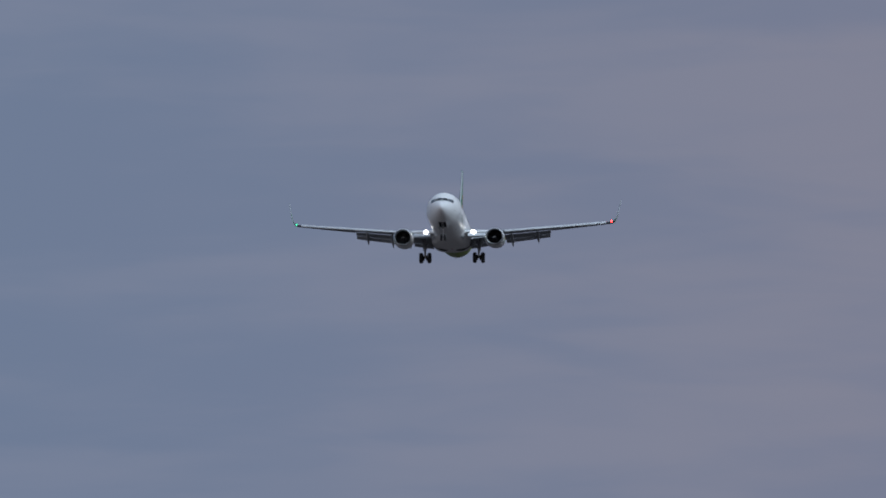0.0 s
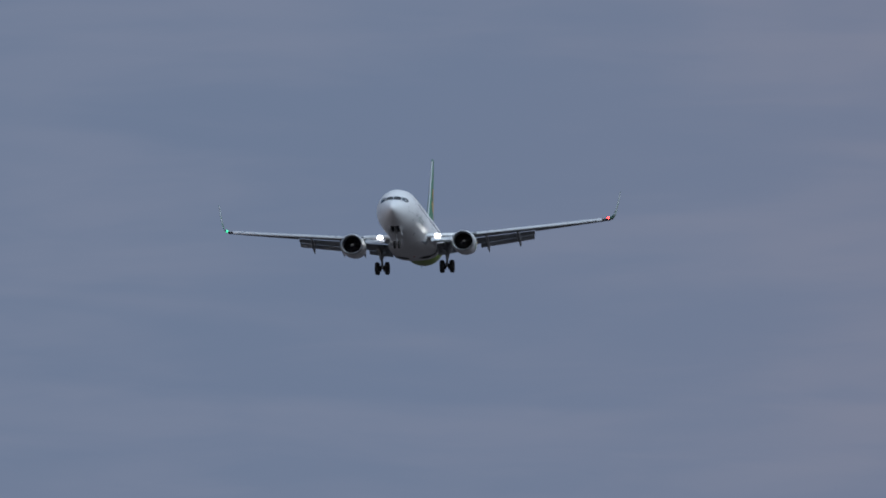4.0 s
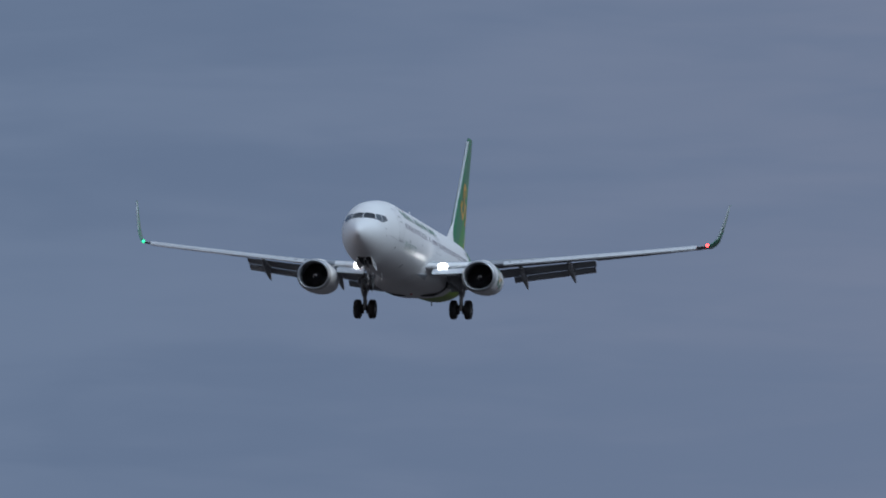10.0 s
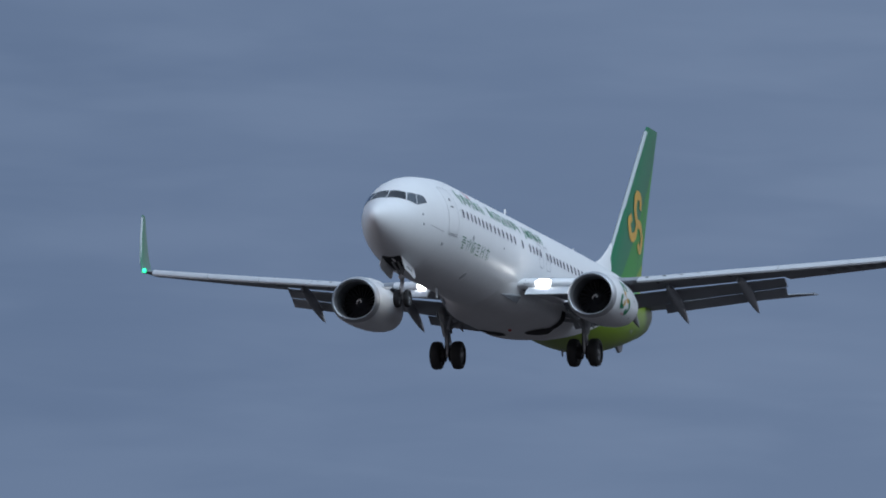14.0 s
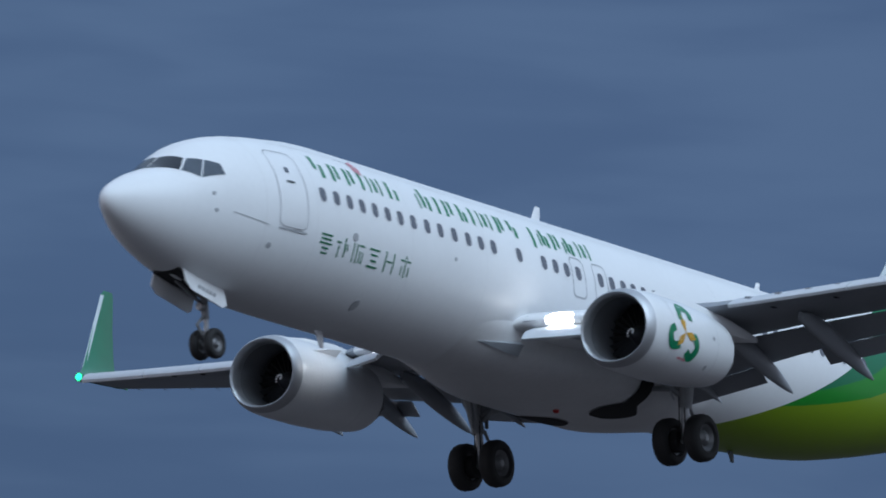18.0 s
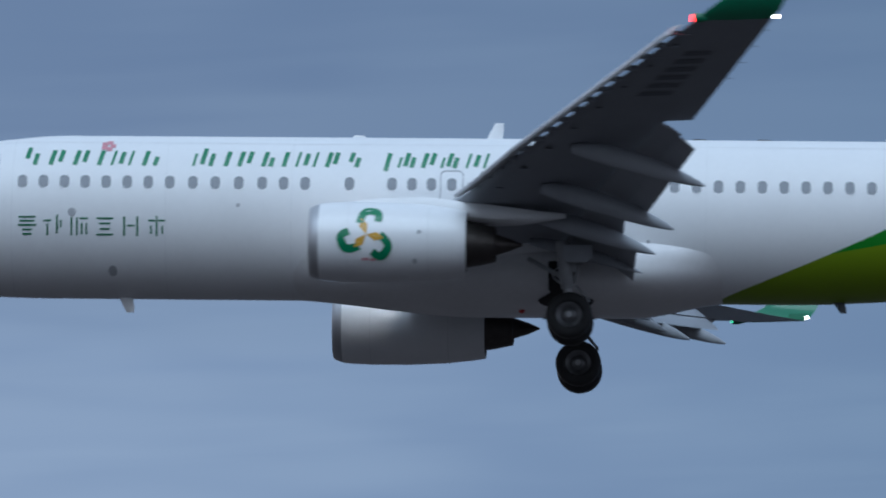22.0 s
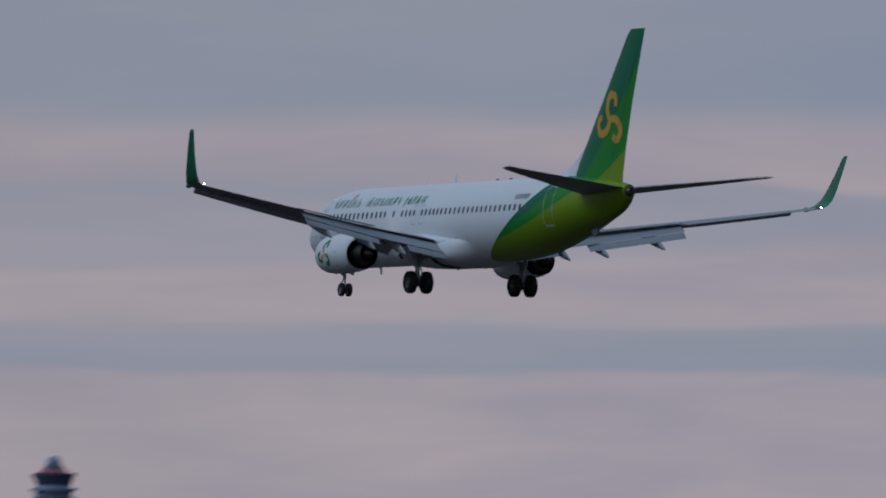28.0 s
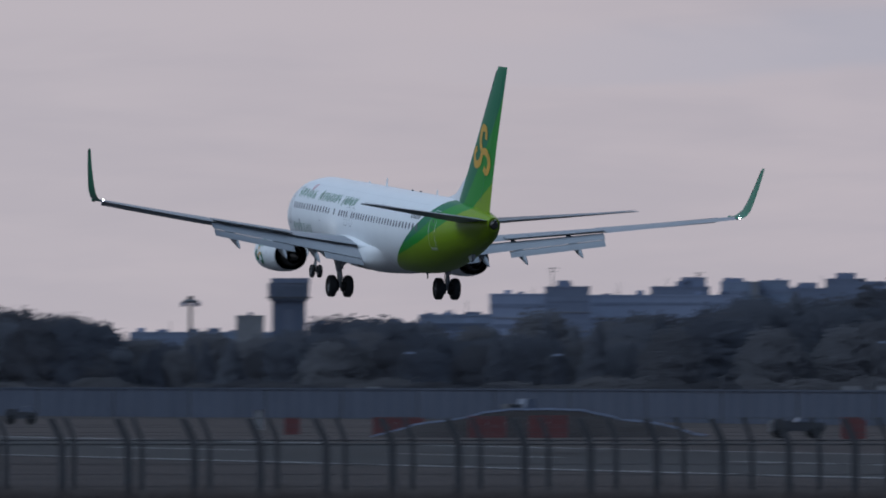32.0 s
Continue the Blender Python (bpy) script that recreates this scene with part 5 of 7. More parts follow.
# ---- the airfield and what lies beyond it ----
def site(az, d, z=0.0, turn=0.0):
    """A place at a bearing from the camera: x to the right as the camera sees it, y away from it."""
    a = radians(az)
    return pose(d * math.cos(a), d * math.sin(a), z, 0, 0, az - 90 + turn)


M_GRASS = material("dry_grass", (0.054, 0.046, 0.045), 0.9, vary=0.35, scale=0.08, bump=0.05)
M_ASPHALT = material("asphalt", (0.048, 0.048, 0.050), 0.85, vary=0.15, scale=0.3)
M_LINEPAINT = material("white_road_paint", (0.25, 0.25, 0.26), 0.7, vary=0.12, scale=1.0)
# skyline colours are lifted and blued: distance haze is mixed into them
M_CONCRETE = material("hazed_pale_concrete", (0.29, 0.335, 0.45), 0.8, vary=0.08, scale=0.15)
M_CONCRETE_DARK = material("hazed_grey_concrete", (0.19, 0.22, 0.30), 0.8, vary=0.10, scale=0.15)
M_TOWER = material("hazed_dark_blue_grey_cladding", (0.118, 0.143, 0.205), 0.6, vary=0.1, scale=0.3)
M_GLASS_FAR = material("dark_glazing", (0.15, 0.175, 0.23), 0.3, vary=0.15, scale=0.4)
M_SHAFT = material("hazed_navy_grey_cladding", (0.075, 0.094, 0.142), 0.6, vary=0.1, scale=0.3)
M_PANE_FAR = material("hazed_grey_blue_panes", (0.20, 0.235, 0.32), 0.35, vary=0.15, scale=0.4)
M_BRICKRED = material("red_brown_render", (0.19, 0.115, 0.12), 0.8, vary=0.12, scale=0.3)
M_ROOF = material("hazed_slate_blue_roof", (0.23, 0.28, 0.38), 0.55, vary=0.1, scale=0.2)
M_SHEET = material("blue_grey_fence_sheet", (0.074, 0.084, 0.115), 0.6, vary=0.12, scale=0.25)
M_GALV = material("galvanised_steel", (0.10, 0.105, 0.115), 0.55, 0.4, vary=0.15, scale=3)
M_POST = material("weathered_fence_steel", (0.070, 0.071, 0.077), 0.7, 0.1, vary=0.2, scale=3)
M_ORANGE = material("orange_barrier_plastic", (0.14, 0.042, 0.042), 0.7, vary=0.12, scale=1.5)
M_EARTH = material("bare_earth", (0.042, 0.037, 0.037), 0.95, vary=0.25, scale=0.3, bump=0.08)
M_TRUNK = material("bark", (0.09, 0.085, 0.085), 0.9, vary=0.2, scale=2)
# foliage paler and bluer than real leaves: the haze before the belt is in the colour
M_LEAF = [material("hazed_evergreen_foliage", (0.140, 0.149, 0.176), 0.8, vary=0.08, scale=0.6), material("hazed_olive_foliage", (0.150, 0.151, 0.166), 0.8, vary=0.08, scale=0.6), material("hazed_dry_brush", (0.140, 0.138, 0.148), 0.85, vary=0.08, scale=0.3)]
for leaf in M_LEAF:
    nt = leaf.node_tree
    bsdf = nt.nodes["Principled BSDF"]
    bsdf.inputs["Specular IOR Level"].default_value = 0.05
    # each plant a little lighter or darker than the next
    info = nt.nodes.new("ShaderNodeObjectInfo")
    span = nt.nodes.new("ShaderNodeMapRange")
    span.inputs["To Min"].default_value, span.inputs["To Max"].default_value = 0.93, 1.06
    tone = nt.nodes.new("ShaderNodeHueSaturation")
    nt.links.new(info.outputs["Random"], span.inputs["Value"])
    nt.links.new(span.outputs[0], tone.inputs["Value"])
    nt.links.new(bsdf.inputs["Base Color"].links[0].from_socket, tone.inputs["Color"])
    nt.links.new(tone.outputs[0], bsdf.inputs["Base Color"])
for dull in (M_GRASS, M_ASPHALT, M_SHEET, M_EARTH):
    dull.node_tree.nodes["Principled BSDF"].inputs["Specular IOR Level"].default_value = 0.08
M_STRAW = material("straw_grass", (0.105, 0.082, 0.072), 0.9, vary=0.3, scale=2)
M_CAR = material("dark_vehicle_paint", (0.06, 0.065, 0.075), 0.35, vary=0.1, scale=1, coat=0.3)
M_REDLIGHT = glow("red_obstruction_light", (1.0, 0.03, 0.08), 0.8)
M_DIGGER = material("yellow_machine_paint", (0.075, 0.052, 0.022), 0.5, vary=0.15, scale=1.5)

bm = bmesh.new()
bmesh.ops.create_grid(bm, x_segments=60, y_segments=60, size=4900)
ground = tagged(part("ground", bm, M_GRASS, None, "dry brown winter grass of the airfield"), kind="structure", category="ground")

# runway along the flight path, with its edge lines
bm = bmesh.new()
box(bm, -3200, 200, 142, 188, -0.3, 0.02)
runway = tagged(part("runway", bm, M_ASPHALT, None, "dark asphalt runway with white lines", smooth=False), kind="structure", category="runway")
for y in (143.2, 186.2):
    bm = bmesh.new()
    box(bm, -3150, 150, y, y + 0.9, 0.0, 0.026)
    part("edge_line", bm, M_LINEPAINT, runway, smooth=False)
for k in range(24):
    bm = bmesh.new()
    box(bm, -1500 + 60 * k, -1470 + 60 * k, 164.5, 165.4, 0.0, 0.026)
    part("centre_line", bm, M_LINEPAINT, runway, smooth=False)


# ---- buildings on the skyline ----
def thing(name, m, label, category, group=""):
    ob = new(name)
    ob.matrix_world = m
    return tagged(ob, label, category, group)


def slab(parent, name, mat, x0, x1, y0, y1, z0, z1, label=""):
    bm = bmesh.new()
    box(bm, x0, x1, y0, y1, z0, z1)
    return part(name, bm, mat, parent, label, smooth=False)


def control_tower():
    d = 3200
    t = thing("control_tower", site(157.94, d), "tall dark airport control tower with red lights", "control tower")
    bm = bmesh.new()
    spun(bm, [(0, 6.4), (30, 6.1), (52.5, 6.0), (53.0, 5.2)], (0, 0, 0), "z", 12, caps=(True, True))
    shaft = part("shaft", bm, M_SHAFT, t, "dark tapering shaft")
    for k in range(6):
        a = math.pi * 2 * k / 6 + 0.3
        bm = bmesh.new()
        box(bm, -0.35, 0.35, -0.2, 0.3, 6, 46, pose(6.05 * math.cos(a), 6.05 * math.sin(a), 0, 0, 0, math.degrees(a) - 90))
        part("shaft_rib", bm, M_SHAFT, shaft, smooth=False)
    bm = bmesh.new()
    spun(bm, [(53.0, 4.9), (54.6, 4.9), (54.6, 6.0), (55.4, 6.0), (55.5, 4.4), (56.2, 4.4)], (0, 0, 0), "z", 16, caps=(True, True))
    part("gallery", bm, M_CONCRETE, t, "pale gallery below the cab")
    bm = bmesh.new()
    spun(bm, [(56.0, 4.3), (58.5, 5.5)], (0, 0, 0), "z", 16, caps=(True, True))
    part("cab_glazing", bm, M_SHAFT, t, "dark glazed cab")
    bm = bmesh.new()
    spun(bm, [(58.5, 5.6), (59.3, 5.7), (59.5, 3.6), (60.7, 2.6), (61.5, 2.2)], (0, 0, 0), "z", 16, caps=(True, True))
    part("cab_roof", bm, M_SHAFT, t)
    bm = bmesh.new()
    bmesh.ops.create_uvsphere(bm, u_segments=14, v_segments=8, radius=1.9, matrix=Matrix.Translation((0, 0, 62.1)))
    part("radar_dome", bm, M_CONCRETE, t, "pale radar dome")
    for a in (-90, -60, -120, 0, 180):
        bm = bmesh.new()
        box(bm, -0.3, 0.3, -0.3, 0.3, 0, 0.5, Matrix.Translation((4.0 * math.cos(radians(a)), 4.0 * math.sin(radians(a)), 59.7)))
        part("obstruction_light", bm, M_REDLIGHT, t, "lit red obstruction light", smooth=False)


def block(name, az, d, w, depth, h, mat, label, floors, bays, plant=(), category="building", dark_bands=(), side=None, window=0.45, inset=0.18):
    """A block whose front shows its storeys as recessed strips of windows."""
    t = thing(name, site(az, d), label, category)
    slab(t, "wall", mat, -w / 2, w / 2, 0, depth, 0, h)
    slab(t, "roof", mat, -w / 2 - 0.06, w / 2 + 0.06, -0.06, depth + 0.06, h, h + 0.35)
    fh = h / floors
    for f in range(floors):
        for b in range(bays):
            x0 = -w / 2 + w * (b + inset) / bays
            x1 = -w / 2 + w * (b + 1 - inset) / bays
            z0 = fh * (f + 0.38)
            if any(lo - 0.4 < (x0 + x1) / 2 < hi + 0.4 for lo, hi in dark_bands):
                continue
            slab(t, "window", M_PANE_FAR, x0, x1, -0.04, 0.1, z0, z0 + fh * window)
    for lo, hi in dark_bands:
        slab(t, "recess", M_TOWER, lo, hi, -0.12, 0.2, h * 0.05, h * 0.9, "dark vertical recess")
    for x0, x1, ph in plant:
        slab(t, "roof_plant", M_CONCRETE_DARK, x0, x1, 2, 8, h + 0.35, h + 0.5 + ph)
    if side:
        slab(t, "side_wing", M_TOWER, w / 2, w / 2 + side[0], 1.5, depth, 0, h - side[1])
    return t


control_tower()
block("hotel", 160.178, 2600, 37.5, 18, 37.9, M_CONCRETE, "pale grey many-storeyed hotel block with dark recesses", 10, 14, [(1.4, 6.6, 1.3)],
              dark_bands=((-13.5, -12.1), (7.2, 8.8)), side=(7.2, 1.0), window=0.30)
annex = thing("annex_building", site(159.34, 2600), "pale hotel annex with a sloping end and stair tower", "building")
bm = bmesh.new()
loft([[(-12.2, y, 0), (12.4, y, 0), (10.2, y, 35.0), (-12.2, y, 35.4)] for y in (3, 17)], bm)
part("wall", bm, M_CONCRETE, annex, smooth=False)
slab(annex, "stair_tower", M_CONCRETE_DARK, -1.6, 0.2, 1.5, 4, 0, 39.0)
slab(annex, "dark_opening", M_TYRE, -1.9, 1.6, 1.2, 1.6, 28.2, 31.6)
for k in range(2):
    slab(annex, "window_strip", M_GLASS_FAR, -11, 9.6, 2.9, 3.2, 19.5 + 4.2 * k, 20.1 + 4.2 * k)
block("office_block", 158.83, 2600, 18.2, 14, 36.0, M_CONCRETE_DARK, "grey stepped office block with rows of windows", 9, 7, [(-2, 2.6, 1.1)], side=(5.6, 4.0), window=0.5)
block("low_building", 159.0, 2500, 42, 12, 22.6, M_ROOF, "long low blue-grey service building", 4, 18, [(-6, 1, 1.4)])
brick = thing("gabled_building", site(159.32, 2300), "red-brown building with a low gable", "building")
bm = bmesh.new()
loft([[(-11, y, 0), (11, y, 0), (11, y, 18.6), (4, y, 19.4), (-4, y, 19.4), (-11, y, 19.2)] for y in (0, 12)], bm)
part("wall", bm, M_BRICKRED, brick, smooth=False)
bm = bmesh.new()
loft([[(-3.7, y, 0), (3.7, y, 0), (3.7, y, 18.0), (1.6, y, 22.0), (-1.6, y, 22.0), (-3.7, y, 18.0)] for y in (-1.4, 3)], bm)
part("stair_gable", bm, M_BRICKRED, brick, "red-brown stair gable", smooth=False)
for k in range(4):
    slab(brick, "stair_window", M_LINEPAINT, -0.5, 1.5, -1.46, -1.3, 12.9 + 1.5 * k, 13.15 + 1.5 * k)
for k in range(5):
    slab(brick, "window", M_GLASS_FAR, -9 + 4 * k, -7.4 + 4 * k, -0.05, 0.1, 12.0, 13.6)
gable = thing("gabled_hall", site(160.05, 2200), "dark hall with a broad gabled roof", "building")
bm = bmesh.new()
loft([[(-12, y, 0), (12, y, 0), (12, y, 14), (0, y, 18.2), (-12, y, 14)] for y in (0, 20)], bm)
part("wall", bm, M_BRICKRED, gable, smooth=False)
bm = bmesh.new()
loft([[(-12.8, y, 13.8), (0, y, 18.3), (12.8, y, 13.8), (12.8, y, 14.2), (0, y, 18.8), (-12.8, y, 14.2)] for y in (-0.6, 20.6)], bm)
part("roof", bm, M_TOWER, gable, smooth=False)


def bearing(x, t):
    """Bearing of a place on the skyline; t picks the reference direction, x the offset."""
    ref = {29.5: 159.45, 30: 160.69, 31: 162.63, 32: 164.40}
    return ref[t] - (x - 784) / 373.8


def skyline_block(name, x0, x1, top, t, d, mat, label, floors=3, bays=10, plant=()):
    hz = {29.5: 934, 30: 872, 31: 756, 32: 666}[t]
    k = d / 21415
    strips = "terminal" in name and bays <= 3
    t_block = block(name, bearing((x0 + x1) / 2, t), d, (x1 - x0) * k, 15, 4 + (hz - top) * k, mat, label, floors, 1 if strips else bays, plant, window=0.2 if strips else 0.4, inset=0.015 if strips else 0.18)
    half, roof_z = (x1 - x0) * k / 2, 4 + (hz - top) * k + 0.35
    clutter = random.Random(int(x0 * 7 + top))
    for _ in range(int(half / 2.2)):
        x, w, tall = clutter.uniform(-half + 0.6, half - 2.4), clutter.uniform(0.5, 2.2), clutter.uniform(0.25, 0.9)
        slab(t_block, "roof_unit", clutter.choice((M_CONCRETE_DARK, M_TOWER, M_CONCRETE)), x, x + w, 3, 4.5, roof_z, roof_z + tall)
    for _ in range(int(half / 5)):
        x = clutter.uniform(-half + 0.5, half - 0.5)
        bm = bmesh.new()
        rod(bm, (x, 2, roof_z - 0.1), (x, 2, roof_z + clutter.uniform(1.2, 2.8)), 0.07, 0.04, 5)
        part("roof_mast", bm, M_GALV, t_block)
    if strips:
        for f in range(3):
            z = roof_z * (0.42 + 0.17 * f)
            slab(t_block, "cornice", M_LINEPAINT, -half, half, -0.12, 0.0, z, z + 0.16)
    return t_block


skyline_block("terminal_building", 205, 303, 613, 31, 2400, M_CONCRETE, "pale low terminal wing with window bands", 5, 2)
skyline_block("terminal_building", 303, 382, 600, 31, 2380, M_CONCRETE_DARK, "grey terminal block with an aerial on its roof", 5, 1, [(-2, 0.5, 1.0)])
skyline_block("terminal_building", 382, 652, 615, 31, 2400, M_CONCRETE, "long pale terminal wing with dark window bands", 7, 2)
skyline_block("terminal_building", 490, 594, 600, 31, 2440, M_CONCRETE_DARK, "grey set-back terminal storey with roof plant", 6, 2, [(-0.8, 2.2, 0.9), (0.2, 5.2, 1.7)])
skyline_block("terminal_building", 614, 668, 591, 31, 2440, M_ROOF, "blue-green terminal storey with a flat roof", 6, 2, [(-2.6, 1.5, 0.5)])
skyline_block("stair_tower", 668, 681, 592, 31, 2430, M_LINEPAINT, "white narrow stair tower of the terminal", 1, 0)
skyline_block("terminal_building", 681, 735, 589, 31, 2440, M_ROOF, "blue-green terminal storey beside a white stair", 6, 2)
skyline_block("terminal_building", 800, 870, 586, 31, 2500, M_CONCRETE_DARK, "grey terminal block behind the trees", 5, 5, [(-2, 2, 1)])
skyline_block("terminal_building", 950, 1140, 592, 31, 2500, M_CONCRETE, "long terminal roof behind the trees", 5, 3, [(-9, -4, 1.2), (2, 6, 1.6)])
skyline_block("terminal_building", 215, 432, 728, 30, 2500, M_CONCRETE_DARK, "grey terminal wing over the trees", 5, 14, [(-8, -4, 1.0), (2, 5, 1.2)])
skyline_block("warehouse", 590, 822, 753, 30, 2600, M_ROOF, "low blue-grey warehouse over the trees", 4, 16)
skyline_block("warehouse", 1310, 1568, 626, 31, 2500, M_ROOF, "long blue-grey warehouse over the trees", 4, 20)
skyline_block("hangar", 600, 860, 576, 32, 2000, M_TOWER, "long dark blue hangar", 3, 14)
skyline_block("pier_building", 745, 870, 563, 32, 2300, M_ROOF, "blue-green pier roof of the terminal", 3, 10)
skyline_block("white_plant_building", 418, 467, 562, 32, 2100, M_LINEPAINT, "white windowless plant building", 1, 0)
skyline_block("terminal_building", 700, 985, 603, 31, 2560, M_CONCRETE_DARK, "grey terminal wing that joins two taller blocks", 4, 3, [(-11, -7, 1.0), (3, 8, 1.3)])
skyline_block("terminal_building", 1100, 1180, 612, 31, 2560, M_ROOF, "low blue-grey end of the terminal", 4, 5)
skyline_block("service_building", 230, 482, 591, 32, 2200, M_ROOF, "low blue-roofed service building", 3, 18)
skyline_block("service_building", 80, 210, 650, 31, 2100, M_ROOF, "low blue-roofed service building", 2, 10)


def roof_aerial(az, d, base, top, name="roof_aerial", arms=2):
    t = thing(name, site(az, d + 3, base), "thin steel aerial on a terminal roof", "aerial")
    bm = bmesh.new()
    rod(bm, (0, 0, -0.5), (0, 0, top - base), 0.14, 0.07, 6)
    part("pole", bm, M_GALV, t)
    for k in range(arms):
        bm = bmesh.new()
        z = (top - base) * (0.95 - 0.18 * k)
        rod(bm, (-1.0 + 0.3 * k, 0, z), (1.0 - 0.3 * k, 0, z), 0.06, 0.06, 5)
        part("cross_arm", bm, M_GALV, t)


roof_aerial(bearing(316, 31), 2380, 21.8, 25.4)
roof_aerial(bearing(1040, 31), 2500, 23.8, 27.4)
roof_aerial(bearing(1062, 31), 2500, 23.8, 27.0)
roof_aerial(bearing(332, 30), 2500, 21.4, 25.2)
roof_aerial(bearing(360, 30), 2500, 21.4, 25.4)
roof_aerial(bearing(575, 31), 2442, 22.3, 25.0)


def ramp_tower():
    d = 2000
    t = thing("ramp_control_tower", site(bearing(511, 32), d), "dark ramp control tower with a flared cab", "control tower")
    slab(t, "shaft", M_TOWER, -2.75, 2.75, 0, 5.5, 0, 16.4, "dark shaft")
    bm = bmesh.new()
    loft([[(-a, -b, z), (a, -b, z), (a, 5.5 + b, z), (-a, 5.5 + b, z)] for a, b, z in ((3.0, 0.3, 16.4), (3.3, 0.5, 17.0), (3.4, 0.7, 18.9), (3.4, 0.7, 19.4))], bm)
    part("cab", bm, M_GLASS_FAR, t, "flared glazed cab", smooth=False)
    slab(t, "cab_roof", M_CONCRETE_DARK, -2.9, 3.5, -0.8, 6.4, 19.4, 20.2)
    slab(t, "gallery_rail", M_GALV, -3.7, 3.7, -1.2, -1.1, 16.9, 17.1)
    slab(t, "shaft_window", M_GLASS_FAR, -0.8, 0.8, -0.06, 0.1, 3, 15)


ramp_tower()


def flood_mast(az, d, h, w):
    t = thing("flood_light_mast", site(az, d), "tall apron floodlight mast with a ring of lamps", "light mast")
    bm = bmesh.new()
    rod(bm, (0, 0, 0), (0, 0, h), 0.42, 0.26, 10)
    part("pole", bm, M_GALV, t)
    bm = bmesh.new()
    spun(bm, [(h - 0.5, w * 0.5), (h - 0.2, w * 0.52), (h + 0.1, w * 0.35)], (0, 0, 0), "z", 16, caps=(True, True))
    part("head_ring", bm, M_GALV, t)
    for k in range(8):
        a = 2 * math.pi * k / 8
        bm = bmesh.new()
        box(bm, -0.3, 0.3, -0.2, 0.25, -0.35, 0.25, pose(w * 0.5 * math.cos(a), w * 0.5 * math.sin(a), h - 0.7, 20, 0, math.degrees(a)))
        part("flood_lamp", bm, M_CONCRETE_DARK, t, smooth=False)
    slab(t, "service_cage", M_GALV, -0.5, 0.5, -0.5, 0.5, h + 0.1, h + 0.7)


flood_mast(bearing(337, 32), 2100, 17.2, 2.8)
dome = thing("radome", site(bearing(563, 32), 2000), "pale round radome on a low base", "radome")
slab(dome, "base", M_CONCRETE_DARK, -1.4, 1.4, -1.4, 1.4, 0, 11)
bm = bmesh.new()
bmesh.ops.create_uvsphere(bm, u_segments=16, v_segments=10, radius=1.35, matrix=Matrix.Translation((0, 0, 11.8)))
part("shell", bm, M_CONCRETE, dome)


# ---- trees ----
def crown_mesh(seed, h, w, pointed):
    """A dense ragged crown that faces the open field: a lumpy heart and some thousands of leaf sprays over it."""
    rnd = random.Random(seed)
    waves = [(rnd.uniform(0, 6.28), rnd.uniform(0, 6.28), rnd.randint(2, 8), rnd.uniform(3, 12)) for _ in range(5)]

    def reach(a, u):
        """Half width at the angle a and the share u of the height."""
        body = (1 - u) ** 0.75 * min(1.0, u * 5 + 0.35) if pointed else math.sqrt(max(0.0, 1 - ((u - 0.40) / 0.60) ** 2)) ** 0.62
        ripple = sum(math.sin(n * a + p + q * u * 3) for p, q, n, f in waves) / 5 + sum(math.sin(f * 3 * u + p) for p, q, n, f in waves) / 7
        return w * 0.5 * body * (1 + 0.42 * ripple)

    verts, faces, norms = [], [], []
    rows, cols = 15, 16
    for i in range(rows + 1):
        u = 0.02 + 0.97 * i / rows
        for j in range(cols):
            a = 2 * math.pi * j / cols
            r = reach(a, u) * 0.82
            verts.append(Vector((r * math.cos(a), r * math.sin(a), u * h)))
            norms.append(Vector((0.1 * math.cos(a), -1, 0.05)).normalized())
    faces += [(i * cols + j, i * cols + (j + 1) % cols, i * cols + cols + (j + 1) % cols, i * cols + cols + j) for i in range(rows) for j in range(cols)]
    for k in range(5200):
        u = rnd.random() ** 0.9
        a = rnd.uniform(0, 2 * math.pi)
        r = reach(a, u) * (0.84 + 0.36 * rnd.random() ** 1.5) + rnd.uniform(0, 0.25)
        c = Vector((r * math.cos(a), r * math.sin(a), u * h * rnd.uniform(0.97, 1.05) + 0.9 * rnd.random() ** 3))
        q = rnd.uniform(0.08, 0.23)
        face = Vector((rnd.gauss(0, 0.45), -1, rnd.gauss(0, 0.45))).normalized()
        e = face.orthogonal().normalized()
        turn_a = rnd.uniform(0, 6.28)
        e = e * math.cos(turn_a) + face.cross(e) * math.sin(turn_a)
        g = face.cross(e)
        n = len(verts)
        verts += [c + e * q * 1.3, c + g * q * 0.6, c - e * q, c - g * q * 0.7]
        faces += [(n, n + 1, n + 2), (n, n + 2, n + 3)]
        # normals nearly all point to the field, which flattens shade as haze would
        norms += [(face * 0.3 + Vector((0, -1, 0.05))).normalized()] * 4
    me = bpy.data.meshes.new("crown")
    me.from_pydata(verts, [], faces)
    me.shade_smooth()
    me.normals_split_custom_set_from_vertices(norms)
    return me


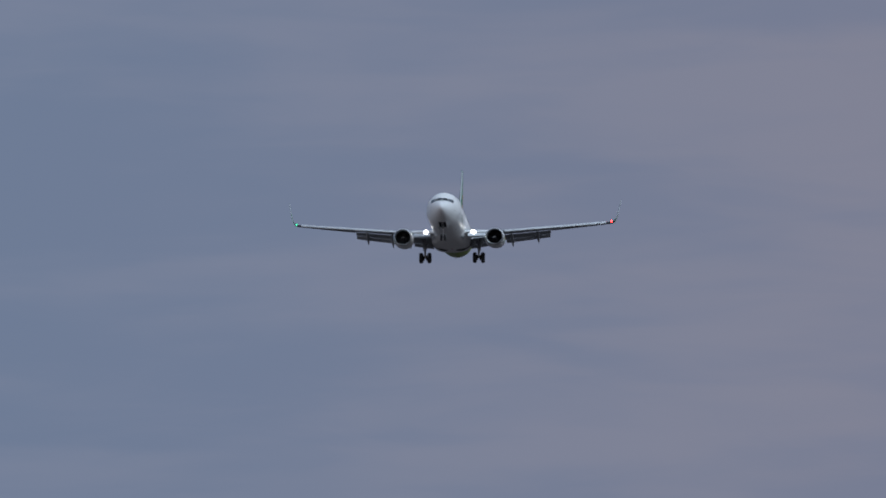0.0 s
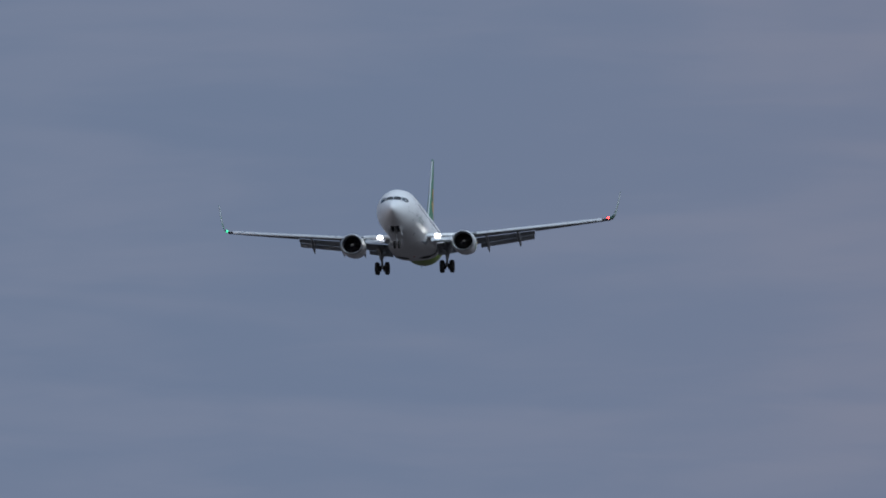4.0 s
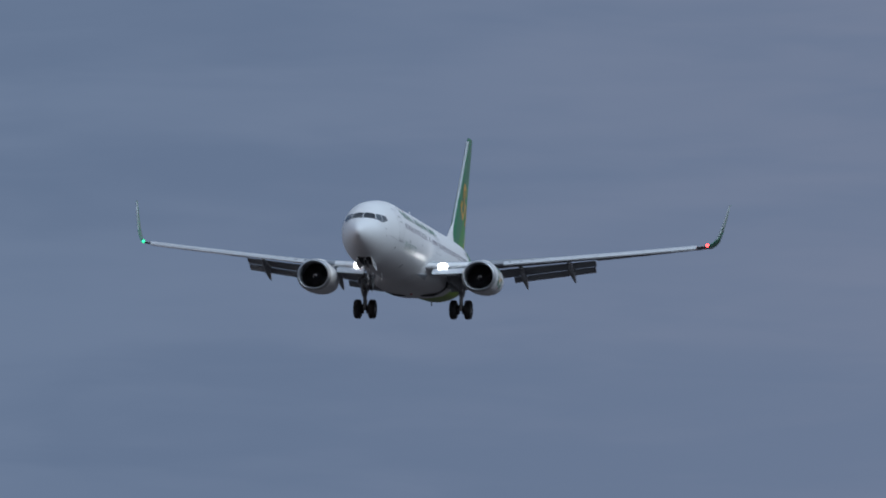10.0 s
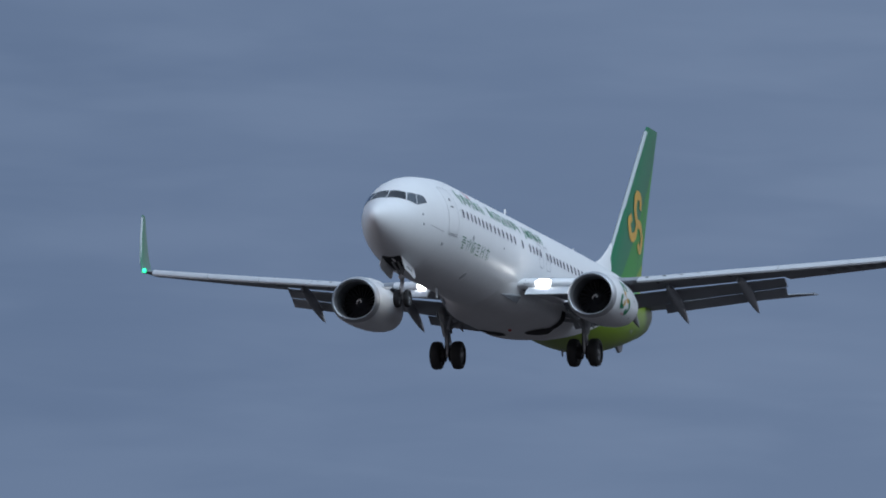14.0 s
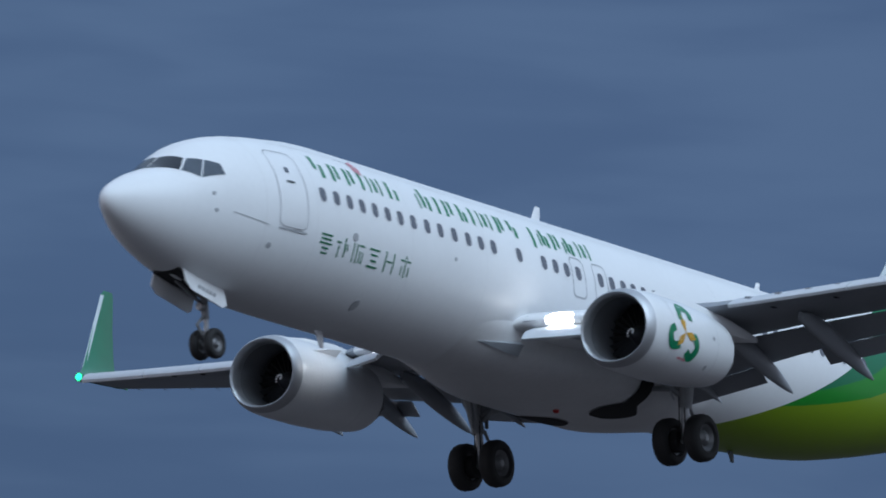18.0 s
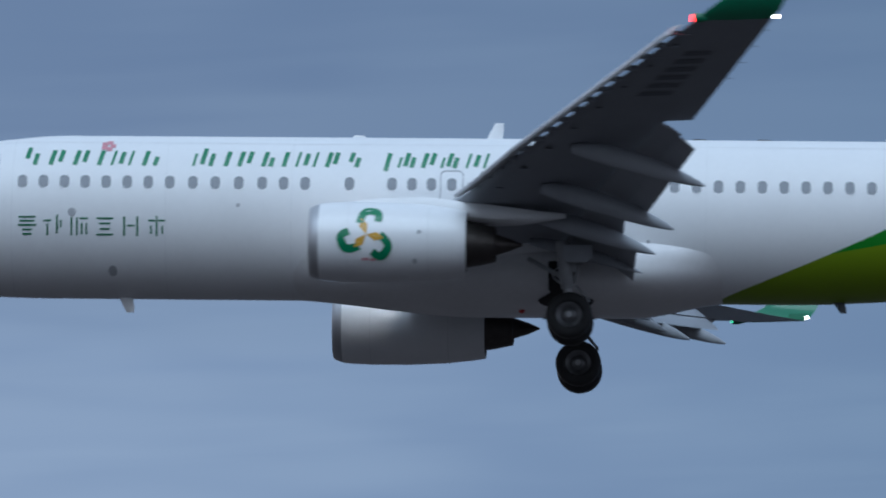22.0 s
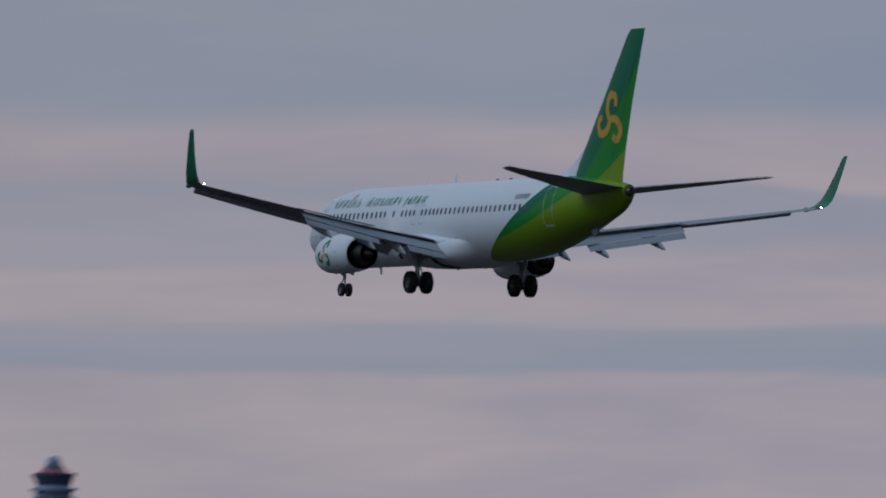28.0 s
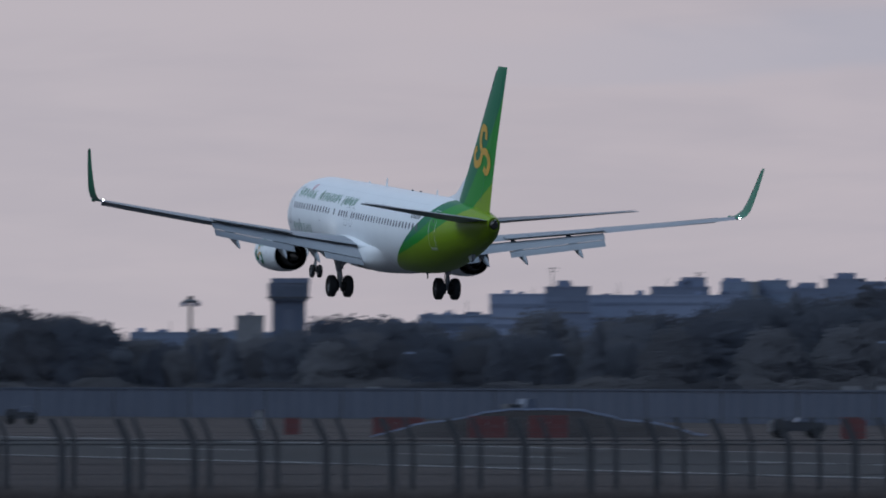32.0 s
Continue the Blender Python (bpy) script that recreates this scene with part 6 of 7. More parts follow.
def make_tree(seed, h, w, pointed, leafy):
    rnd = random.Random(seed + 99)
    t = tagged(new("tree"), "dark pointed evergreen tree in a belt behind the fence" if pointed else "dark rounded leafy tree in a belt behind the fence", "tree", "tree belt")
    bm = bmesh.new()
    rod(bm, (0, 0, 0), (0.1, 0, h * 0.35), 0.22, 0.16, 7)
    rod(bm, (0.1, 0, h * 0.35), (0.0, 0.1, h * 0.9), 0.16, 0.04, 6)
    part("trunk", bm, M_TRUNK, t)
    for k in range(6):
        bm = bmesh.new()
        a = rnd.uniform(0, 6.28)
        z = h * rnd.uniform(0.25, 0.6)
        rod(bm, (0, 0, z), (w * 0.36 * math.cos(a), w * 0.36 * math.sin(a), z + h * 0.2), 0.07, 0.02, 5)
        part("limb", bm, M_TRUNK, t)
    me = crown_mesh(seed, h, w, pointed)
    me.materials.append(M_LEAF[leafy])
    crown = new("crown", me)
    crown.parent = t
    return t


# tops of the belt along the bearing: (degrees, metres)
belt_top = curve_of([156.5, 157.3, 157.9, 158.6, 159.3, 159.9, 160.1, 160.3, 160.55, 160.85, 161.3, 161.8, 162.3, 162.8, 163.2, 163.6, 164.0, 164.3, 164.9, 165.3, 165.8, 166.2, 166.6, 167.2],
                    [15.0, 14.8, 14.2, 11.0, 10.4, 9.8, 10.6, 12.6, 10.2, 10.2, 11.6, 12.9, 13.2, 12.8, 11.2, 10.2, 10.2, 9.2, 10.0, 8.6, 8.2, 11.0, 11.8, 11.6])
rnd = random.Random(5)
kinds = [make_tree(k, 10.0, (5.4, 6.4, 4.4, 7.2, 4.0, 5.8, 7.6)[k], k in (2, 4), k % 2) for k in range(7)]
az = 156.4
count = 0
while az < 167.3:
    for row, (d0, hk) in enumerate(((1385, 0.84), (1415, 0.93), (1450, 1.0))):
        d = d0 + rnd.uniform(-12, 12)
        a = az + rnd.uniform(-0.06, 0.06) + 0.05 * row
        h = belt_top(a) * hk * rnd.uniform(0.80, 1.08)
        m = site(a, d, -0.1, rnd.uniform(-25, 25))
        src = kinds[rnd.randrange(7) if count >= 7 else count]
        if count < 7:
            ob = src
            ob.matrix_world = m
        else:
            ob = copy_thing(src, m)
        k = h / 10.0
        wide = rnd.uniform(0.85, 1.25)
        ob.scale = (k * wide, k * wide, k)
        count += 1
    az += 0.11


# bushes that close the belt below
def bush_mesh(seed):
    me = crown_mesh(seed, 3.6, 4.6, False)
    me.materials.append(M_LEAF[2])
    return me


bush_meshes = [bush_mesh(40 + k) for k in range(4)]
az = 156.35
count = 0
while az < 167.35:
    for d in (1364, 1374):
        bush = tagged(new("bush", bush_meshes[count % 4]), "dark dense bush at the foot of the trees", "bush", "bushes below the trees")
        bush.matrix_world = site(az + rnd.uniform(-0.04, 0.04), d + rnd.uniform(-3, 3), -0.3, rnd.uniform(-25, 25))
        k = rnd.uniform(0.5, 0.95)
        bush.scale = (k * 1.5, k, k)
        count += 1
    az += 0.10


# ---- car park before the belt ----
def street_lamp(az, h):
    t = thing("street_lamp", site(az, 1338), "grey street lamp with a pale head before the trees", "street lamp", "car park lamps")
    bm = bmesh.new()
    rod(bm, (0, 0, 0), (0, 0, h), 0.09, 0.06, 8)
    pole = part("pole", bm, M_GALV, t)
    bm = bmesh.new()
    rod(bm, (0, 0, h - 0.05), (0.7, 0, h + 0.12), 0.05, 0.04, 6)
    part("arm", bm, M_GALV, t)
    bm = bmesh.new()
    box(bm, 0.5, 1.5, -0.2, 0.2, h + 0.05, h + 0.26)
    part("lamp_head", bm, M_CONCRETE, t, "pale lamp head", smooth=False)


for az, h in ((162.36, 7.6), (162.10, 6.9), (161.96, 7.9), (161.53, 7.5), (163.9, 6.2), (164.6, 6.4), (160.9, 7.2)):
    street_lamp(az, h)


def white_van(az, w, h):
    v = thing("white_van", site(az, 1330), "white van parked behind the sheet fence", "van", "parked vans")
    bm = bmesh.new()
    loft([[(-w / 2, y, 0.4), (w / 2, y, 0.4), (w / 2, y, h * 0.55), (w / 2 - 0.5, y, h), (-w / 2 + 0.05, y, h)] for y in (-0.9, 0.9)], bm)
    part("body", bm, M_LINEPAINT, v, smooth=False)
    slab(v, "windscreen", M_GLASS_FAR, w / 2 - 0.62, w / 2 - 0.1, -0.93, -0.88, h * 0.58, h * 0.86)
    for wx in (-w * 0.3, w * 0.3):
        for wy in (-0.8, 0.8):
            bm = bmesh.new()
            spun(bm, [(-0.1, 0.08), (-0.1, 0.36), (0.1, 0.36), (0.1, 0.08)], (wx, wy, 0.36), "y", 14, caps=(True, True))
            part("wheel", bm, M_TYRE, v)


for az, w, h in ((162.27, 3.6, 2.94), (162.46, 2.6, 2.94), (162.06, 2.4, 2.9), (164.72, 1.9, 2.85)):
    white_van(az, w, h)


# ---- sheet fence on the far side ----
far_fence = tagged(new("sheet_fence"), "long blue-grey sheet-metal fence with tall posts", "fence")
length_az = [156.6 + 0.36 * k for k in range(31)]
dist = curve_of([156.6, 162.0, 164.4, 167.6], [830, 960, 1120, 1270])
for a0, a1 in zip(length_az, length_az[1:]):
    p, q = site(a0, dist(a0)).translation, site(a1, dist(a1)).translation
    v = q - p
    m = Matrix.Translation(p) @ Matrix.Rotation(math.atan2(v.y, v.x), 4, "Z")
    bm = bmesh.new()
    n = 12
    prof = [(v.length * i / n, 0.04 if i % 2 else -0.04) for i in range(n + 1)]
    lo = [bm.verts.new(m @ Vector((x, y, 0.0))) for x, y in prof]
    hi = [bm.verts.new(m @ Vector((x, y, 2.75))) for x, y in prof]
    for i in range(n):
        bm.faces.new((lo[i], lo[i + 1], hi[i + 1], hi[i]))
    panel = part("fence_panel", bm, M_SHEET, far_fence, smooth=False)
    bm = bmesh.new()
    box(bm, 0, v.length, -0.1, 0.1, 2.72, 2.86, m)
    part("top_rail", bm, M_SHEET, panel, smooth=False)
    bm = bmesh.new()
    rod(bm, p, p + Vector((0, 0, 3.9)), 0.09, 0.07, 6)
    box(bm, -0.35, 0.35, -0.1, 0.1, 3.85, 3.95, Matrix.Translation(p))
    part("post", bm, M_GALV, far_fence)


# ---- works on the airfield: mound, barriers, vehicles ----
def mound_height(x):
    return 1.05 * math.exp(-(x / 9.5) ** 8) + 0.75 * math.exp(-(x / 4.6) ** 4) + 0.03 * math.sin(3 * x)


mound = thing("earth_mound", site(bearing(955, 32), 792), "low earth mound with a pale kerb along its top", "mound")
rings = []
for i in range(25):
    x = -11 + 22 * i / 24
    h = mound_height(x)
    rings.append([(x, -3.0, -0.1), (x, -1.2, h * 0.7), (x, 0, h), (x, 1.5, h * 0.6), (x, 3.5, -0.1)])
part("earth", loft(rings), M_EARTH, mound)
bm = bmesh.new()
rings = []
for i in range(25):
    x = -11 + 22 * i / 24
    h = mound_height(x)
    rings.append([(x, -0.12, h - 0.02), (x, 0.12, h - 0.02), (x, 0.12, h + 0.11), (x, -0.12, h + 0.11)])
part("kerb", loft(rings, bm), M_CONCRETE, mound, "pale kerb strip", smooth=False)


def barrier(x, t, d, w, h, tilt=0.0):
    b = thing("traffic_barrier", site(bearing(x, t), d, 0, tilt), "orange-red plastic works barrier on the grass", "barrier", "works barriers")
    n = max(1, round(w / 1.3))
    for i in range(n):
        x0 = -w / 2 + w * i / n
        bm = bmesh.new()
        loft([[(xx, -0.22, 0), (xx, 0.22, 0), (xx, 0.10, h), (xx, -0.10, h)] for xx in (x0 + 0.03, x0 + w / n - 0.03)], bm)
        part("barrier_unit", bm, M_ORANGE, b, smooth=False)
    bm = bmesh.new()
    box(bm, -w / 2, w / 2, -0.125, 0.125, h * 0.62, h * 0.74)
    part("pale_band", bm, M_LINEPAINT, b, smooth=False)


for x, d, w, h in ((517, 830, 1.1, 1.15), (715, 815, 2.8, 1.2), (862, 786, 2.5, 1.4), (970, 786, 2.6, 1.45), (1511, 770, 1.6, 1.2)):
    barrier(x, 32, d, w, h)
for x, d, w, h in ((845, 800, 1.5, 1.3), (995, 800, 2.6, 1.15), (40, 800, 3.2, 1.3)):
    barrier(x, 31, d, w, h)


def works_vehicle(x, t, d, turn, long=4.6, tall=2.1):
    v = thing("works_vehicle", site(bearing(x, t), d, 0, turn), "dark works truck parked on the grass", "truck")
    bm = bmesh.new()
    loft([[(-long / 2, y, 0.45), (long / 2, y, 0.45), (long / 2, y, 1.0), (long * 0.12, y, 1.05), (-long / 2, y, 1.1)] for y in (-0.85, 0.85)], bm)
    body = part("body", bm, M_CAR, v, smooth=False)
    bm = bmesh.new()
    loft([[(-0.1 + 0.2 * k, y, 1.05 + 0.0 * k), (long / 2 - 0.1, y, 1.0), (long / 2 - 0.5, y, tall), (0.1, y, tall)] for k, y in ((0, -0.8), (0, 0.8))], bm)
    part("cab", bm, M_GLASS_FAR, v, smooth=False)
    slab(v, "load", M_CAR, -long / 2 + 0.1, -0.25, -0.8, 0.8, 1.1, tall * 0.86)
    for wx in (-long * 0.32, long * 0.32):
        for wy in (-0.8, 0.8):
            bm = bmesh.new()
            spun(bm, [(-0.12, 0.1), (-0.12, 0.4), (0.12, 0.4), (0.12, 0.1)], (wx, wy, 0.4), "y", 16, caps=(True, True))
            part("wheel", bm, M_TYRE, v)
    return v


works_vehicle(922, 32, 801, 20, 2.4, 2.5)
works_vehicle(1410, 32, 780, 10, 3.4, 1.35)


def excavator(x, t, d, turn):
    e = thing("excavator", site(bearing(x, t), d, 0, turn), "small yellow excavator with a raised boom on the grass", "excavator")
    for sd in (-0.8, 0.8):
        bm = bmesh.new()
        loft([[(-1.35, y, 0.25), (-1.1, y, 0.0), (1.1, y, 0.0), (1.35, y, 0.25), (1.35, y, 0.45), (1.1, y, 0.62), (-1.1, y, 0.62), (-1.35, y, 0.45)] for y in (sd - 0.22, sd + 0.22)], bm)
        part("track", bm, M_TYRE, e, "black crawler track", smooth=False)
    bm = bmesh.new()
    loft([[(-1.5, y, 0.75), (0.9, y, 0.75), (0.9, y, 1.35), (-1.2, y, 1.45), (-1.5, y, 1.2)] for y in (-0.9, 0.9)], bm)
    part("house", bm, M_DIGGER, e, "yellow engine house", smooth=False)
    bm = bmesh.new()
    loft([[(-0.1, y, 1.35), (0.95, y, 1.3), (0.85, y, 2.35), (0.0, y, 2.4)] for y in (-0.9, 0.0)], bm)
    cab = part("cab", bm, M_CAR, e, "dark cab", smooth=False)
    slab(cab, "cab_window", M_GLASS_FAR, 0.1, 0.75, -0.93, -0.88, 1.6, 2.25)
    for name, a, b, r in (("boom", (0.7, 0.3, 1.2), (2.1, 0.3, 2.7), 0.17), ("arm", (2.05, 0.3, 2.7), (3.1, 0.3, 1.5), 0.13)):
        bm = bmesh.new()
        rod(bm, a, b, r, r * 0.8, 6)
        part(name, bm, M_DIGGER, e, smooth=False)
    bm = bmesh.new()
    loft([[(2.8, y, 1.5), (3.3, y, 1.45), (3.2, y, 0.85), (2.7, y, 1.05)] for y in (0.0, 0.6)], bm)
    part("bucket", bm, M_CAR, e, smooth=False)


excavator(1205, 31, 792, 15)


def pickup(x, t, d, turn):
    v = works_vehicle(x, t, d, turn, 3.8, 1.7)
    v["label"] = "pale works pickup with a lit red warning lamp"
    slab(v, "bonnet", M_LINEPAINT, 1.25, 1.88, -0.83, 0.83, 1.0, 1.12)
    slab(v, "side_board", M_LINEPAINT, -1.9, -0.2, -0.87, -0.82, 0.95, 1.25)
    slab(v, "lamp_post", M_GALV, -0.05, 0.05, -0.05, 0.05, 1.7, 2.35)
    slab(v, "warning_lamp", M_REDLIGHT, -0.22, 0.22, -0.12, 0.12, 2.35, 2.5, "lit red warning lamp")


pickup(1330, 31, 786, 10)
works_vehicle(37, 32, 1000, 0, 2.6, 1.5)
hut = thing("site_hut", site(bearing(458, 32), 900), "small white site cabinet", "cabinet")
slab(hut, "body", M_LINEPAINT, -0.35, 0.35, -0.3, 0.3, 0, 1.5)
slab(hut, "lid", M_CONCRETE_DARK, -0.4, 0.4, -0.35, 0.35, 1.5, 1.56)


# ---- the near fence: bent-top posts, rails, wire ----
def wire_fence(az0, d, spacing, count, label, knee, top, lean, thick, skew):
    f = thing("wire_fence", site(az0, d, 0, skew), label, "fence")
    w = spacing * count
    for i in range(count + 1):
        x = -w / 2 + spacing * i
        bm = bmesh.new()
        box(bm, x - thick / 2, x + thick / 2, -thick / 2, thick / 2, 0, knee)
        post = part("post", bm, M_POST, f, smooth=False)
        bm = bmesh.new()
        loft([[(x + a + k, y, z) for k, y in ((-thick / 2, -thick / 2), (thick / 2, -thick / 2), (thick / 2, thick / 2), (-thick / 2, thick / 2))] for a, z in ((0, knee - 0.02), (-lean * 0.25, knee + (top - knee) * 0.3), (-lean, top))], bm)
        part("bent_arm", bm, M_POST, post, smooth=False)
    for z, r in ((knee, 0.034), (knee * 0.52, 0.012), (0.12, 0.014)):
        bm = bmesh.new()
        rod(bm, (-w / 2, 0, z), (w / 2, 0, z), r, r, 6)
        part("rail", bm, M_POST, f)
    for k in range(3):
        u = (k + 1) / 3
        bm = bmesh.new()
        rod(bm, (-w / 2 - lean * u, 0, knee + (top - knee) * u), (w / 2 - lean * u, 0, knee + (top - knee) * u), 0.006, 0.006, 4)
        part("barbed_wire", bm, M_POST, f)
    verts, faces = [], []
    for i in range(int(w / 0.11)):
        x = -w / 2 + 0.11 * i
        for sgn in (1, -1):
            n = len(verts)
            r = 0.0035
            x1 = x + sgn * knee * 0.55
            verts += [(x - r, -0.03, 0.1), (x + r, -0.03, 0.1), (x1 + r, -0.03, knee), (x1 - r, -0.03, knee)]
            faces.append((n, n + 1, n + 2, n + 3))
    me = bpy.data.meshes.new("wire_mesh")
    me.from_pydata(verts, [], faces)
    me.materials.append(M_POST)
    mesh = new("wire_mesh", me)
    mesh.parent = f
    tagged(mesh, "fine diagonal wire netting", kind="stuff")
    return f


wire_fence(163.7, 370, 2.02, 26, "grey wire fence with bent-over post tops", 1.92, 2.70, 0.34, 0.22, 0.0)
wire_fence(163.58, 425, 2.38, 24, "thinner second wire fence behind the first", 1.75, 2.55, 0.32, 0.17, 0.0)

# tall straw before the fence
verts, faces = [], []
for k in range(60000):
    a = rnd.uniform(159.9, 167.5)
    d = rnd.uniform(318, 366)
    h = rnd.uniform(0.25, 1.0) * rnd.uniform(0.6, 1.1)
    c = site(a, d).translation
    e = Vector((rnd.uniform(-0.2, 0.2), rnd.uniform(-0.2, 0.2), h))
    n = len(verts)
    verts += [c + Vector((-0.012, 0.012, 0)), c + Vector((0.012, -0.012, 0)), c + e]
    faces.append((n, n + 1, n + 2))
me = bpy.data.meshes.new("straw")
me.from_pydata(verts, [], faces)
me.materials.append(M_STRAW)
tagged(new("tall_grass", me), "tall dry straw along the fence", "grass", kind="stuff")


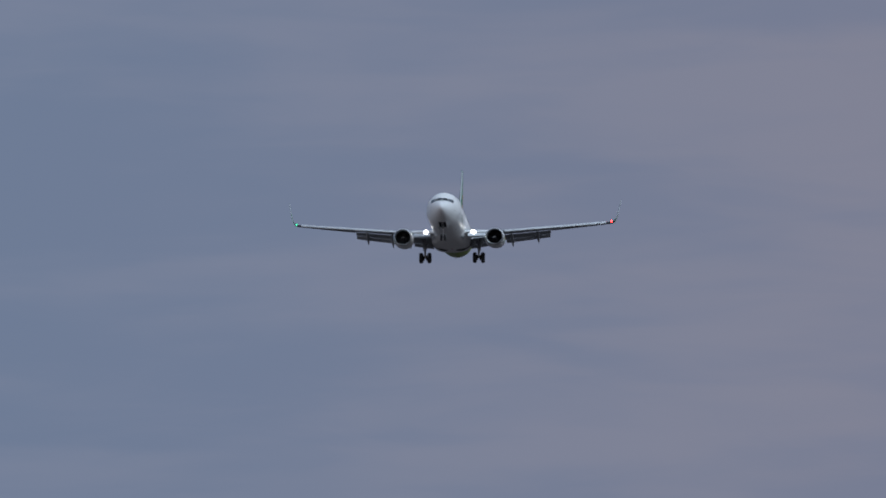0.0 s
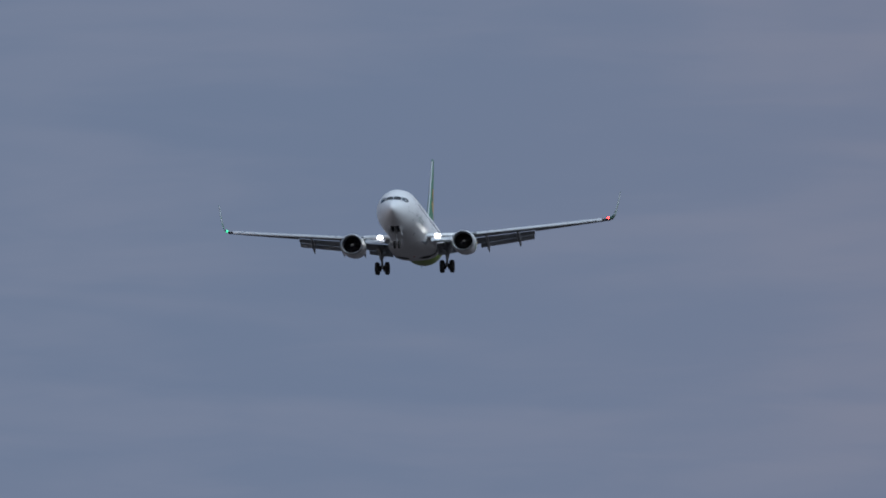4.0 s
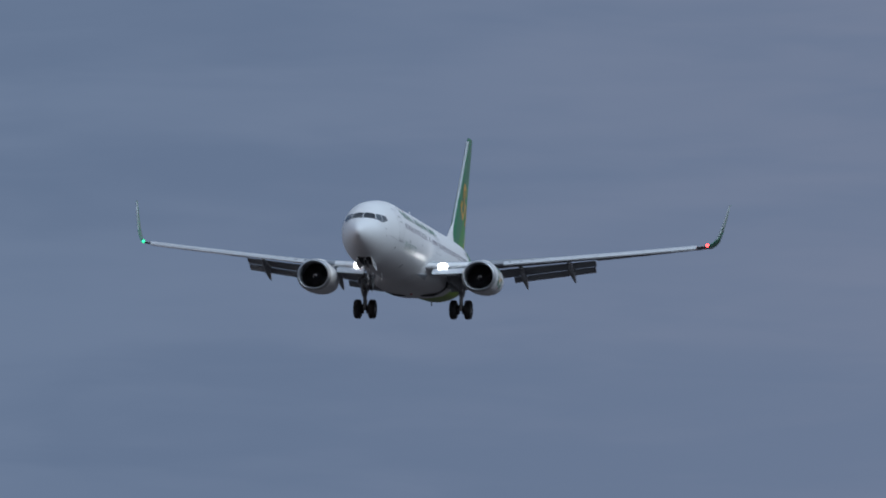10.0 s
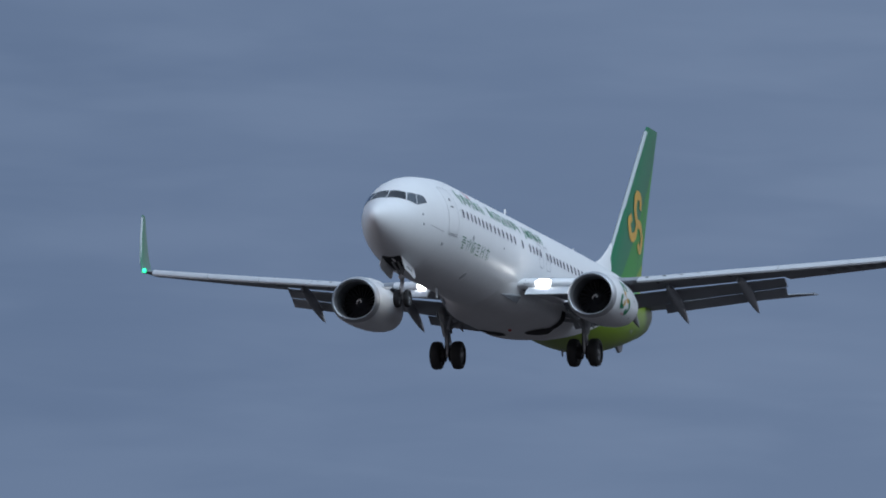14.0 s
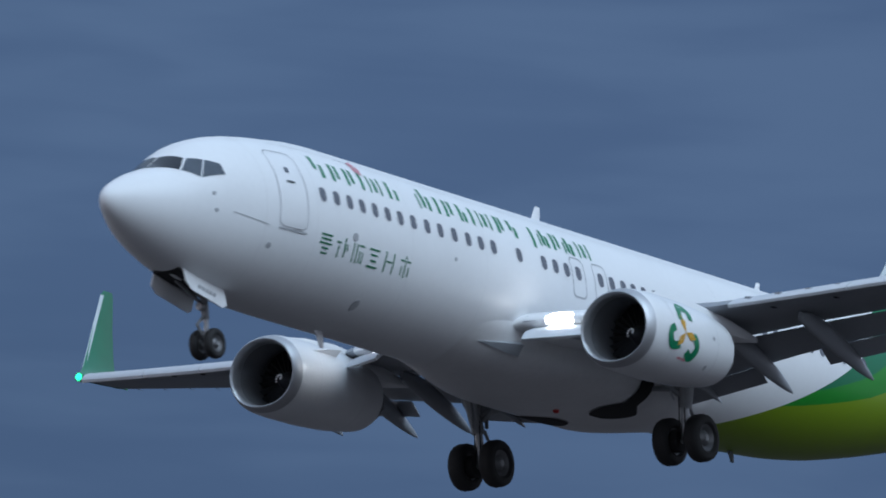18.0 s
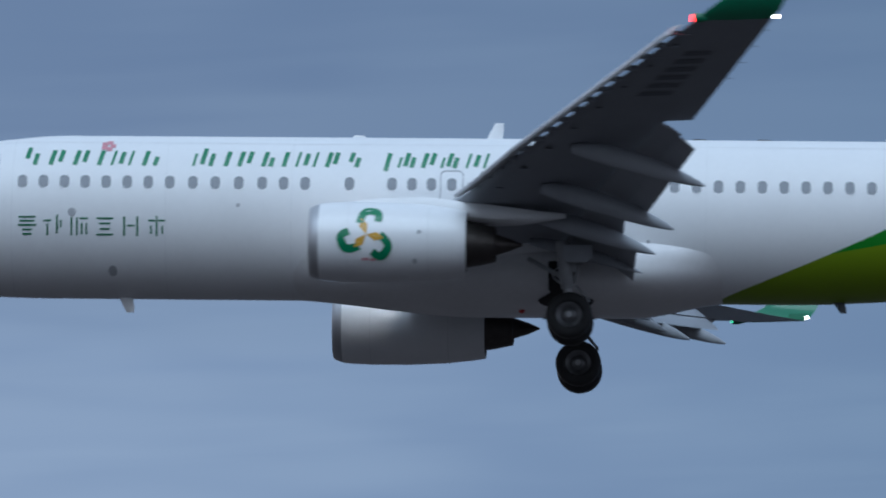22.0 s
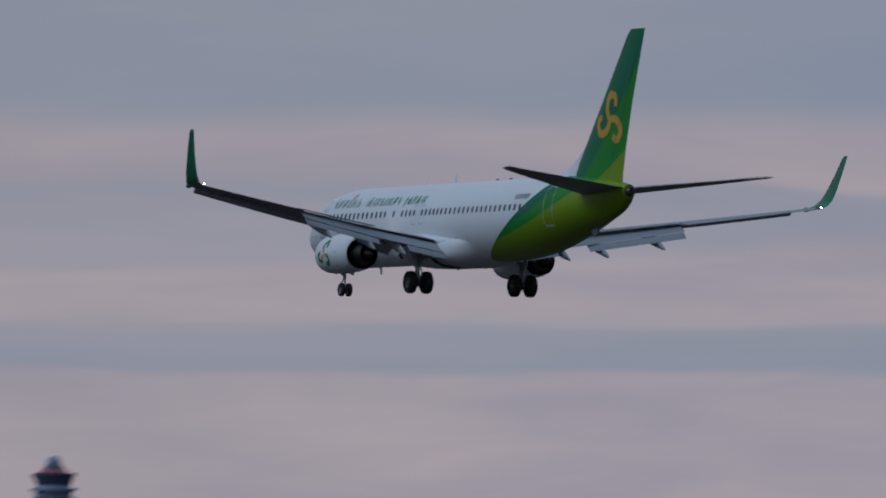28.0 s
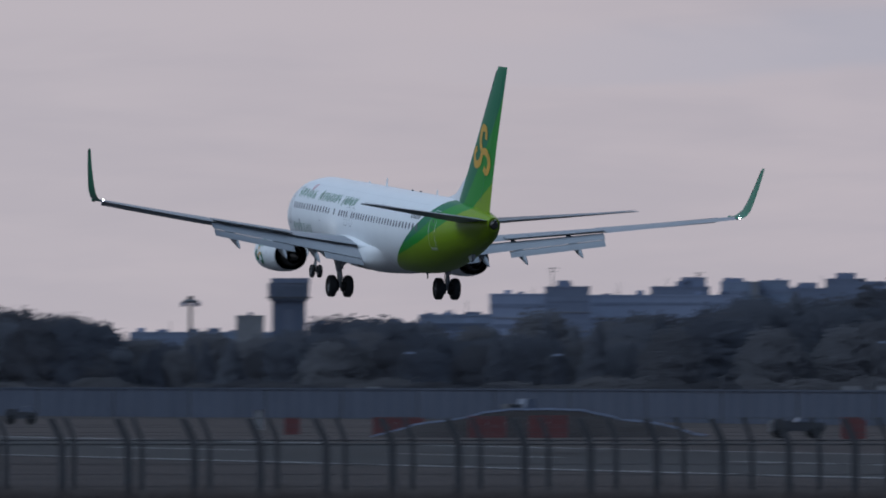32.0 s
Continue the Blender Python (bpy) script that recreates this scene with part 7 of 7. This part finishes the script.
# ---- what moves ----
def motions():
    walk(airliner, [
        (0.0, pose(1263.67, 73.65, 113.94, 0.34, -3.18, 179.83)),
        (0.25, pose(1248.15, 75.32, 112.09, 0.32, -2.89, 179.89)),
        (0.5, pose(1232.70, 76.99, 110.31, 0.30, -2.63, 179.94)),
        (0.75, pose(1216.96, 78.73, 108.65, 0.27, -2.46, 179.97)),
        (1.0, pose(1201.58, 80.52, 107.11, 0.27, -2.37, 179.99)),
        (1.25, pose(1187.27, 82.34, 105.73, 0.34, -2.36, 180.01)),
        (1.5, pose(1173.44, 84.22, 104.47, 0.44, -2.40, 180.03)),
        (1.75, pose(1159.87, 86.17, 103.32, 0.57, -2.50, 180.03)),
        (2.0, pose(1146.26, 88.15, 102.19, 0.72, -2.60, 180.01)),
        (2.25, pose(1132.10, 90.14, 100.98, 0.85, -2.65, 179.99)),
        (2.5, pose(1117.83, 92.11, 99.73, 0.98, -2.68, 179.96)),
        (2.75, pose(1103.79, 94.05, 98.44, 1.15, -2.70, 179.94)),
        (3.0, pose(1089.78, 95.94, 97.08, 1.31, -2.72, 179.92)),
        (3.25, pose(1075.67, 97.74, 95.62, 1.40, -2.73, 179.90)),
        (3.5, pose(1061.54, 99.44, 94.06, 1.46, -2.75, 179.89)),
        (3.75, pose(1047.45, 101.05, 92.41, 1.53, -2.79, 179.87)),
        (4.0, pose(1033.25, 102.52, 90.61, 1.58, -2.81, 179.86)),
        (4.25, pose(1018.76, 103.77, 88.55, 1.56, -2.77, 179.86)),
        (4.5, pose(1004.16, 104.90, 86.37, 1.50, -2.71, 179.87)),
        (4.75, pose(989.61, 105.97, 84.16, 1.42, -2.67, 179.88)),
        (5.0, pose(975.07, 106.96, 81.88, 1.30, -2.64, 179.89)),
        (5.25, pose(960.55, 107.88, 79.54, 1.16, -2.62, 179.91)),
        (5.5, pose(946.02, 108.73, 77.18, 0.99, -2.60, 179.92)),
        (5.75, pose(931.49, 109.53, 74.80, 0.81, -2.60, 179.94)),
        (6.0, pose(916.94, 110.29, 72.41, 0.62, -2.60, 179.95)),
        (6.25, pose(902.37, 111.02, 70.04, 0.43, -2.61, 179.97)),
        (6.5, pose(887.78, 111.73, 67.70, 0.24, -2.63, 179.98)),
        (6.75, pose(873.20, 112.43, 65.40, 0.05, -2.67, 179.99)),
        (7.0, pose(858.59, 113.04, 63.07, -0.14, -2.70, 180.00)),
        (7.25, pose(843.88, 113.45, 60.65, -0.35, -2.68, 180.03)),
        (7.5, pose(829.10, 113.77, 58.25, -0.54, -2.64, 180.05)),
        (7.75, pose(814.16, 114.08, 55.93, -0.70, -2.60, 180.06)),
        (8.0, pose(799.34, 114.39, 53.75, -0.83, -2.56, 180.07)),
        (8.25, pose(785.09, 114.75, 51.78, -0.94, -2.54, 180.07)),
        (8.5, pose(770.80, 115.14, 50.04, -1.02, -2.53, 180.06)),
        (8.75, pose(755.90, 115.60, 48.56, -1.05, -2.52, 180.04)),
        (9.0, pose(740.82, 116.04, 47.32, -1.06, -2.49, 180.02)),
        (9.25, pose(725.84, 116.36, 46.30, -1.06, -2.42, 180.04)),
        (9.5, pose(710.72, 116.72, 45.59, -1.05, -2.35, 180.06)),
        (9.75, pose(695.34, 117.24, 45.29, -1.03, -2.33, 180.07)),
        (10.0, pose(679.70, 117.94, 45.36, -1.00, -2.35, 180.06)),
        (10.25, pose(663.68, 118.92, 45.85, -0.95, -2.44, 180.02)),
        (10.5, pose(647.57, 120.04, 46.64, -0.88, -2.57, 179.96)),
        (10.75, pose(631.43, 121.33, 47.71, -0.76, -2.74, 179.89)),
        (11.0, pose(615.74, 122.49, 48.81, -0.62, -2.89, 179.84)),
        (11.25, pose(601.14, 123.17, 49.72, -0.48, -2.92, 179.89)),
        (11.5, pose(587.00, 123.79, 50.51, -0.37, -2.90, 179.97)),
        (11.75, pose(573.00, 124.59, 51.17, -0.36, -2.86, 180.03)),
        (12.0, pose(559.00, 125.61, 51.67, -0.41, -2.80, 180.06)),
        (12.25, pose(544.74, 127.03, 51.98, -0.53, -2.71, 180.04)),
        (12.5, pose(530.40, 128.65, 52.14, -0.66, -2.61, 179.99)),
        (12.75, pose(516.08, 130.52, 52.09, -0.74, -2.47, 179.90)),
        (13.0, pose(501.67, 132.17, 52.07, -0.78, -2.38, 179.82)),
        (13.25, pose(487.16, 133.00, 52.38, -0.75, -2.48, 179.82)),
        (13.5, pose(472.52, 133.61, 52.69, -0.69, -2.63, 179.85)),
        (13.75, pose(457.70, 134.34, 52.85, -0.58, -2.73, 179.86)),
        (14.0, pose(442.75, 135.04, 52.97, -0.42, -2.82, 179.85)),
        (14.25, pose(427.72, 135.70, 52.99, -0.21, -2.89, 179.85)),
        (14.5, pose(412.64, 136.32, 52.85, 0.01, -2.94, 179.84)),
        (14.75, pose(397.55, 136.91, 52.52, 0.22, -2.95, 179.83)),
        (15.0, pose(382.49, 137.45, 51.97, 0.40, -2.93, 179.82)),
        (15.25, pose(367.50, 137.96, 51.15, 0.51, -2.87, 179.81)),
        (15.5, pose(352.59, 138.42, 50.06, 0.55, -2.75, 179.81)),
        (15.75, pose(337.83, 138.75, 48.63, 0.52, -2.56, 179.82)),
        (16.0, pose(323.13, 139.08, 47.27, 0.44, -2.38, 179.82)),
        (16.25, pose(308.51, 139.49, 46.22, 0.28, -2.29, 179.82)),
        (16.5, pose(293.81, 139.97, 45.56, 0.14, -2.26, 179.82)),
        (16.75, pose(278.93, 140.40, 45.49, 0.10, -2.28, 179.85)),
        (17.0, pose(263.80, 141.02, 45.79, 0.18, -2.31, 179.90)),
        (17.25, pose(247.11, 141.59, 46.33, 0.45, -2.27, 180.00)),
        (17.5, pose(232.47, 143.14, 47.08, 0.78, -2.19, 180.10)),
        (17.75, pose(223.25, 147.12, 48.18, 1.15, -2.04, 180.18)),
        (18.0, pose(216.29, 153.09, 49.53, 1.38, -1.96, 180.24)),
        (18.25, pose(209.62, 161.06, 51.07, 1.20, -2.13, 180.27)),
        (18.5, pose(203.93, 170.81, 52.71, 0.88, -2.33, 180.27)),
        (18.75, pose(200.32, 182.58, 54.15, 0.62, -2.34, 180.25)),
        (19.0, pose(195.88, 195.60, 55.92, 0.40, -2.36, 180.21)),
        (19.25, pose(187.31, 208.21, 58.85, 0.31, -2.62, 180.18)),
        (19.5, pose(176.94, 220.97, 61.70, 0.22, -2.85, 180.15)),
        (19.75, pose(166.83, 234.70, 63.05, -0.03, -2.77, 180.10)),
        (20.0, pose(154.42, 248.35, 64.17, -0.23, -2.60, 180.04)),
        (20.25, pose(137.41, 260.40, 66.28, -0.12, -2.48, 179.96)),
        (20.5, pose(117.60, 270.78, 68.19, 0.01, -2.35, 179.87)),
        (20.75, pose(96.30, 279.47, 68.81, -0.10, -2.23, 179.81)),
        (21.0, pose(73.09, 285.98, 69.06, -0.21, -2.09, 179.76)),
        (21.25, pose(47.65, 289.33, 69.67, -0.13, -1.91, 179.74)),
        (21.5, pose(21.56, 290.71, 70.09, -0.02, -1.70, 179.74)),
        (21.75, pose(-4.04, 291.18, 69.99, 0.02, -1.41, 179.79)),
        (22.0, pose(-30.23, 291.69, 69.53, -0.02, -1.16, 179.84)),
        (22.25, pose(-59.02, 293.80, 68.58, -0.22, -1.08, 179.86)),
        (22.5, pose(-88.65, 295.77, 67.44, -0.45, -1.10, 179.88)),
        (22.75, pose(-116.86, 297.39, 66.55, -0.57, -1.18, 179.90)),
        (23.0, pose(-145.03, 298.64, 65.57, -0.62, -1.37, 179.92)),
        (23.25, pose(-173.65, 298.94, 64.20, -0.62, -1.76, 179.90)),
        (23.5, pose(-202.49, 298.79, 62.75, -0.56, -2.19, 179.88)),
        (23.75, pose(-231.73, 298.63, 61.49, -0.46, -2.52, 179.86)),
        (24.0, pose(-260.78, 298.44, 60.51, -0.23, -2.78, 179.88)),
        (24.25, pose(-288.48, 298.62, 60.30, 0.31, -3.00, 179.97)),
        (24.5, pose(-316.01, 299.09, 60.29, 0.89, -3.11, 180.10)),
        (24.75, pose(-344.52, 299.65, 59.89, 1.24, -3.05, 180.25)),
        (25.0, pose(-373.16, 299.93, 59.15, 1.48, -2.89, 180.41)),
        (25.25, pose(-401.30, 299.53, 57.86, 1.64, -2.69, 180.54)),
        (25.5, pose(-428.53, 298.28, 56.14, 1.74, -2.46, 180.65)),
        (25.75, pose(-454.25, 296.05, 54.09, 1.80, -2.21, 180.74)),
        (26.0, pose(-478.45, 293.33, 51.66, 1.81, -1.92, 180.83)),
        (26.25, pose(-500.74, 290.05, 48.90, 1.77, -1.61, 180.89)),
        (26.5, pose(-520.72, 286.13, 45.88, 1.70, -1.30, 180.93)),
        (26.75, pose(-537.98, 281.50, 42.68, 1.61, -1.02, 180.94)),
        (27.0, pose(-552.10, 276.06, 39.40, 1.50, -0.79, 180.90)),
        (27.25, pose(-562.69, 269.72, 36.13, 1.39, -0.63, 180.82)),
        (27.5, pose(-569.40, 262.38, 33.00, 1.29, -0.57, 180.69)),
        (27.75, pose(-571.90, 254.30, 29.88, 1.16, -0.58, 180.49)),
        (28.0, pose(-571.47, 246.04, 27.23, 1.08, -0.68, 180.28)),
        (28.25, pose(-568.88, 237.97, 25.70, 1.13, -0.93, 180.07)),
        (28.5, pose(-564.71, 229.68, 24.55, 1.32, -1.22, 179.89)),
        (28.75, pose(-559.88, 220.64, 23.17, 1.78, -1.47, 179.79)),
        (29.0, pose(-554.00, 211.42, 21.81, 2.19, -1.70, 179.72)),
        (29.25, pose(-546.80, 202.36, 20.54, 2.18, -1.91, 179.63)),
        (29.5, pose(-538.92, 193.49, 19.34, 2.00, -2.10, 179.54)),
        (29.75, pose(-529.45, 184.49, 18.16, 1.77, -2.28, 179.45)),
        (30.0, pose(-522.65, 176.65, 17.16, 1.54, -2.43, 179.39)),
        (30.25, pose(-522.66, 170.94, 16.53, 1.38, -2.55, 179.36)),
        (30.5, pose(-528.28, 167.18, 16.01, 1.29, -2.66, 179.37)),
        (30.75, pose(-541.54, 166.26, 15.40, 1.33, -2.79, 179.41)),
        (31.0, pose(-558.12, 166.39, 14.78, 1.42, -2.96, 179.48)),
        (31.25, pose(-573.44, 165.98, 14.23, 1.49, -3.23, 179.59)),
        (31.5, pose(-588.84, 165.59, 13.73, 1.53, -3.47, 179.71)),
        (31.75, pose(-603.95, 165.28, 13.30, 1.47, -3.55, 179.78)),
        (32.0, pose(-619.18, 164.93, 12.88, 1.37, -3.59, 179.83)),
    ])


motions()
